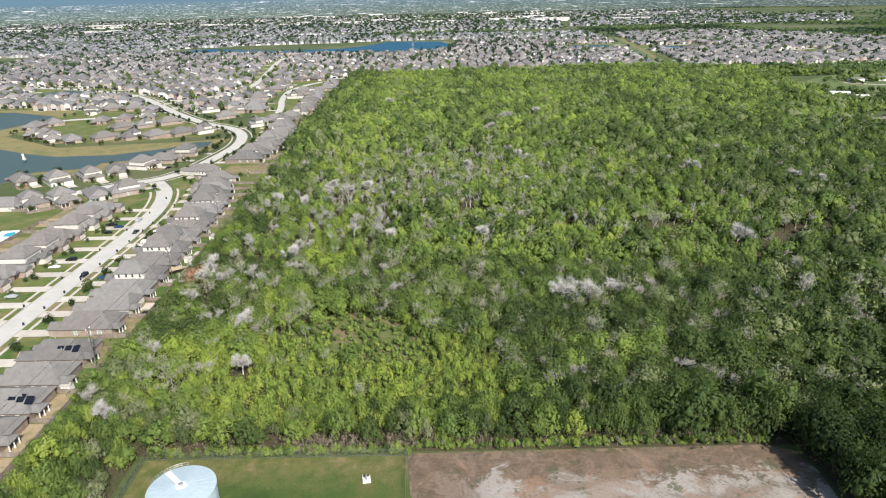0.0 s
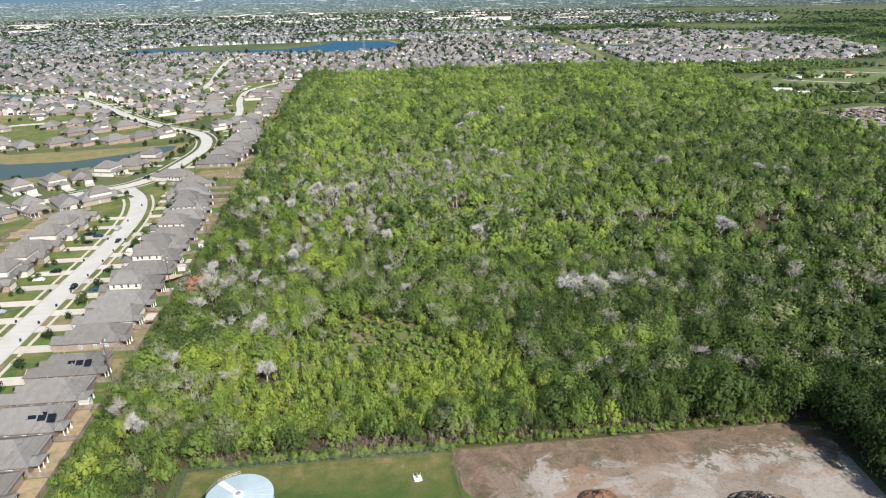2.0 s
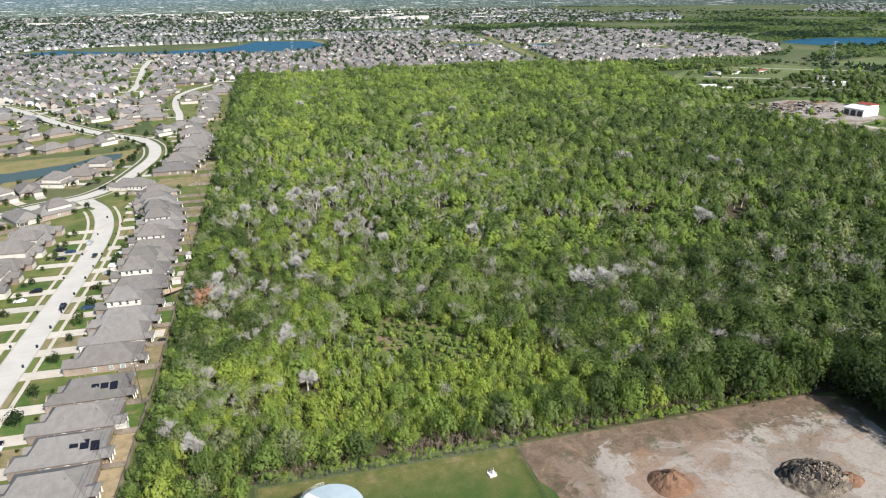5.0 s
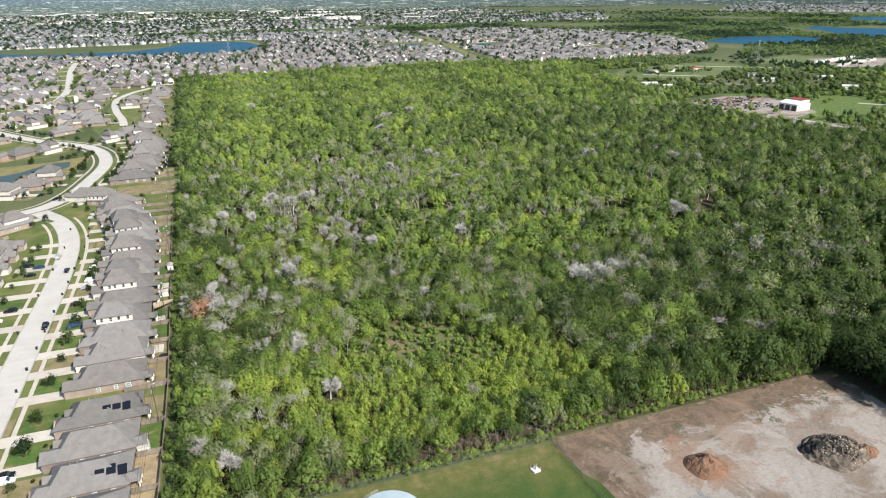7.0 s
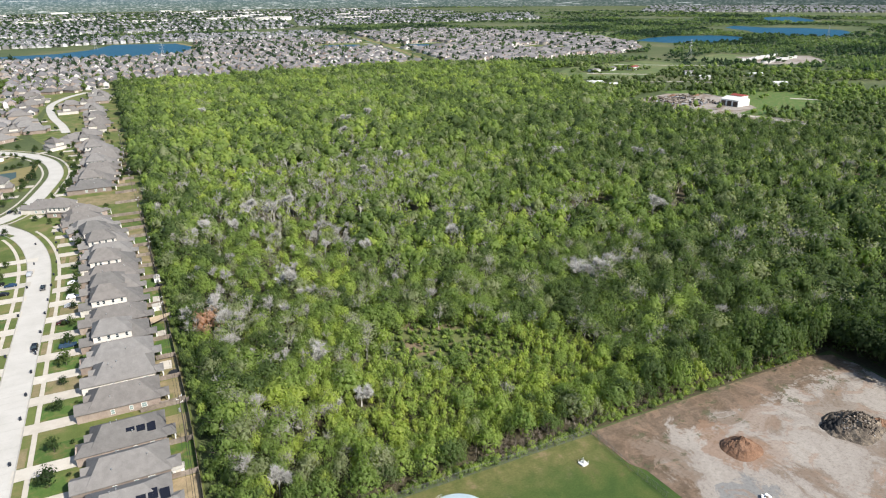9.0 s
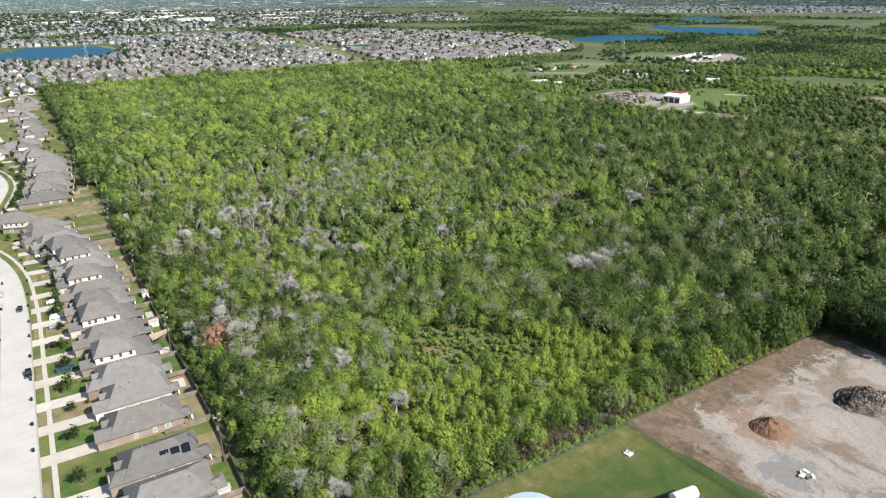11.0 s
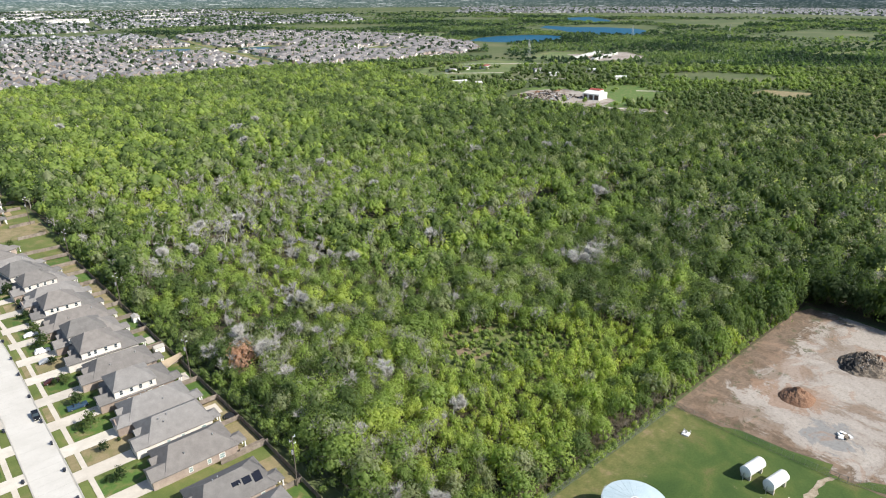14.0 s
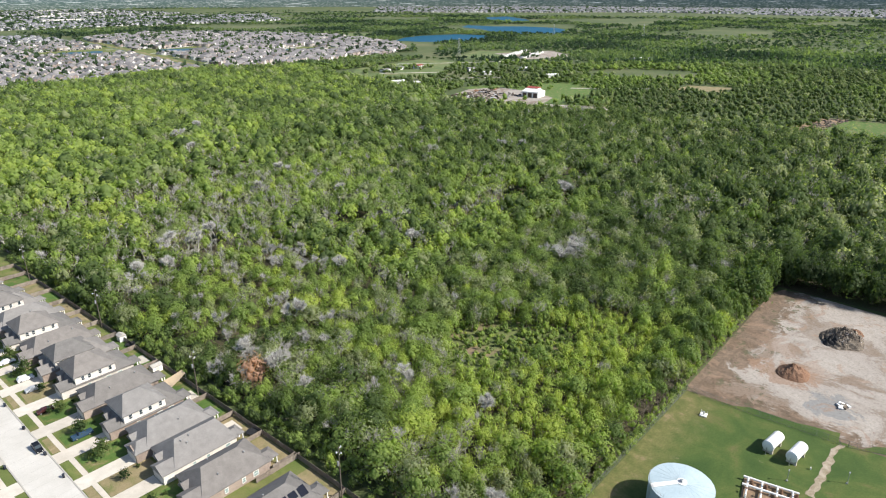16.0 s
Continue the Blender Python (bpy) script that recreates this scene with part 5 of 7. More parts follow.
def plain_house(W, L, h, r, gable):
    """Walls, roof, dark openings and drive of a distant house as arrays; its front looks along -x."""
    w, l = W / 2, L / 2
    v = [(-l, -w, 0), (l, -w, 0), (l, w, 0), (-l, w, 0), (-l, -w, h), (l, -w, h), (l, w, h), (-l, w, h)]
    t = [(0, 1, 5), (0, 5, 4), (1, 2, 6), (1, 6, 5), (2, 3, 7), (2, 7, 6), (3, 0, 4), (3, 4, 7)]
    o = 0.5
    rv = [(-l - o, -w - o, h), (l + o, -w - o, h), (l + o, w + o, h), (-l - o, w + o, h), (-l + w * 0.9, 0, h + r), (l - w * 0.9, 0, h + r)]
    rt = [(0, 1, 5), (0, 5, 4), (2, 3, 4), (2, 4, 5), (1, 2, 5), (3, 0, 4)]
    fronts = [(-l, -1, -w * 0.35, w * 0.52, 2.6), (-l, -1, w * 0.5, w * 0.36, 1.9)] if gable else [(-l, -1, w * 0.35, w * 0.55, 2.7)]
    fronts += [(l, 1, -w * 0.4, w * 0.4, 1.9)]
    for x, s, y, b, up in fronts:
        n = len(v)
        v += [(x + s * 0.8, y - b, h), (x + s * 0.8, y + b, h), (x + s * 0.8, y, h + up), (x + s * 0.8, y - b, 0), (x + s * 0.8, y + b, 0)]
        t += [(n, n + 2, n + 1), (n + 3, n, n + 1), (n + 3, n + 1, n + 4)]
        n = len(rv)
        rv += [(x + s * 1.1, y, h + up + 0.2), (x + s * 1.1, y - b - 0.5, h - 0.1), (x + s * 1.1, y + b + 0.5, h - 0.1), (x - s * w, y, h + up + 0.2), (x - s * w, y - b - 0.5, h), (x - s * w, y + b + 0.5, h)]
        rt += [(n, n + 1, n + 3), (n + 1, n + 4, n + 3), (n + 2, n, n + 3), (n + 2, n + 3, n + 5)]
    dv, dt = [], []
    # the wide quad at the back paints a patio recess's shade as dark glass
    for x, y0, y1, z0, z1 in ((-l - 0.86, -w * 0.75, w * 0.05, 0.1, 2.3), (l + 0.06, w * 0.1, w * 0.85, 0.1, 2.5), (l + 0.86, -w * 0.6, -w * 0.2, 0.9, 2.3), (-l - 0.06, w * 0.1, w * 0.4, 0.1, 2.4)):
        quad(dv, dt, [(x, y0, z0), (x, y1, z0), (x, y1, z1), (x, y0, z1)])
    for s in (-1, 1):
        for x0, x1 in ((-l * 0.5, -l * 0.25), (l * 0.2, l * 0.4)):
            quad(dv, dt, [(x0, s * (w + 0.06), h - 2.0), (x1, s * (w + 0.06), h - 2.0), (x1, s * (w + 0.06), h - 0.7), (x0, s * (w + 0.06), h - 0.7)])
    pv, pt = [], []
    quad(pv, pt, [(-l - 4.2, -w * 0.72, 0.18), (-l - 0.7, -w * 0.72, 0.18), (-l - 0.7, w * 0.06, 0.18), (-l - 4.2, w * 0.06, 0.18)])
    return [(np.array(a, float), np.array(b)) for a, b in ((v, t), (rv, rt), (dv, dt), (pv, pt))]


PLAIN = [plain_house(13.5, 18, 3.2, 4.2, True), plain_house(12.5, 16, 6.0, 4.0, True), plain_house(14, 19, 3.2, 4.6, False), plain_house(13, 17, 5.8, 4.2, True)]
WATER = [POND, FAR_POND, [(255, 1455), (380, 1455), (380, 1560), (255, 1560)], [(430, 1385), (560, 1385), (560, 1485), (430, 1485)], [(620, 1210), (740, 1210), (740, 1295), (620, 1295)], [(352, 1060), (380, 1060), (457, 1800), (430, 1800)], [(-570, 880), (-470, 880), (-470, 940), (-570, 940)]]


def estate(name, poly, gap, ang, lots, rng2, wet=True):
    """Rows of houses along parallel streets inside an outline; returns the garden trees' places too."""
    P = np.array(poly)
    c = P.mean(0)
    reach = np.abs(P - c).max() * 1.5
    u, w = np.array((math.cos(ang), math.sin(ang))), np.array((-math.sin(ang), math.cos(ang)))
    xs, ys, rot, streets = [], [], [], []
    for r in np.arange(-reach, reach, gap):
        streets.append(r)
        for side, turn in ((16.5, math.pi / 2), (-16.5, -math.pi / 2)):
            for s in np.arange(-reach, reach, lots):
                p = c + u * (s + rng2.uniform(-1, 1) + 20 * math.sin(r)) + w * (r + side + 5 * math.sin(s / 130 + r))
                xs.append(p[0]), ys.append(p[1]), rot.append(ang + turn + rng2.normal() * 0.06)
    x, y, rot = np.array(xs), np.array(ys), np.array(rot)
    ok = inside(poly, x, y)
    if wet:
        for q in WATER + [BANK]:
            ok &= ~inside(q, x, y)
        for dx, dy in ((0, 0), (12, 0), (-12, 0), (0, 12), (0, -12)):
            for q in WATER:
                ok &= ~inside(q, x + dx, y + dy)
        near = np.array([(((ROAD_POINTS - (a, b)) ** 2).sum(1).min() if len(ROAD_POINTS) else 1e9) for a, b in zip(x, y)])
        ok &= near > 15 ** 2
        if len(HOUSE_SITES):
            S = np.array(HOUSE_SITES)
            near = np.array([((S - (a, b)) ** 2).sum(1).min() for a, b in zip(x, y)])
            ok &= near > 17 ** 2
    return x[ok], y[ok], rot[ok], c, u, w, streets, reach


rng2 = np.random.default_rng(11)
FAR_TREES = []
PIECES = [[[], [], 0] for _ in range(6)]
ESTATES = [
    ([(-900, 780), (-470, 760), (-420, 760), (-215, 690), (-205, 985), (-140, 1000), (-150, 1560), (-900, 1540)], 62, 0.03, 15.5, True),
    ([(-150, 1045), (352, 1062), (393, 1420), (438, 1800), (30, 1810), (40, 1640), (-20, 1460), (-160, 1450)], 60, -0.02, 15.5, True),
    ([(386, 1075), (445, 1048), (530, 1030), (640, 1038), (760, 1070), (830, 1098), (899, 1196), (960, 1400), (971, 1497), (900, 1760), (800, 1900), (683, 2010), (480, 1880), (440, 1690)], 58, 0.3, 15.5, True),
    ([(-700, 640), (-545, 640), (-545, 780), (-900, 780), (-900, 640)], 60, 0.0, 16, True),
    ([(-420, 40), (-232, 40), (-232, 300), (-300, 360), (-420, 320)], 60, math.pi / 2, 16, True),
    ([(-1500, 1560), (-700, 1560), (-650, 1760), (-140, 1860), (420, 1830), (420, 2050), (-300, 2120), (-1500, 2150)], 66, 0.06, 16.5, False),
    ([(-2400, 2200), (-200, 2250), (400, 2300), (500, 3000), (-2500, 3100)], 92, -0.04, 22, False),
    ([(-2600, 3150), (500, 3050), (1500, 3300), (1500, 4300), (-2600, 4400)], 125, 0.05, 36, False),
    ([(450, 2450), (1400, 2350), (1700, 2900), (600, 3200)], 85, 0.1, 20, False),
    ([(2300, 2800), (2900, 2150), (3350, 1700), (3450, 700), (4500, 900), (3900, 2500), (3000, 3500)], 66, -0.7, 30, False),
    ([(3300, 650), (3500, -300), (4500, -600), (4600, 300), (4500, 880)], 66, -1.0, 30, False),
]
for poly, gap, ang, lots, wet in ESTATES:
    x, y, rot, c, u, w, streets, reach = estate("estate", poly, gap, ang, lots, rng2, wet)
    sheet("estate_ground", poly, 0.055, M_GRASS if wet else M_FIELD, "gardens and verges of a housing estate")
    if wet:
        bm = bmesh.new()
        for r in streets:
            for s in np.arange(-reach, reach, 16):
                mid = [c + u * (s + k * 16) + w * (r + 5 * math.sin((s + k * 16) / 130 + r)) for k in (0, 1)]
                if inside(poly, np.array([m[0] for m in mid]), np.array([m[1] for m in mid])).all() and not any(inside(q, np.array([mid[0][0]]), np.array([mid[0][1]]))[0] for q in WATER):
                    bm.faces.new([bm.verts.new((*(mid[a] + w * b), 0.16)) for a, b in ((0, -4), (1, -4), (1, 4), (0, 4))])
        tagged(part("road_estate", bm, M_CONCRETE), "pale concrete estate streets", kind="structure")
    pick = rng2.integers(0, 4, len(x))
    for k in range(4):
        i = pick == k
        n = i.sum()
        if not n:
            continue
        pos, one = np.stack([x[i], y[i], np.zeros(n)], 1), np.ones(n) * (1.0 if wet else 1.0 if c[0] < 1800 else 1.2)
        tint = rng2.uniform(size=n)
        for sort in range(4 if wet else 2):
            store = PIECES[sort if wet else sort + 4]
            v, t, _ = planted([PLAIN[k][sort]], pos, one, tint, rng2, turn=rot[i])
            store[0].append(v), store[1].append(t + store[2])
            store[2] += len(v)
    m = len(x)
    rep = 3
    FAR_TREES.append(np.stack([np.repeat(x, rep) + rng2.uniform(-14, 14, m * rep), np.repeat(y, rep) + rng2.uniform(-16, 16, m * rep)], 1)[rng2.uniform(size=m * rep) < (0.45 if wet else 0.4 if c[0] < 1800 else 0.28)])
for (V, T, _), name, mat, label, cat in zip(PIECES, ("estate_house_walls", "estate_house_roofs", "estate_house_openings", "estate_drives", "town_house_walls", "town_house_roofs"), (M_FAR_WALL, M_FAR_ROOF, M_GLASS, M_WALK, M_HAZED_WALL, M_HAZED_ROOF),
                                            ("brick and pale walls of many distant houses", "grey-brown shingle roofs of many distant houses", "dark windows, doors and painted patio shade of many distant houses", "pale concrete drives of many distant houses", "walls of a distant town, greyed in colour for haze", "roofs of a distant town, haze grey-blue in their colour"),
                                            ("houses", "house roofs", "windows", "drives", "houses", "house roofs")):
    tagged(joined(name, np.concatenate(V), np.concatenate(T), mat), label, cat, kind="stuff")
# distant woods and hedges
TUFT = [crown(rng, 1, 6, 0.46, low=0.3, spread=0.4) for _ in range(6)]
LAKES = [NEAR_LAKE, FAR_LAKE, THIRD_LAKE]
LIGHT = [([(430, 640), (560, 730), (760, 880), (820, 780), (650, 560), (480, 640)], 17), ([(950, 620), (1250, 720), (1500, 520), (1300, 400)], 22), ([(860, 1500), (1000, 1680), (1150, 1560), (1000, 1420)], 30)]
OPEN = [[(470, 860), (520, 905), (700, 930), (720, 850), (520, 725), (440, 790)], [(735, 900), (900, 960), (960, 860), (800, 800)], [(365, 485), (362, 600), (420, 620), (470, 640), (600, 560), (560, 490), (500, 470), (440, 480)], [(632, 425), (690, 432), (710, 372), (640, 352)], [(405, 170), (415, 230), (465, 232), (550, 220), (556, 165), (468, 140)],
        [(820, 740), (820, 880), (880, 900), (1010, 850), (930, 740)], [(560, 690), (600, 740), (640, 720), (620, 670)], [(860, 1500), (1000, 1680), (1150, 1560), (1000, 1420)], [(420, 705), (430, 745), (470, 720), (455, 690)]] + LAKES
BELTS = [([(930, 1120), (1010, 1420), (1150, 1450), (1390, 1400), (1480, 1600), (1200, 1800), (1000, 1760), (990, 1500), (965, 1380), (905, 1190)], 15), ([(1300, 1190), (1400, 1140), (1395, 1400), (1290, 1380)], 14), ([(1740, 1180), (2000, 1150), (2100, 1600), (1980, 1600), (1960, 1780), (1700, 1640), (1680, 1500), (1745, 1420)], 18), ([(364, 592), (395, 645), (408, 720), (480, 722), (485, 645), (430, 628)], 6.5), ([(500, 2300), (2300, 2300), (2500, 3000), (1700, 3000), (1450, 2300), (700, 3250), (1500, 4300), (2600, 3600), (1800, 4400), (600, 3300)], 34), ([(455, 170), (430, -60), (800, -160), (1250, -100), (1350, 500), (1000, 800), (900, 700), (640, 560), (600, 640), (480, 640), (440, 600), (445, 230)], 8.2), ([(640, 560), (900, 700), (1000, 800), (1350, 500), (1600, 900), (1350, 1150), (985, 1160), (760, 950), (720, 700)], 12), ([(1250, -100), (1250, -700), (3000, -800), (3400, 400), (2200, 900), (1600, 900), (1350, 500)], 21),
         ([(430, 900), (520, 905), (700, 930), (900, 1150), (830, 1080), (640, 1022), (445, 1035)], 8), ([(900, 1700), (1200, 1450), (1500, 1600), (2200, 1700), (2600, 1400), (2300, 2300), (1300, 2300), (500, 2300), (450, 1850)], 20), ([(1340, 1180), (1480, 1400), (1700, 1120), (1980, 1100), (2600, 1300), (2800, 700), (2200, 900), (1600, 900)], 18),
         ([(420, 840), (470, 860), (700, 720), (560, 600), (470, 600), (410, 700)], 17), ([(480, 2010), (700, 2040), (940, 1780), (1000, 1700), (600, 2280), (430, 2280)], 17), ([(-2600, 3100), (600, 3100), (1700, 2900), (2200, 3300), (1200, 3450), (-2600, 3600)], 60), ([(-900, 2120), (-300, 2120), (500, 2050), (500, 2300), (-900, 2250)], 22),
         ([(2600, 1300), (2850, 700), (2950, -600), (3150, -700), (3100, 700), (2700, 1600), (1900, 2400)], 32), ([(985, 1400), (940, 1350), (1010, 1270), (1230, 1140), (1400, 1200), (1350, 1400), (1100, 1480)], 11)]
for poly, step in BELTS:
    P = np.array(poly)
    x, y = scatter(P[:, 0].min(), P[:, 0].max(), P[:, 1].min(), P[:, 1].max(), step, poly)
    ok = wave(x, y, 60 + step * 3, 2.0) > (0.1 if step < 15 else 0.25)
    for q in OPEN:
        ok &= ~inside(q, x, y)
    FAR_TREES.append(np.stack([x, y], 1)[ok])
for poly, step in LIGHT:
    P = np.array(poly)
    x, y = scatter(P[:, 0].min(), P[:, 0].max(), P[:, 1].min(), P[:, 1].max(), step, poly)
    ok = wave(x, y, 30, 5.0) > 0.42
    FAR_TREES.append(np.stack([x, y], 1)[ok])
for a, b in (((440, 790), (520, 725)), ((520, 725), (720, 850)), ((480, 600), (640, 560)), ((560, 690), (720, 540)), ((640, 560), (640, 430)), ((735, 900), (800, 800)), ((820, 740), (930, 740)), ((700, 930), (720, 850))):
    m = int(math.hypot(b[0] - a[0], b[1] - a[1]) / 5)
    f = np.linspace(0, 1, m)[:, None]
    FAR_TREES.append((np.array(a) + (np.array(b) - a) * f + rng2.normal(size=(m, 2)) * 2.5)[rng2.uniform(size=m) < 0.75])
for x, y in ((434, 724), (448, 704), (612, 740), (602, 700), (412, 862), (556, 845), (590, 833), (520, 838), (640, 610), (684, 688), (690, 690), (945, 622), (850, 800), (930, 840), (385, 560), (392, 505), (520, 560)):
    FAR_TREES.append(np.array((x, y)) + rng2.normal(size=(14, 2)) * (17, 15) + (0, 6))
town = np.concatenate([np.full(len(q), k < len(ESTATES)) for k, q in enumerate(FAR_TREES)])
FT = np.concatenate(FAR_TREES)
d = np.hypot(FT[:, 0] + 100, FT[:, 1])
size = rng2.uniform(2.2, 5.0, len(FT)) * np.clip(d / 800, 1, 3.4)
tall = rng2.uniform(4.5, 9, len(FT)) * np.clip(d / 2500, 1, 1.15)
HEDGE = [crown(rng, 5, 26, 0.17, low=0.2, spread=0.66, core=0.95) for _ in range(6)]
tint = np.clip(1.15 * wave(FT[:, 0], FT[:, 1], 55, 3.0) - 0.05 + rng2.normal(size=len(FT)) * 0.2, 0, 1)
tint[town] *= 0.45
tint[~town] = np.clip(tint[~town] + np.where(d[~town] < 1150, 0.2, -0.15), 0, 1)
low = np.where(town, rng2.uniform(0.7, 1.25, len(FT)), rng2.uniform(0.45, 1.0, len(FT)))
scrub = np.clip(0.16 + 0.5 * wave(FT[:, 0], FT[:, 1], 70, 3.0) + rng2.normal(size=len(FT)) * 0.12 - 0.08, 0.2, 0.72)
scrub -= np.where(FT[:, 1] < 480, 0.1, 0.0)
scrub = np.clip(scrub, 0.19, 1)
scrub[town] = rng2.uniform(0.19, 0.34, town.sum())
scrub[~town & (rng2.uniform(size=len(FT)) < 0.07)] = 0.08
for name, ok, kinds, mat, shade in (("outlying_trees", d < 1150, FAR_KINDS, M_WOOD_LEAF, scrub), ("distant_trees", d >= 1150, TUFT, M_HAZED_LEAF, tint)):
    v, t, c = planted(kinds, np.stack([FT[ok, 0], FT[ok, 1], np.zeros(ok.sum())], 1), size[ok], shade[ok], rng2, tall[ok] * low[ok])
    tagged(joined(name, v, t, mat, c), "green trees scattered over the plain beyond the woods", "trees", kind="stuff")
# big pale sheds on the horizon
def long_shed(x, y, a, b, h, rz):
    e = thing("warehouse", "long white flat-roofed warehouse far off", "warehouse", pose(x, y, 0, 0, 0, rz), "warehouses on the horizon")
    bm = bmesh.new()
    box(bm, -a / 2, a / 2, -b / 2, b / 2, 0, h)
    part("wall", bm, M_WHITE, e)
    bm = bmesh.new()
    box(bm, -a / 2 - 0.6, a / 2 + 0.6, -b / 2 - 0.6, b / 2 + 0.6, h + 0.004, h + 1.2)
    part("roof", bm, M_SIDING, e)


for k in range(46):
    a = rng2.uniform(-0.66, 0.34)
    r = rng2.uniform(3000, 4650)
    long_shed(-60 + r * math.sin(a), r * math.cos(a), rng2.uniform(50, 150), rng2.uniform(40, 90), rng2.uniform(6, 9), rng2.uniform(-15, 15))
# ---- fences ----
def board_panel(bm, n=16):
    """Upright boards, lapped: one sheet with a step at each board."""
    rows = []
    for k in range(n):
        y, top = (0.012 if k % 2 else -0.012), 1.8 + 0.025 * math.sin(k * 2.3)
        for x in (-1.2 + k * 2.4 / n, -1.2 + (k + 1) * 2.4 / n):
            rows.append([bm.verts.new((x, y + s, z)) for s, z in ((-0.02, 0.05), (-0.02, top), (0.02, top), (0.02, 0.05))])
    for a, b in zip(rows, rows[1:]):
        for i in range(3):
            bm.faces.new((a[i], a[i + 1], b[i + 1], b[i]))
    bm.faces.new(rows[0][::-1])
    bm.faces.new(rows[-1])


ME_PANEL = mesh_once("fence_panel", board_panel, M_FENCE)
ME_FPOST = mesh_once("post", lambda bm: box(bm, -0.05, 0.05, 0.014, 0.11, 0, 1.75), M_FENCE)


def wood_fence(a, b, label="weathered grey timber privacy fence between gardens"):
    a, b = Vector(a), Vector(b)
    d = b - a
    n = max(1, round(d.length / 2.4))
    e = thing("timber_fence", label, "fence", pose(a.x, a.y, 0.05, 0, 0, math.degrees(math.atan2(d.y, d.x))), "garden fences")
    w = d.length / n
    for k in range(n):
        part("fence_panel", ME_PANEL, None, e, at=Matrix.Translation(((k + 0.5) * w, 0, 0)) @ Matrix.Diagonal((w / 2.4, 1, 1, 1)))
        part("post", ME_FPOST, None, e, at=Matrix.Translation((k * w, 0, 0)))


edges = EDGES
for k, y in enumerate(edges):
    wood_fence((row_x(y) + 11.6, y), (back_x(y) - 0.1, y))
for y0, y1 in zip(edges, edges[1:]):
    wood_fence((back_x(y0), y0 + 0.15), (back_x(y1), y1 - 0.15), "weathered timber back fence along the woods")
wood_fence((-128, 207.2), (-114, 207.2), "dark timber fence beside a strip of lawn")
for k, (x, y, rz) in enumerate(YARD_HOUSES):
    m = pose(x, y, 0, 0, 0, rz)
    for a, b in (((9.5, -7.6), (19.0, -7.6)), ((19.2, -7.5), (19.2, 7.5))):
        wood_fence((m @ Vector((*a, 0))).to_2d(), (m @ Vector((*b, 0))).to_2d())
for y in (441, 464.5, 482, 498, 514):
    wood_fence((-136, y), (back_x(y), y + 1))
for i in range(12):
    y = 168 + LOT * i
    wood_fence((-213, y), (-226, y))
wood_fence((-226.3, 168), (-226.3, 345), "long timber back fence")

# ---- power line behind the gardens ----
POLES = [(-117.3, 47), (-117.0, 117), (-116.4, 186.4), (-117.8, 255.5), (-119.5, 324.5), (-122.5, 394), (-126, 465), (-129, 535), (-132, 605)]


def power_pole(x, y):
    e = thing("power_pole", "tall dark timber power pole with white insulators", "power pole", pose(x, y, 0), "power poles behind the gardens")
    bm = bmesh.new()
    rod(bm, (0, 0, 0), (0, 0, 16.2), 0.2, 8, 0.12)
    part("pole", bm, M_POLE, e)
    for z, s in ((15.6, 1), (14.6, -1), (13.6, 1)):
        bm = bmesh.new()
        rod(bm, (0, 0, z), (0.75 * s, 0, z + 0.1), 0.05, 6)
        rod(bm, (0.75 * s, 0, z), (0.75 * s, 0, z + 0.55), 0.14, 7, 0.08)
        part("insulator", bm, M_WHITE, e)
    bm = bmesh.new()
    rod(bm, (-0.4, 0, 10.6), (-0.4, 0, 11.8), 0.28, 9)
    box(bm, -0.4, 0, -0.06, 0.06, 11.1, 11.3)
    part("transformer", bm, M_STEEL, e)
    return e


for x, y in POLES:
    power_pole(x, y)
for (xa, ya), (xb, yb) in zip(POLES, POLES[1:]):
    for z, s in ((16.1, 0.75), (15.1, -0.75), (14.1, 0.75), (9.5, 0)):
        bm = bmesh.new()
        pts = [Vector((xa + (xb - xa) * t + s, ya + (yb - ya) * t, z - 5.5 * t * (1 - t) * 0.45)) for t in np.linspace(0, 1, 9)]
        tube(bm, pts, 0.03 if z > 10 else 0.045)
        w = part("power_cable", bm, M_BLACK)
        tagged(w, "thin sagging power cable between two poles", "cable", "power cables")

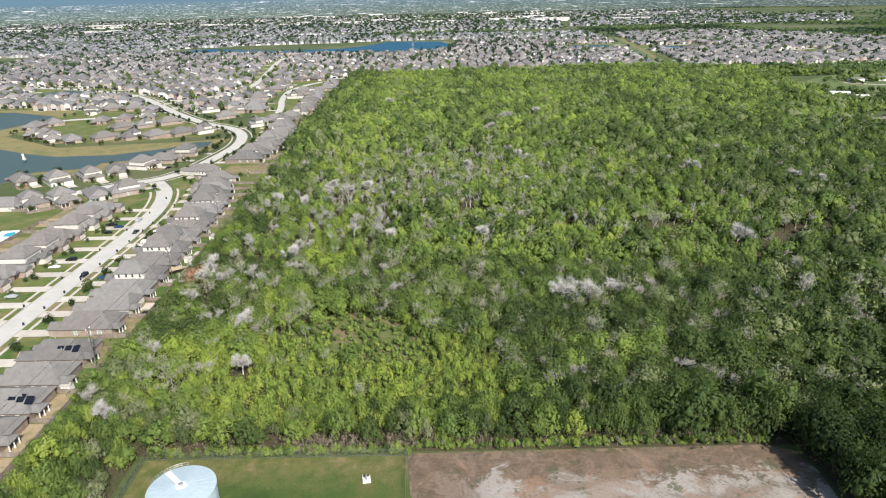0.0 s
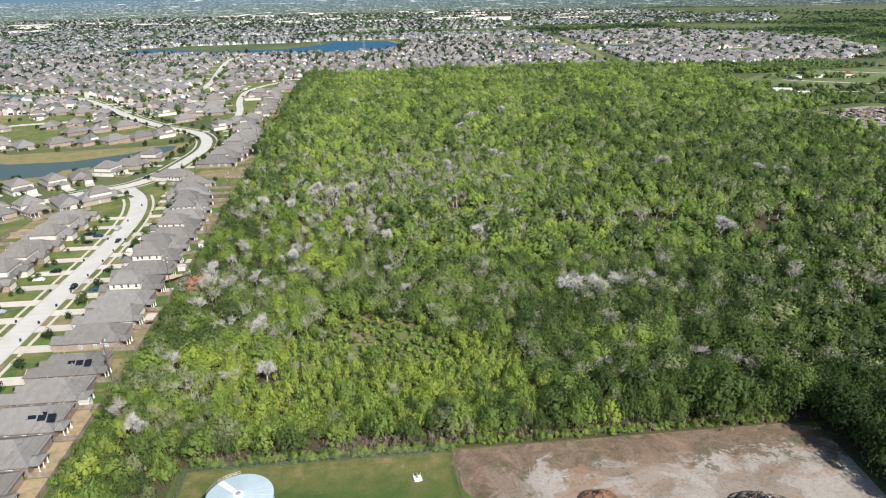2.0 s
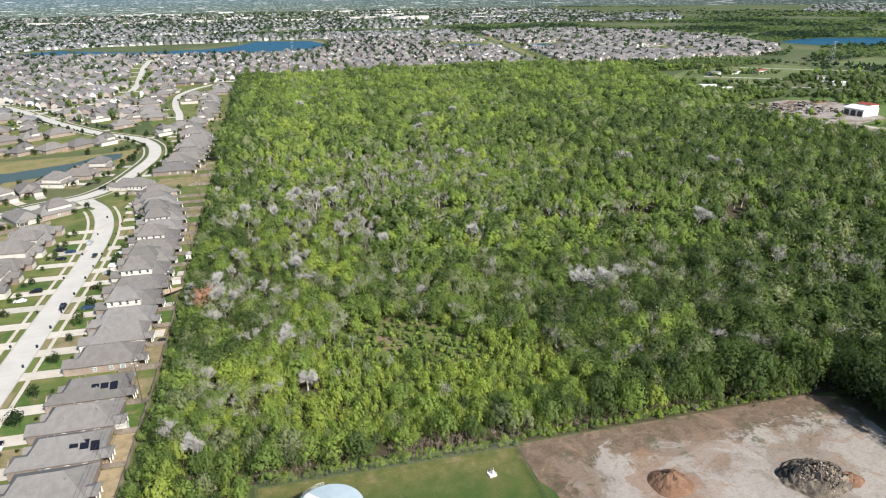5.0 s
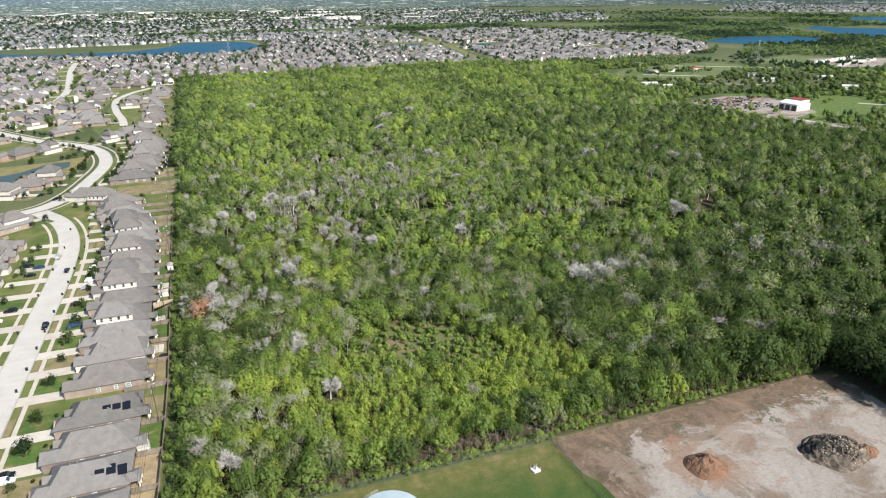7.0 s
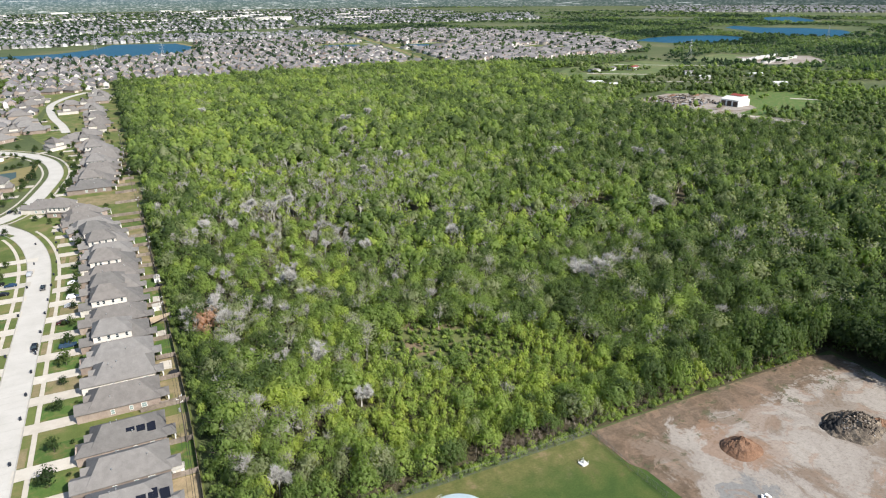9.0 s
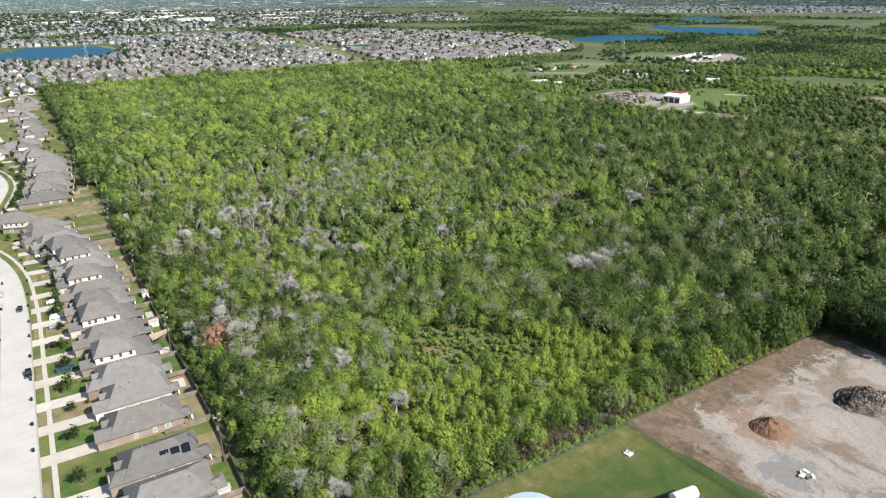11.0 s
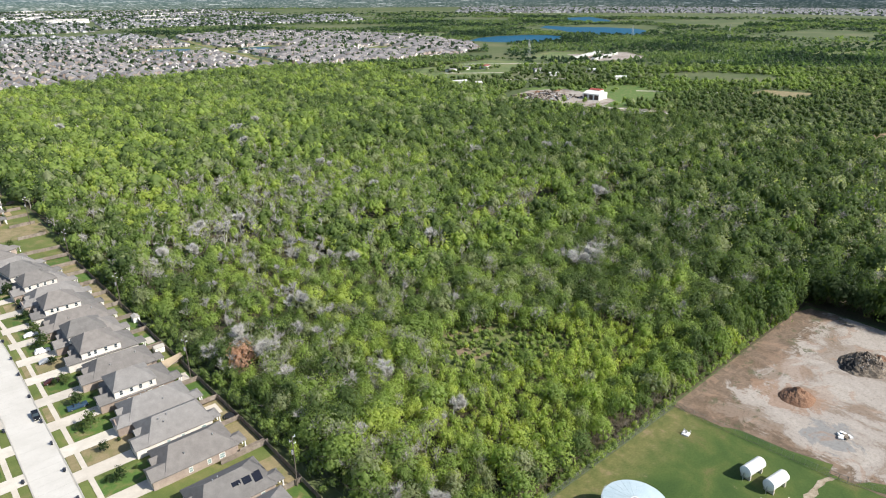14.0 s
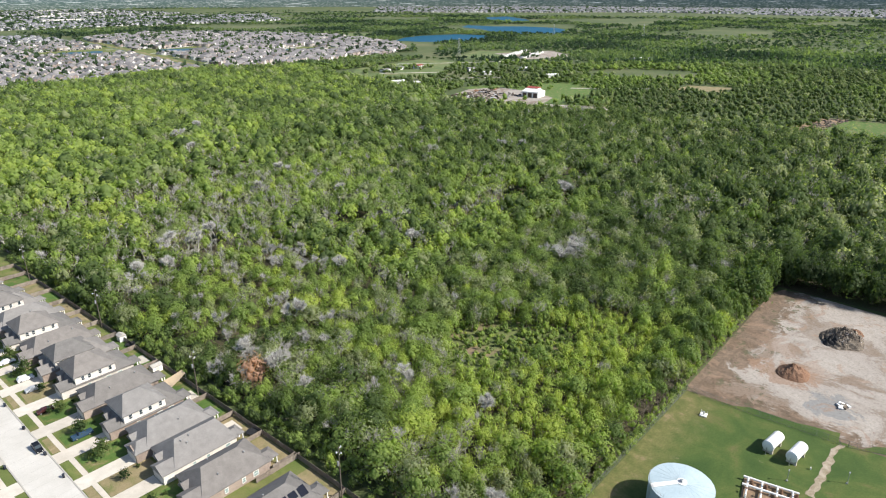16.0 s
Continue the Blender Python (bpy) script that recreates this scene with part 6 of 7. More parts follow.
# ---- cars ----
def car_kinds():
    """A saloon, a van and a pickup, as meshes of their parts."""
    def shell(length, width, prof):
        bm = bmesh.new()
        rows = []
        for s, y, top in ((-1, -width / 2, 0), (-0.8, -width / 2 + 0.12, 1), (0.8, width / 2 - 0.12, 1), (1, width / 2, 0)):
            rows.append([bm.verts.new((x * length, y, z if top else min(z, 0.78))) for x, z in prof])
        for a, b in zip(rows, rows[1:]):
            for i in range(len(prof) - 1):
                bm.faces.new((a[i], a[i + 1], b[i + 1], b[i]))
        for r in (rows[0], rows[-1]):
            low = [bm.verts.new((v.co.x, v.co.y, 0.28)) for v in r]
            for i in range(len(r) - 1):
                bm.faces.new((r[i], r[i + 1], low[i + 1], low[i]))
        return bm
    saloon = [(-0.5, 0.3), (-0.5, 0.75), (-0.47, 0.85), (-0.28, 0.95), (-0.12, 1.42), (0.16, 1.45), (0.36, 1.0), (0.48, 0.92), (0.5, 0.6), (0.5, 0.3)]
    suv = [(-0.5, 0.35), (-0.5, 0.85), (-0.45, 0.98), (-0.24, 1.05), (-0.1, 1.68), (0.36, 1.7), (0.47, 1.1), (0.5, 0.9), (0.5, 0.35)]
    pick = [(-0.5, 0.4), (-0.5, 0.95), (-0.46, 1.08), (-0.22, 1.12), (-0.1, 1.8), (0.14, 1.82), (0.18, 1.15), (0.49, 1.15), (0.5, 0.9), (0.5, 0.4)]
    return {"saloon": (4.8, 1.85, saloon, (-0.12, 0.16, 1.43)), "suv": (4.9, 1.95, suv, (-0.1, 0.36, 1.68)), "pickup": (5.8, 2.0, pick, (-0.1, 0.14, 1.8))}, shell


KINDS, car_shell = car_kinds()
ME_TYRE = mesh_once("tyre", lambda bm: rod(bm, (0, -0.11, 0.34), (0, 0.11, 0.34), 0.34, 12), M_BLACK)
ME_RIM = mesh_once("rim", lambda bm: rod(bm, (0, -0.125, 0.34), (0, 0.125, 0.34), 0.2, 8), M_STEEL)
ME_LAMP = mesh_once("headlight", lambda bm: box(bm, -0.05, 0.04, -0.2, 0.2, -0.07, 0.07), M_WHITE)
PAINTS = {"black": (0.012, 0.013, 0.016), "white": (0.72, 0.73, 0.74), "navy": (0.02, 0.045, 0.09), "silver": (0.36, 0.38, 0.40), "maroon": (0.06, 0.02, 0.02), "blue": (0.03, 0.06, 0.1)}
PAINT = {k: plain("car_paint_" + k, c, 0.25) for k, c in PAINTS.items()}
CAR_MESH = {}


def car(x, y, rz, kind, paint):
    L, W, prof, (c0, c1, ch) = KINDS[kind]
    e = thing("car", f"{paint} parked {kind} car on pale concrete", "car", pose(x, y, 0.16, 0, 0, rz), "parked cars")
    if (kind, paint) not in CAR_MESH:
        CAR_MESH[kind, paint] = mesh_of("body", car_shell(L, W, prof), PAINT[paint])
    if kind not in CAR_MESH:
        bm = bmesh.new()
        a, b = c0 * L, c1 * L
        for s in (-1, 1):
            box(bm, a - 0.2, b + 0.25, s * (W / 2 - 0.14) - 0.03, s * (W / 2 - 0.14) + 0.03, 1.0, ch - 0.12)
        fr = mesh_of("side_window", bm, M_GLASS)
        bm = bmesh.new()
        v = [bm.verts.new(p) for p in ((a - 0.72, -W / 2 + 0.22, 0.99), (a - 0.72, W / 2 - 0.22, 0.99), (a - 0.05, W / 2 - 0.3, ch + 0.0), (a - 0.05, -W / 2 + 0.3, ch + 0.0))]
        bm.faces.new(v)
        bm.normal_update()
        bmesh.ops.solidify(bm, geom=bm.faces[:], thickness=0.03)
        CAR_MESH[kind] = (fr, mesh_of("windscreen", bm, M_GLASS))
    part("body", CAR_MESH[kind, paint], None, e)
    part("side_window", CAR_MESH[kind][0], None, e)
    part("windscreen", CAR_MESH[kind][1], None, e)
    for s in (-1, 1):
        for f in (-0.31, 0.31):
            t = part("wheel", ME_TYRE, None, e, at=Matrix.Translation((f * L, s * (W / 2 - 0.1), 0)))
            part("rim", ME_RIM, None, t)
        part("headlight", ME_LAMP, None, e, at=Matrix.Translation((-L / 2, s * (W / 2 - 0.35), 0.72)))


for x, y, rz, kind, paint in ((-161.6, 265, 90, "suv", "black"), (-163.9, 322.5, 90, "saloon", "black"), (-171.0, 342, -92, "suv", "silver"),
                              (-150.8, 261.8, 180, "pickup", "blue"), (-153.6, 282.6, 180, "saloon", "maroon"), (-152, 298, 180, "saloon", "silver"), (-151.6, 306.5, 178, "suv", "white"), (-149.4, 352.5, 182, "saloon", "black"), (-152.2, 322.8, 180, "saloon", "white"),
                              (-155, 384, 190, "saloon", "white"), (-178.8, 321.9, 0, "saloon", "black"), (-177.6, 284.3, 0, "suv", "black"), (-181.3, 244, 2, "saloon", "silver"), (-182.6, 334.5, 0, "pickup", "black"), (-177.0, 331, 0, "saloon", "navy"),
                              (-180.9, 275.6, 0, "saloon", "white"), (-202.3, 462.8, 60, "saloon", "black"), (-220.3, 470, 40, "suv", "black"), (-153.6, 174.8, 180, "saloon", "black"), (-153, 172.2, 180, "suv", "white"), (-152.8, 159.8, 180, "pickup", "navy"),
                              (-191.5, 450, 65, "saloon", "black"), (-228, 398, 130, "saloon", "black"), (-245, 410, 120, "saloon", "navy"), (-262, 398, 120, "suv", "black")):
    car(x, y, rz, kind, paint)

# ---- wheelie bins and letterboxes along the kerb ----
ME_BIN = mesh_once("bin_body", lambda bm: box(bm, -0.3, 0.3, -0.28, 0.28, 0.05, 0.95), plain("bin_plastic", (0.02, 0.025, 0.035), 0.5))
ME_LID = mesh_once("lid", lambda bm: box(bm, -0.36, 0.34, -0.32, 0.32, 0.955, 1.06), plain("bin_lid", (0.03, 0.035, 0.05), 0.5))
ME_BWHEEL = mesh_once("wheel", lambda bm: rod(bm, (0.28, -0.3, 0.12), (0.28, 0.3, 0.12), 0.12, 8), M_BLACK)
for i, (yc, *_r) in enumerate(EAST):
    if yc > 400:
        continue
    for dx, dy, side in ((-161.0 - front_shift(yc) * 0.62, 1.0, 1), (-170.4 - front_shift(yc) * 0.62, 3.0, -1)):
        if side < 0 and i % 2:
            continue
        e = thing("wheelie_bin", "dark plastic wheelie bin standing at the kerb", "wheelie bin", pose(dx, yc + dy + (i * 37 % 5) * 0.6, 0.11, 0, 0, i * 29 % 360), "bins along the street")
        part("bin_body", ME_BIN, None, e)
        part("lid", ME_LID, None, e)
        part("wheel", ME_BWHEEL, None, e)

# ---- street and garden trees ----
OAK = tree_kinds(5, M_OAK_LEAF, 8, 260, 0.10, 0.22, 0.55)
sites = []
for i, (yc, *_r) in enumerate(EAST):
    if yc < 405:
        sites += [(-150.5 - front_shift(yc) * 0.8, yc + 3.2, 1.8 + (i * 7 % 4) * 0.5, 3.4 + (i * 7 % 4) * 0.75)]
        if i % 2:
            sites += [(-153.2, yc + 4.4, 1.3, 2.6)]
        sites += [(-146.0 - front_shift(yc), yc + 5.5, 0.9, 1.3)]
for i in range(14):
    yc = 154.5 + LOT * i
    sites += [(-181.5, yc - 3.5, 2.1, 4.0), (-184.5, yc - 5, 1.5, 2.6)] if i % 4 != 2 else [(-183, yc - 2, 1.4, 2.4)]
for k in range(96):
    t = 0.12 + 0.84 * k / 96
    p = ROAD_B[int(t * len(ROAD_B))]
    o = offset_line(ROAD_B, 12 if k % 2 else -12)[int(t * len(ROAD_B))]
    sites += [(o.x + rnd.uniform(-2, 2), o.y + rnd.uniform(-2, 2), rnd.uniform(1.8, 3.4), rnd.uniform(3.4, 5.8))]
for k in range(64):
    q = BANK[k % len(BANK)]
    q2 = BANK[(k + 1) % len(BANK)]
    t = rnd.random()
    sites += [(q[0] + (q2[0] - q[0]) * t, q[1] + (q2[1] - q[1]) * t, rnd.uniform(1.6, 3.2), rnd.uniform(3, 5.5))]
for k, (x, y) in enumerate(HOUSE_SITES[36:150]):
    sites += [(x + rnd.choice((-12, 12)) + rnd.uniform(-3, 3), y + rnd.uniform(-9, 9), rnd.uniform(1.5, 2.8), rnd.uniform(3, 5))]
sites += YARD_TREES
sites.sort(key=lambda q: math.hypot(q[0] + 110, q[1] - 40))
far = np.array(sites[290:])
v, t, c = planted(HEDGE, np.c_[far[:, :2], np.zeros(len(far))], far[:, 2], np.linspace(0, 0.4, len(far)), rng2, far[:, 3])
tagged(joined("distant_garden_trees", v, t, M_HAZED_LEAF, c), "small dark green trees between distant houses", "trees", kind="stuff")
for x, y, r, h in sites[:290]:
    plant("garden_tree", OAK[rnd.randrange(5)], x, y, r, h, "small round dark green oak on a lawn" if r > 1.35 else "clipped dark green shrub beside a house", "tree" if r > 1.35 else "shrub", "garden trees")

# ---- solar panels ----
ME_SOLAR = mesh_once("panel", lambda bm: [box(bm, -1.0 + 1.003 * i, 1.003 * i, -1.1 + 1.103 * j, 1.103 * j, 0, 0.05) for i in (0, 1) for j in (0, 1)], M_SOLAR)
W2, SL = 6.55, 0.62
for x, y in ((-130.3, -2.2), (-127.6, -2.8), (-124.9, -3.4)):
    for yc in (194.5, 164.5):
        e = thing("solar_array", "black solar panels on a grey shingle roof", "solar panel", pose(x + (2 if yc < 190 else 0), yc + y, 3.0 + 0.1 + W2 * SL * (1 - abs(y) / (W2 + 0.45)) + 0.1, math.degrees(math.atan(SL * W2 / (W2 + 0.45)))), "roof solar panels")
        e.scale = (1.12, 1.25, 1)
        part("panel", ME_SOLAR, None, e)

# ---- the water plant ----
def ground_tank():
    e = thing("water_tank", "large pale blue steel water tank with shallow cone roof", "water tank", pose(-62.2, 120.7, 0.09))
    R, H, N = 7.8, 7.2, 64
    bm = bmesh.new()
    rod(bm, (0, 0, 0), (0, 0, H), R, N)
    part("shell", bm, M_TANK, e)
    bm = bmesh.new()
    ring = [bm.verts.new(((R + 0.12) * math.cos(k * math.tau / N), (R + 0.12) * math.sin(k * math.tau / N), H + 0.02)) for k in range(N)]
    low = [bm.verts.new((v.co.x, v.co.y, H - 0.12)) for v in ring]
    top = bm.verts.new((0, 0, H + 0.85))
    for k in range(N):
        bm.faces.new((ring[k], ring[(k + 1) % N], top))
        bm.faces.new((low[k], low[(k + 1) % N], ring[(k + 1) % N], ring[k]))
    part("cone_roof", bm, M_TANK, e, "pale blue weathered cone roof")
    for k in range(24):
        a = k * math.tau / 24
        bm = bmesh.new()
        rod(bm, (0.9 * math.cos(a), 0.9 * math.sin(a), H + 0.77), (R * math.cos(a), R * math.sin(a), H + 0.04), 0.025, 4)
        part("roof_seam", bm, M_TANK, e)
    a0 = math.radians(135)
    d = Vector((math.cos(a0), math.sin(a0), 0))
    n = Vector((-d.y, d.x, 0))
    bm = bmesh.new()
    up = Vector((0, 0, 1))
    v = [bm.verts.new(p) for p in (d * 0.7 + n * 0.6 + up * (H + 0.93), d * 0.7 - n * 0.6 + up * (H + 0.93), d * (R - 0.1) - n * 0.75 + up * (H + 0.2), d * (R - 0.1) + n * 0.75 + up * (H + 0.2))]
    bm.faces.new(v)
    bm.normal_update()
    bmesh.ops.solidify(bm, geom=bm.faces[:], thickness=0.05)
    part("walkway", bm, M_WHITE, e, "white painted non-slip walkway")
    bm = bmesh.new()
    rod(bm, (0, 0, H + 0.6), (0, 0, H + 0.9), 1.25, 20)
    part("centre_plate", bm, M_WHITE, e)
    bm = bmesh.new()
    rod(bm, (0, 0, H + 0.9), (0, 0, H + 1.3), 0.35, 12)
    rod(bm, (0, 0, H + 1.3), (0, 0, H + 1.5), 0.6, 12, 0.2)
    part("vent", bm, M_STEEL, e)
    for k in range(13):
        a = a0 - 0.65 + k * 0.105
        p = Vector((math.cos(a), math.sin(a), 0)) * (R - 0.05)
        bm = bmesh.new()
        rod(bm, p + up * H, p + up * (H + 1.1), 0.035, 5)
        part("rail_post", bm, M_STEEL, e)
    for z in (0.55, 1.1):
        bm = bmesh.new()
        pts = [Vector((math.cos(a0 - 0.65 + k * 0.105), math.sin(a0 - 0.65 + k * 0.105), 0)) * (R - 0.05) + up * (H + z) for k in range(13)]
        for p, q in zip(pts, pts[1:]):
            rod(bm, p, q, 0.03, 5)
        part("guard_rail", bm, M_STEEL, e)
    bm = bmesh.new()
    for s in (-0.25, 0.25):
        rod(bm, d * (R + 0.2) + n * s, d * (R + 0.2) + n * s + up * (H + 1.1), 0.04, 5)
    for k in range(26):
        rod(bm, d * (R + 0.2) - n * 0.25 + up * (0.3 + k * 0.3), d * (R + 0.2) + n * 0.25 + up * (0.3 + k * 0.3), 0.02, 4)
    part("ladder", bm, M_STEEL, e)


ground_tank()


def pressure_tank(x, y, rz):
    e = thing("pressure_tank", "white horizontal steel pressure tank on saddle legs", "pressure tank", pose(x, y, 0.09, 0, 0, rz), "pressure tanks on the plant lawn")
    R, L, z = 1.6, 6.8, 2.5
    bm = bmesh.new()
    prev = None
    for f, r in ((-1.12, 0.05), (-1.11, 0.5), (-1.07, 1.1), (-1.0, R), (1.0, R), (1.07, 1.1), (1.11, 0.5), (1.12, 0.05)):
        row = [bm.verts.new((f * L / 2, r * math.cos(k * math.tau / 28), z + r * math.sin(k * math.tau / 28))) for k in range(28)]
        if prev:
            for k in range(28):
                bm.faces.new((prev[k], prev[(k + 1) % 28], row[(k + 1) % 28], row[k]))
        else:
            bm.faces.new(row)
        prev = row
    bm.faces.new(prev)
    part("vessel", bm, M_WHITE, e)
    for xx in (-2.6, 2.6):
        bm = bmesh.new()
        box(bm, xx - 0.25, xx + 0.25, -1.35, 1.35, 0, 1.5)
        part("saddle", bm, M_WALK, e, "concrete saddle leg")
    bm = bmesh.new()
    rod(bm, (-L / 2 - 0.6, 0, 0), (-L / 2 - 0.6, 0, 2.2), 0.12, 8)
    rod(bm, (-L / 2 - 0.6, 0, 2.2), (-L / 2 + 0.2, 0, 2.2), 0.12, 8)
    part("sight_pipe", bm, M_STEEL, e)


pressure_tank(-22.5, 110.0, -8)
pressure_tank(-23.0, 103.7, -8)


def pump_skid():
    e = thing("pump_skid", "white pipework and rusty pumps on a concrete slab", "pump station", pose(-43.0, 104.6, 0.09, 0, 0, -78))
    bm = bmesh.new()
    box(bm, -6.4, 6.4, -4.2, 4.2, 0, 0.18)
    part("slab", bm, M_TRACK, e, "stained concrete slab")
    for y in (3.6, 0.4):
        bm = bmesh.new()
        rod(bm, (-6.6, y, 1.0), (6.6, y, 1.0), 0.33, 10)
        for x in (-5, 0, 5):
            box(bm, x - 0.15, x + 0.15, y - 0.25, y + 0.25, 0.18, 0.8)
        part("header_pipe", bm, M_WHITE, e)
    for x in (-5.4, -2.0, 1.6, 5.2):
        bm = bmesh.new()
        rod(bm, (x, -3.6, 0.95), (x, 3.6, 0.95), 0.24, 8)
        rod(bm, (x, -3.6, 0.2), (x, -3.6, 1.0), 0.24, 8)
        part("branch_pipe", bm, M_WHITE, e)
        bm = bmesh.new()
        rod(bm, (x + 0.9, 1.9, 0.18), (x + 0.9, 1.9, 1.5), 0.42, 10)
        rod(bm, (x + 0.9, 1.9, 1.5), (x + 0.9, 1.9, 1.9), 0.3, 10)
        box(bm, x + 0.4, x + 1.5, 1.5, 2.3, 0.18, 0.5)
        part("pump", bm, M_CLAY, e, "rust-brown pump motor")
        bm = bmesh.new()
        rod(bm, (x, -1.6, 1.2), (x, -1.6, 1.7), 0.08, 6)
        rod(bm, (x, -1.6, 1.7), (x, -1.6, 1.76), 0.34, 10)
        part("valve_wheel", bm, M_CLAY, e)


pump_skid()
for x, y in ((-33.8, 102.9), (-24.3, 90.7)):
    e = thing("lamp_post", "short grey steel yard lamp on the grass", "lamp post", pose(x, y, 0.09), "yard lamps")
    bm = bmesh.new()
    rod(bm, (0, 0, 0), (0, 0, 3.6), 0.08, 8, 0.06)
    box(bm, -0.25, 0.25, -0.25, 0.25, 0, 0.3)
    part("pole", bm, M_STEEL, e)
    bm = bmesh.new()
    box(bm, -0.5, 0.15, -0.15, 0.15, 3.6, 3.76)
    part("lamp_head", bm, M_STEEL, e)
e = thing("valve_box", "small white well cover with fittings on the lawn", "well head", pose(-20.2, 130.4, 0.09, 0, 0, 10))
bm = bmesh.new()
box(bm, -1.0, 1.0, -1.0, 1.0, 0, 0.35)
part("concrete_base", bm, M_WHITE, e)
bm = bmesh.new()
rod(bm, (0, 0, 0.35), (0, 0, 1.3), 0.25, 10)
rod(bm, (0, 0, 1.3), (0.0, 0.9, 1.3), 0.14, 8)
part("well_pipe", bm, M_STEEL, e)
for sx in (-0.9, 0.9):
    for sy in (-0.9, 0.9):
        bm = bmesh.new()
        rod(bm, (sx, sy, 0.35), (sx, sy, 1.2), 0.05, 6)
        part("bollard", bm, M_WHITE, e)
e = thing("hydrant", "small white pipe standing in the grass", "standpipe", pose(-24.8, 99.4, 0.09))
bm = bmesh.new()
rod(bm, (0, 0, 0), (0, 0, 0.8), 0.14, 8)
rod(bm, (-0.3, 0, 0.6), (0.3, 0, 0.6), 0.1, 8)
part("standpipe", bm, M_WHITE, e)
line = smooth_line([(-7.6, 95.0), (-10.5, 96.2), (-14.5, 96.5), (-21.5, 96.4), (-28.5, 96.5), (-36, 96.8)], 1.2)
left = [p + Vector((rnd.uniform(-0.3, 0.3), 0.9 + rnd.uniform(-0.4, 0.5))) for p in line]
right = [p + Vector((rnd.uniform(-0.3, 0.3), -0.9 + rnd.uniform(-0.5, 0.4))) for p in line]
sheet("gravel_path", [tuple(p) for p in left] + [tuple(p) for p in right[::-1]], 0.13, surface("worn_track", [(0.3, (0.20, 0.16, 0.10)), (0.5, (0.30, 0.25, 0.18)), (0.7, (0.40, 0.35, 0.28))], 0.5, 4.0, 0.95, 0.35), "worn gravel path to the gate")


def mesh_fence(pts, label):
    """Chain-link: posts, rails and a fine diamond of wires."""
    e = thing("chain_link_fence", label, "fence", pose(0, 0, 0.09))
    for a, b in zip(pts, pts[1:]):
        a, b = Vector((*a, 0)), Vector((*b, 0))
        d = b - a
        n = max(1, round(d.length / 3.0))
        for k in range(n + 1):
            p = a + d * (k / n)
            bm = bmesh.new()
            rod(bm, p, p + Vector((0, 0, 2.1)), 0.045, 5)
            part("post", bm, M_LINK, e)
        for z in (0.05, 2.0):
            bm = bmesh.new()
            rod(bm, a + Vector((0, 0, z)), b + Vector((0, 0, z)), 0.025, 4)
            part("rail", bm, M_LINK, e)
        bm = bmesh.new()
        m = int(d.length / 0.3)
        for k in range(m):
            p, q = a + d * (k / m), a + d * min(1, (k + 6) / m)
            for lo, hi in ((0.05, 2.0), (2.0, 0.05)):
                u = Vector((0, 0, 0.012))
                f = [bm.verts.new(w) for w in (p + Vector((0, 0, lo)) - u, q + Vector((0, 0, hi)) - u, q + Vector((0, 0, hi)) + u, p + Vector((0, 0, lo)) + u)]
                bm.faces.new(f)
        part("wire_mesh", bm, M_LINK, e)


mesh_fence([(-80.3, 62), (-80.3, 139.8), (-10.6, 139.8)], "grey chain-link fence along the wood's edge")
mesh_fence([(-10.6, 139.6), (-10.1, 124), (-8.6, 108), (-7.7, 96.2)], "grey chain-link fence beside the cleared lot")
mesh_fence([(-6.9, 91.8), (-4.0, 84), (-2, 62)], "grey chain-link fence beside the cleared lot")
e = thing("chain_link_gate", "closed double chain-link gate on the gravel path", "gate", pose(-7.7, 96.0, 0.09, 0, 0, -79.2))
for x in (0.1, 2.25):
    bm = bmesh.new()
    for a, b in (((x, 0, 0.1), (x, 0, 2.0)), ((x + 2.0, 0, 0.1), (x + 2.0, 0, 2.0)), ((x, 0, 2.0), (x + 2.0, 0, 2.0)), ((x, 0, 0.1), (x + 2.0, 0, 0.1)), ((x, 0, 0.1), (x + 2, 0, 2.0))):
        rod(bm, a, b, 0.04, 5)
    part("gate_leaf", bm, M_LINK, e)

# ---- heaps on the cleared lot ----
def heap(name, x, y, rx, ry, h, mat, label, seed, rough):
    bm = bmesh.new()
    nr, na = 16, 40
    ringv = []
    noise.seed_set(seed)
    for i in range(nr + 1):
        f = i / nr
        row = []
        for k in range(na):
            a = k * math.tau / na
            c, s = math.cos(a), math.sin(a)
            edge = 1 + 0.22 * noise.noise((c * 1.4 + seed, s * 1.4, 0))
            px, py = c * rx * f * edge, s * ry * f * edge
            z = h * (1 - f) ** 0.9 * (1 + 0.25 * noise.noise((px * 0.5, py * 0.5, seed))) + rough * noise.fractal((px * 0.9, py * 0.9, seed), 0.8, 2.0, 4) * (1 - f) ** 0.4
            row.append(bm.verts.new((px, py, max(z, 0.0) if i < nr else -0.05)))
        ringv.append(row)
    for i in range(nr):
        for k in range(na):
            a, b, c, d = ringv[i][k], ringv[i][(k + 1) % na], ringv[i + 1][(k + 1) % na], ringv[i + 1][k]
            if i == 0:
                a.co = b.co = ringv[0][0].co
            bm.faces.new((a, d, c, b))
    bmesh.ops.remove_doubles(bm, verts=bm.verts, dist=0.001)
    ob = part(name, bm, mat)
    ob.matrix_world = pose(x, y, 0.1)
    return tagged(ob, label, "heap")


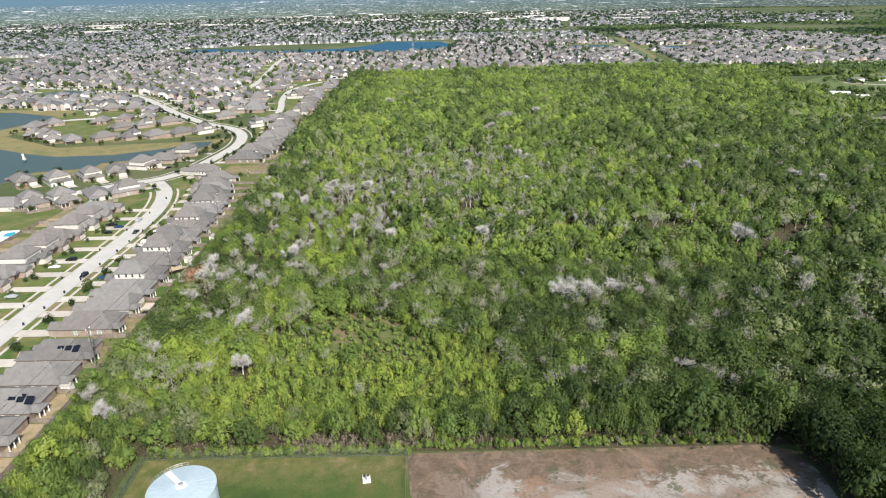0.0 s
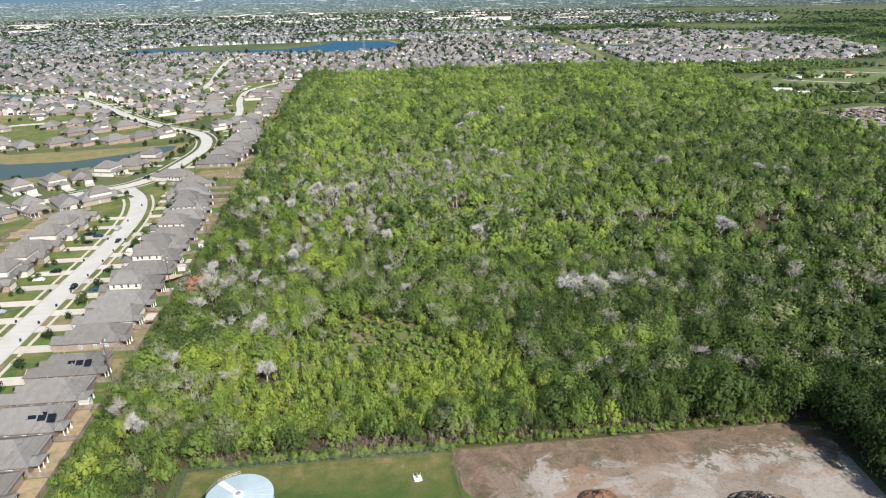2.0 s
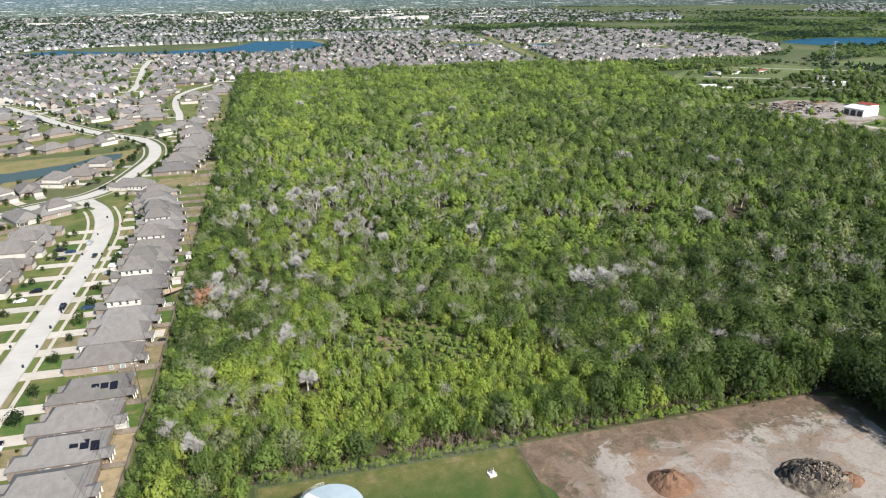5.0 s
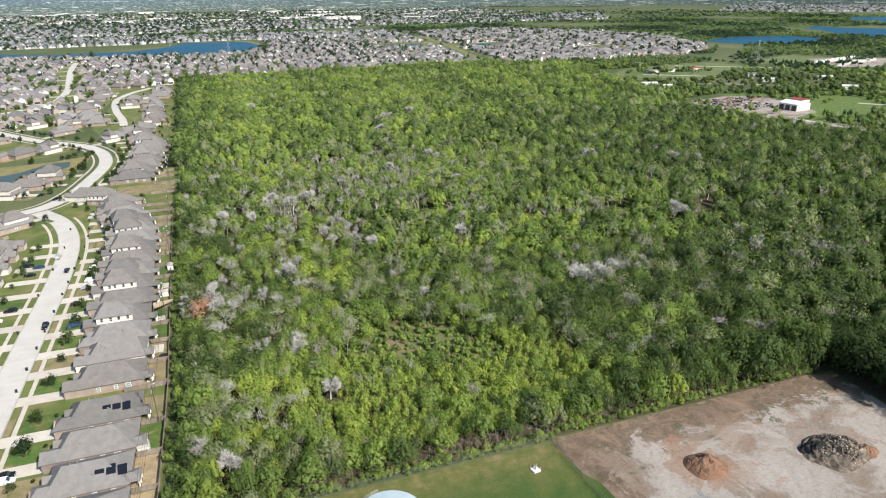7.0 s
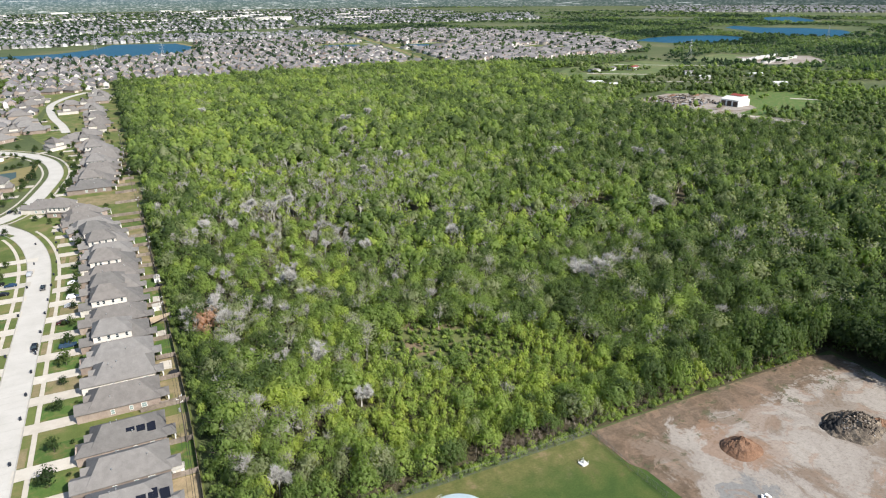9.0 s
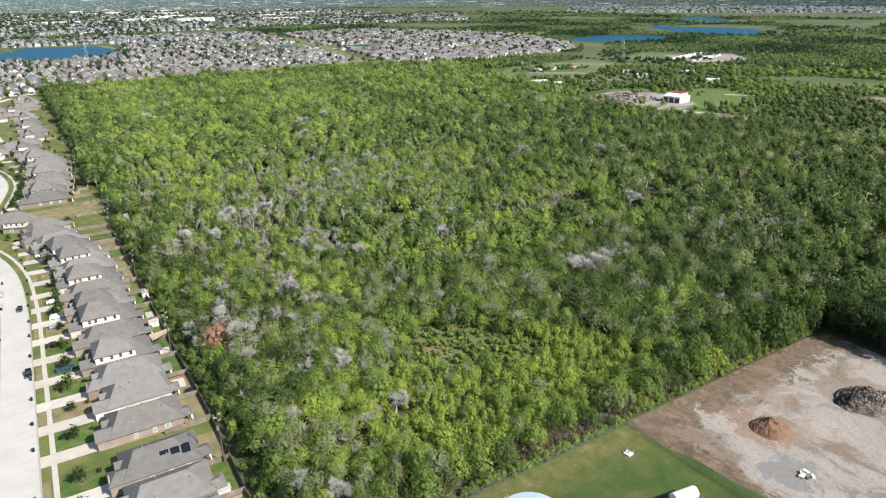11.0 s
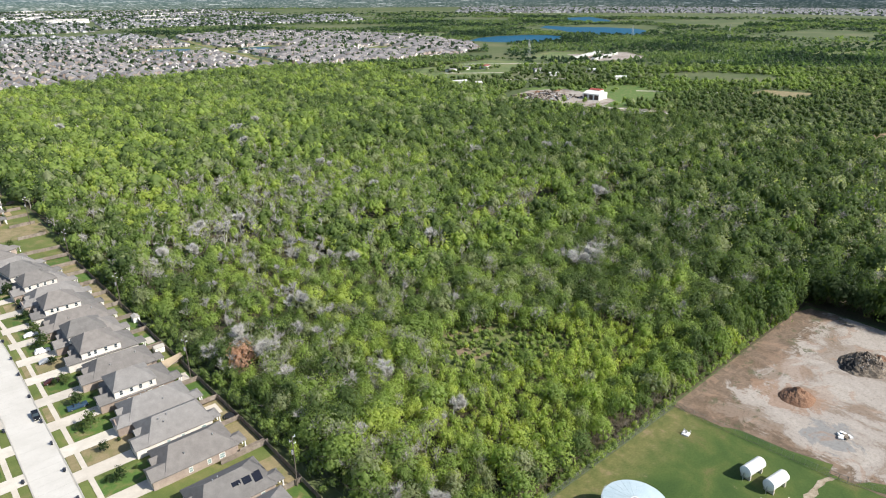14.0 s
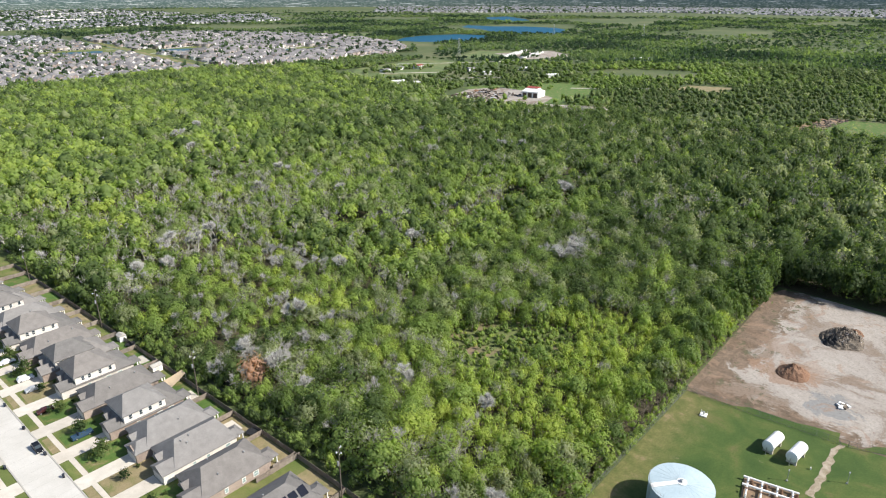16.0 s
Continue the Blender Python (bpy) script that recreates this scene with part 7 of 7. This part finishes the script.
heap("soil_mound", 23.2, 116.6, 6.2, 5.2, 3.5, M_CLAY, "cone of red-brown clay soil on bare ground", 3, 0.5)
heap("rubble_mound", 60.5, 109.5, 9.8, 7.4, 4.2, M_DEBRIS, "heap of dark debris and broken rubble", 9, 1.7)
# near-black mound: black plastic, plus the rubble's west-side shade put into colour
heap("ash_mound", 55.8, 111.4, 4.6, 4.2, 3.3, plain("plastic_and_shade", (0.022, 0.021, 0.021), 0.8), "black plastic debris against a rubble heap, shade in its colour", 14, 1.0)
heap("spoil_mound", 68.2, 107.0, 3.6, 3.0, 1.9, M_CLAY, "small mound of brown spoil beside rubble", 15, 0.6)
e = thing("rubble", "small pile of broken concrete lumps on gravel", "rubble", pose(12.5, 99.5, 0.13))
for k in range(9):
    bm = bmesh.new()
    s = 0.4 + 0.35 * rnd.random()
    v = box(bm, -s, s, -s * 0.7, s * 0.7, 0, s)
    for q in v:
        q.co += Vector([rnd.uniform(-0.15, 0.15) for _ in range(3)])
    part("block", bm, M_WHITE if k % 3 else M_DEBRIS, e, at=pose(rnd.uniform(-1.6, 1.6), rnd.uniform(-1.4, 1.4), 0, 0, 0, rnd.uniform(0, 360)))
# broken pieces round the debris
bm = bmesh.new()
for k in range(760):
    a, r = rnd.uniform(0, math.tau), math.sqrt(rnd.uniform(0.0, 1.0)) * rnd.uniform(0.8, 1.1)
    s = rnd.uniform(0.12, 0.55) * (1 if r < 0.9 else 0.5)
    p = Vector((60.5 + math.cos(a) * 8.5 * r, 109.5 + math.sin(a) * 6.5 * r, 0.1 + 4.4 * max(0, 1 - r) + 0.05))
    v = box(bm, -s, s, -s * 0.5, s * 0.5, -s * 0.4, s * 0.4)
    m = Matrix.Translation(p) @ Euler([rnd.uniform(0, 3) for _ in range(3)]).to_matrix().to_4x4()
    for q in v:
        q.co = m @ q.co
tagged(part("debris_pieces", bm, M_PIECES), "broken boards and lumps scattered over the heap", "debris", kind="stuff")

# ---- farmyard and sheds to the east ----
def shed(x, y, rz, a, b, h, label, bays=0, roof=M_WHITE):
    e = thing("metal_shed", label, "shed", pose(x, y, 0.1, 0, 0, rz), "sheds beyond the woods")
    bm = bmesh.new()
    box(bm, -a / 2, a / 2, -b / 2, b / 2, 0, h)
    part("wall", bm, M_WHITE, e)
    bm = bmesh.new()
    hip(bm, -a / 2, a / 2, -b / 2, b / 2, h + 0.1, b * 0.12, 0, 0, over=0.3)
    part("roof", bm, roof, e)
    # a flat dark panel stands for the shade inside each open bay
    for k in range(bays):
        bm = bmesh.new()
        x0 = -a / 2 + (k + 0.5) * a / bays
        box(bm, x0 - a / bays * 0.36, x0 + a / bays * 0.36, -b / 2 - 0.06, -b / 2 + 0.02, 0, h * 0.8)
        part("bay_door", bm, M_DOOR_BAY, e, "dark panel for the shade in an open bay")


shed(470, 527, -82, 21, 20, 6.6, "white steel workshop with three dark open bays", 3)
shed(491, 541, -82, 14, 12, 7, "red-roofed barn behind the workshop", 0, plain("red_roof", (0.3, 0.07, 0.05), 0.6))
shed(434, 724, -20, 20, 11, 4.5, "low white metal shed among trees")
shed(448, 704, -20, 12, 7, 3.5, "low white metal shed among trees")
shed(602, 700, -35, 14, 10, 4, "white shed beside the pasture")
shed(412, 862, 10, 16, 10, 4, "dark-roofed house at the wood's edge", 0, M_ROOF)
shed(556, 845, 15, 18, 11, 4, "pale farmhouse with a grey roof in the fields", 0, M_ROOF)
shed(590, 833, 15, 16, 11, 5, "red-roofed barn beside the fields", 0, plain("barn_roof", (0.28, 0.07, 0.05), 0.6))
shed(684, 688, -20, 18, 9, 4, "low pale shed among trees")
shed(520, 838, 10, 16, 10, 4, "house with a grey roof beside the field", 0, M_ROOF)
shed(640, 610, -30, 18, 10, 4, "pale shed beyond the paddock")
shed(612, 740, -20, 14, 10, 6, "tall white house with a grey roof", 0, M_ROOF)
shed(945, 622, -30, 22, 10, 4.5, "long white shed among trees")
shed(958, 610, -30, 14, 10, 5, "brown-roofed house among trees", 0, M_ROOF)
shed(690, 690, -30, 16, 9, 4, "low white shed beside a track")
shed(936, 1666, 20, 22, 12, 9, "white church hall with grey roof", 0, M_ROOF)
for k in range(14):
    shed(840 + (k % 7) * 18, 800 + (k // 7) * 40 + (k % 7) * 6, -25, 14, 3, 3.6, "white truck trailer parked in a yard")
for k in range(26):
    x, y = 402 + rnd.uniform(0, 60), 535 + rnd.uniform(0, 66)
    car(x, y, rnd.uniform(0, 360), rnd.choice(("saloon", "suv", "pickup")), rnd.choice(("white", "silver", "black", "maroon", "white")))
sheet("dirt_patch", [(412, 470), (428, 452), (440, 425), (452, 404), (462, 410), (452, 440), (440, 470), (425, 484)], 0.19, M_YARD_SOIL, "pale dirt track at the wood's edge")
for x, y, rz in ((770, 900, 10), (1330, 1050, 10), (1500, 880, 10), (-180, 1700, 0), (200, 2050, 0), (-60, 1330, 0)):
    e = thing("transmission_tower", "thin grey lattice power tower", "pylon", pose(x, y, 0, 0, 0, rz), "lattice towers")
    bm = bmesh.new()
    for sx in (-1, 1):
        for sy in (-1, 1):
            rod(bm, (sx * 3.2, sy * 3.2, 0), (sx * 0.5, sy * 0.5, 34), 0.14, 4)
    for z in range(3, 34, 4):
        w, w2 = 3.2 - z * 0.079, 3.2 - (z + 4) * 0.079
        for a, b in (((-w, -w, z), (w2, -w2, z + 4)), ((w, -w, z), (w2, w2, z + 4)), ((w, w, z), (-w2, w2, z + 4)), ((-w, w, z), (-w2, -w2, z + 4))):
            rod(bm, a, b, 0.08, 3)
    part("lattice", bm, M_STEEL, e)
    for z in (24, 29, 34):
        bm = bmesh.new()
        rod(bm, (-5, 0, z), (5, 0, z), 0.14, 4)
        part("crossarm", bm, M_STEEL, e)
# fountain in the pond
e = thing("fountain", "white plume of a pond fountain", "fountain", pose(-324, 489, 0.1))
v, t = crown(rng, 4, 160, 0.11, 0.1, 0.3, core=0.5)
ob = joined("spray", v * (2.2, 2.2, 7.5), t, M_WHITE)
ob.parent = e
# pool with white deck in a back garden
sheet("pool_deck", [(-241, 315), (-229, 313), (-226.8, 322), (-231, 331), (-240, 330)], 0.13, M_WHITE, "white pool deck")
sheet("pool_water", [(-234.5, 321), (-230, 320.5), (-229, 324), (-232, 328), (-235, 326)], 0.15, water("pool_water", (0.05, 0.32, 0.42)), "turquoise pool water")


# ---- in the back gardens ----
e = thing("shade_sail", "tan fabric shade sail over a back garden", "shade sail", pose(0, 0, 0.09))
bm = bmesh.new()
C = [Vector((-123, 267.6, 2.7)), Vector((-115.4, 270.3, 2.2)), Vector((-115.8, 266.9, 2.6)), Vector((-122.7, 262.8, 2.2))]
rows = []
for i in range(9):
    row = []
    for j in range(9):
        u, w = i / 8, j / 8
        p = C[0] * (1 - u) * (1 - w) + C[1] * u * (1 - w) + C[2] * u * w + C[3] * (1 - u) * w
        p.z -= 0.5 * (u * (1 - u) + w * (1 - w))
        row.append(bm.verts.new(p))
    rows.append(row)
for i in range(8):
    for j in range(8):
        bm.faces.new((rows[i][j], rows[i + 1][j], rows[i + 1][j + 1], rows[i][j + 1]))
bm.normal_update()
bmesh.ops.solidify(bm, geom=bm.faces[:], thickness=0.03)
part("canopy", bm, plain("tan_canvas", (0.46, 0.36, 0.24), 0.8), e)
for c in C:
    bm = bmesh.new()
    rod(bm, (c.x, c.y, 0), c, 0.06, 6)
    part("mast", bm, M_STEEL, e)


def garden_shed(x, y, rz, a, b, label):
    e = thing("garden_shed", label, "shed", pose(x, y, 0.09, 0, 0, rz), "garden sheds")
    bm = bmesh.new()
    box(bm, -a / 2, a / 2, -b / 2, b / 2, 0, 2.1)
    part("wall", bm, M_WHITE, e)
    bm = bmesh.new()
    hip(bm, -a / 2, a / 2, -b / 2, b / 2, 2.2, 0.7, 0, 0, over=0.2, drop=0.09)
    part("roof", bm, M_KERB, e, "pale grey shed roof")
    bm = bmesh.new()
    box(bm, -0.7, 0.7, -b / 2 - 0.05, -b / 2 + 0.02, 0.05, 1.9)
    part("door", bm, M_TRIM, e)


garden_shed(-119.9, 279.6, 4, 3.4, 2.6, "small white garden shed on a lawn")
garden_shed(-118.6, 309.2, 90, 3.0, 2.4, "small white garden shed beside a fence")
garden_shed(-119.5, 174, 0, 3.0, 2.4, "small white garden shed on bare soil")
flat_slab("patio", -121.3, -117.6, 230.2, 236.0, 0.14, M_WALK, "pale concrete patio slab")
flat_slab("patio", -121.0, -118.0, 254.5, 260.0, 0.14, M_WALK, "pale concrete patio slab")
flat_slab("patio", -121.3, -118.4, 287.5, 293.0, 0.14, M_WALK, "pale concrete patio slab")
# trampolines and low plants
for x, y in ((-117.2, 226), (-118.2, 303)):
    e = thing("trampoline", "round black trampoline on thin legs in a garden", "trampoline", pose(x, y, 0.09), "trampolines")
    bm = bmesh.new()
    rod(bm, (0, 0, 0.78), (0, 0, 0.82), 1.6, 20)
    part("mat", bm, M_BLACK, e)
    for k in range(6):
        a = k * math.tau / 6
        bm = bmesh.new()
        rod(bm, (1.65 * math.cos(a), 1.65 * math.sin(a), 0), (1.65 * math.cos(a), 1.65 * math.sin(a), 0.85), 0.04, 5)
        part("leg", bm, M_STEEL, e)
# junk and spoil in the yard, brush heaps in the green clearing
for k, (x, y) in enumerate(((470, 590), (455, 603), (440, 585), (484, 598), (425, 560))):
    heap("spoil_mound", x, y, 6 + k % 3 * 2, 5, 2.2 + 0.5 * (k % 2), M_CLAY if k % 2 else M_DEBRIS, "low brown spoil heap in a gravel yard", 20 + k, 0.6)
V, T, nv = [], [], 0
for k in range(260):
    f = rnd.random()
    x, y = 430 + 120 * f + rnd.uniform(-5, 5), 222 - 12 * f + rnd.uniform(-4, 13)
    V.append(OCTA_V * (rnd.uniform(0.8, 2.6), rnd.uniform(0.8, 2.6), rnd.uniform(0.4, 1.1)) * np.array([[rnd.uniform(0.7, 1.2)] for _ in range(6)]) + (x, y, 0.2))
    T.append(OCTA_T + nv)
    nv += 6
tagged(joined("brush_heaps", np.concatenate(V), np.concatenate(T), M_DEBRIS), "heaps of cut brush beside a green clearing", "brush", kind="stuff")
sheet("cut_ground", [(426, 216), (465, 220), (550, 208), (552, 228), (470, 240), (424, 234)], 0.16, M_TRACK, "brown cut-over ground")
# scrap lying about the yard
bm = bmesh.new()
for k in range(170):
    p = Vector((rnd.uniform(405, 470), rnd.uniform(545, 606), 0.2))
    a, b, h = rnd.uniform(0.5, 2.4), rnd.uniform(0.4, 1.2), rnd.uniform(0.3, 1.6)
    v = box(bm, -a, a, -b, b, 0, h)
    m = Matrix.Translation(p) @ Euler((0, 0, rnd.uniform(0, 3.1))).to_matrix().to_4x4()
    for q in v:
        q.co = m @ q.co
tagged(part("scrap_pieces", bm, M_PIECES), "rusty scrap and crates lying about the yard", "scrap", kind="stuff")
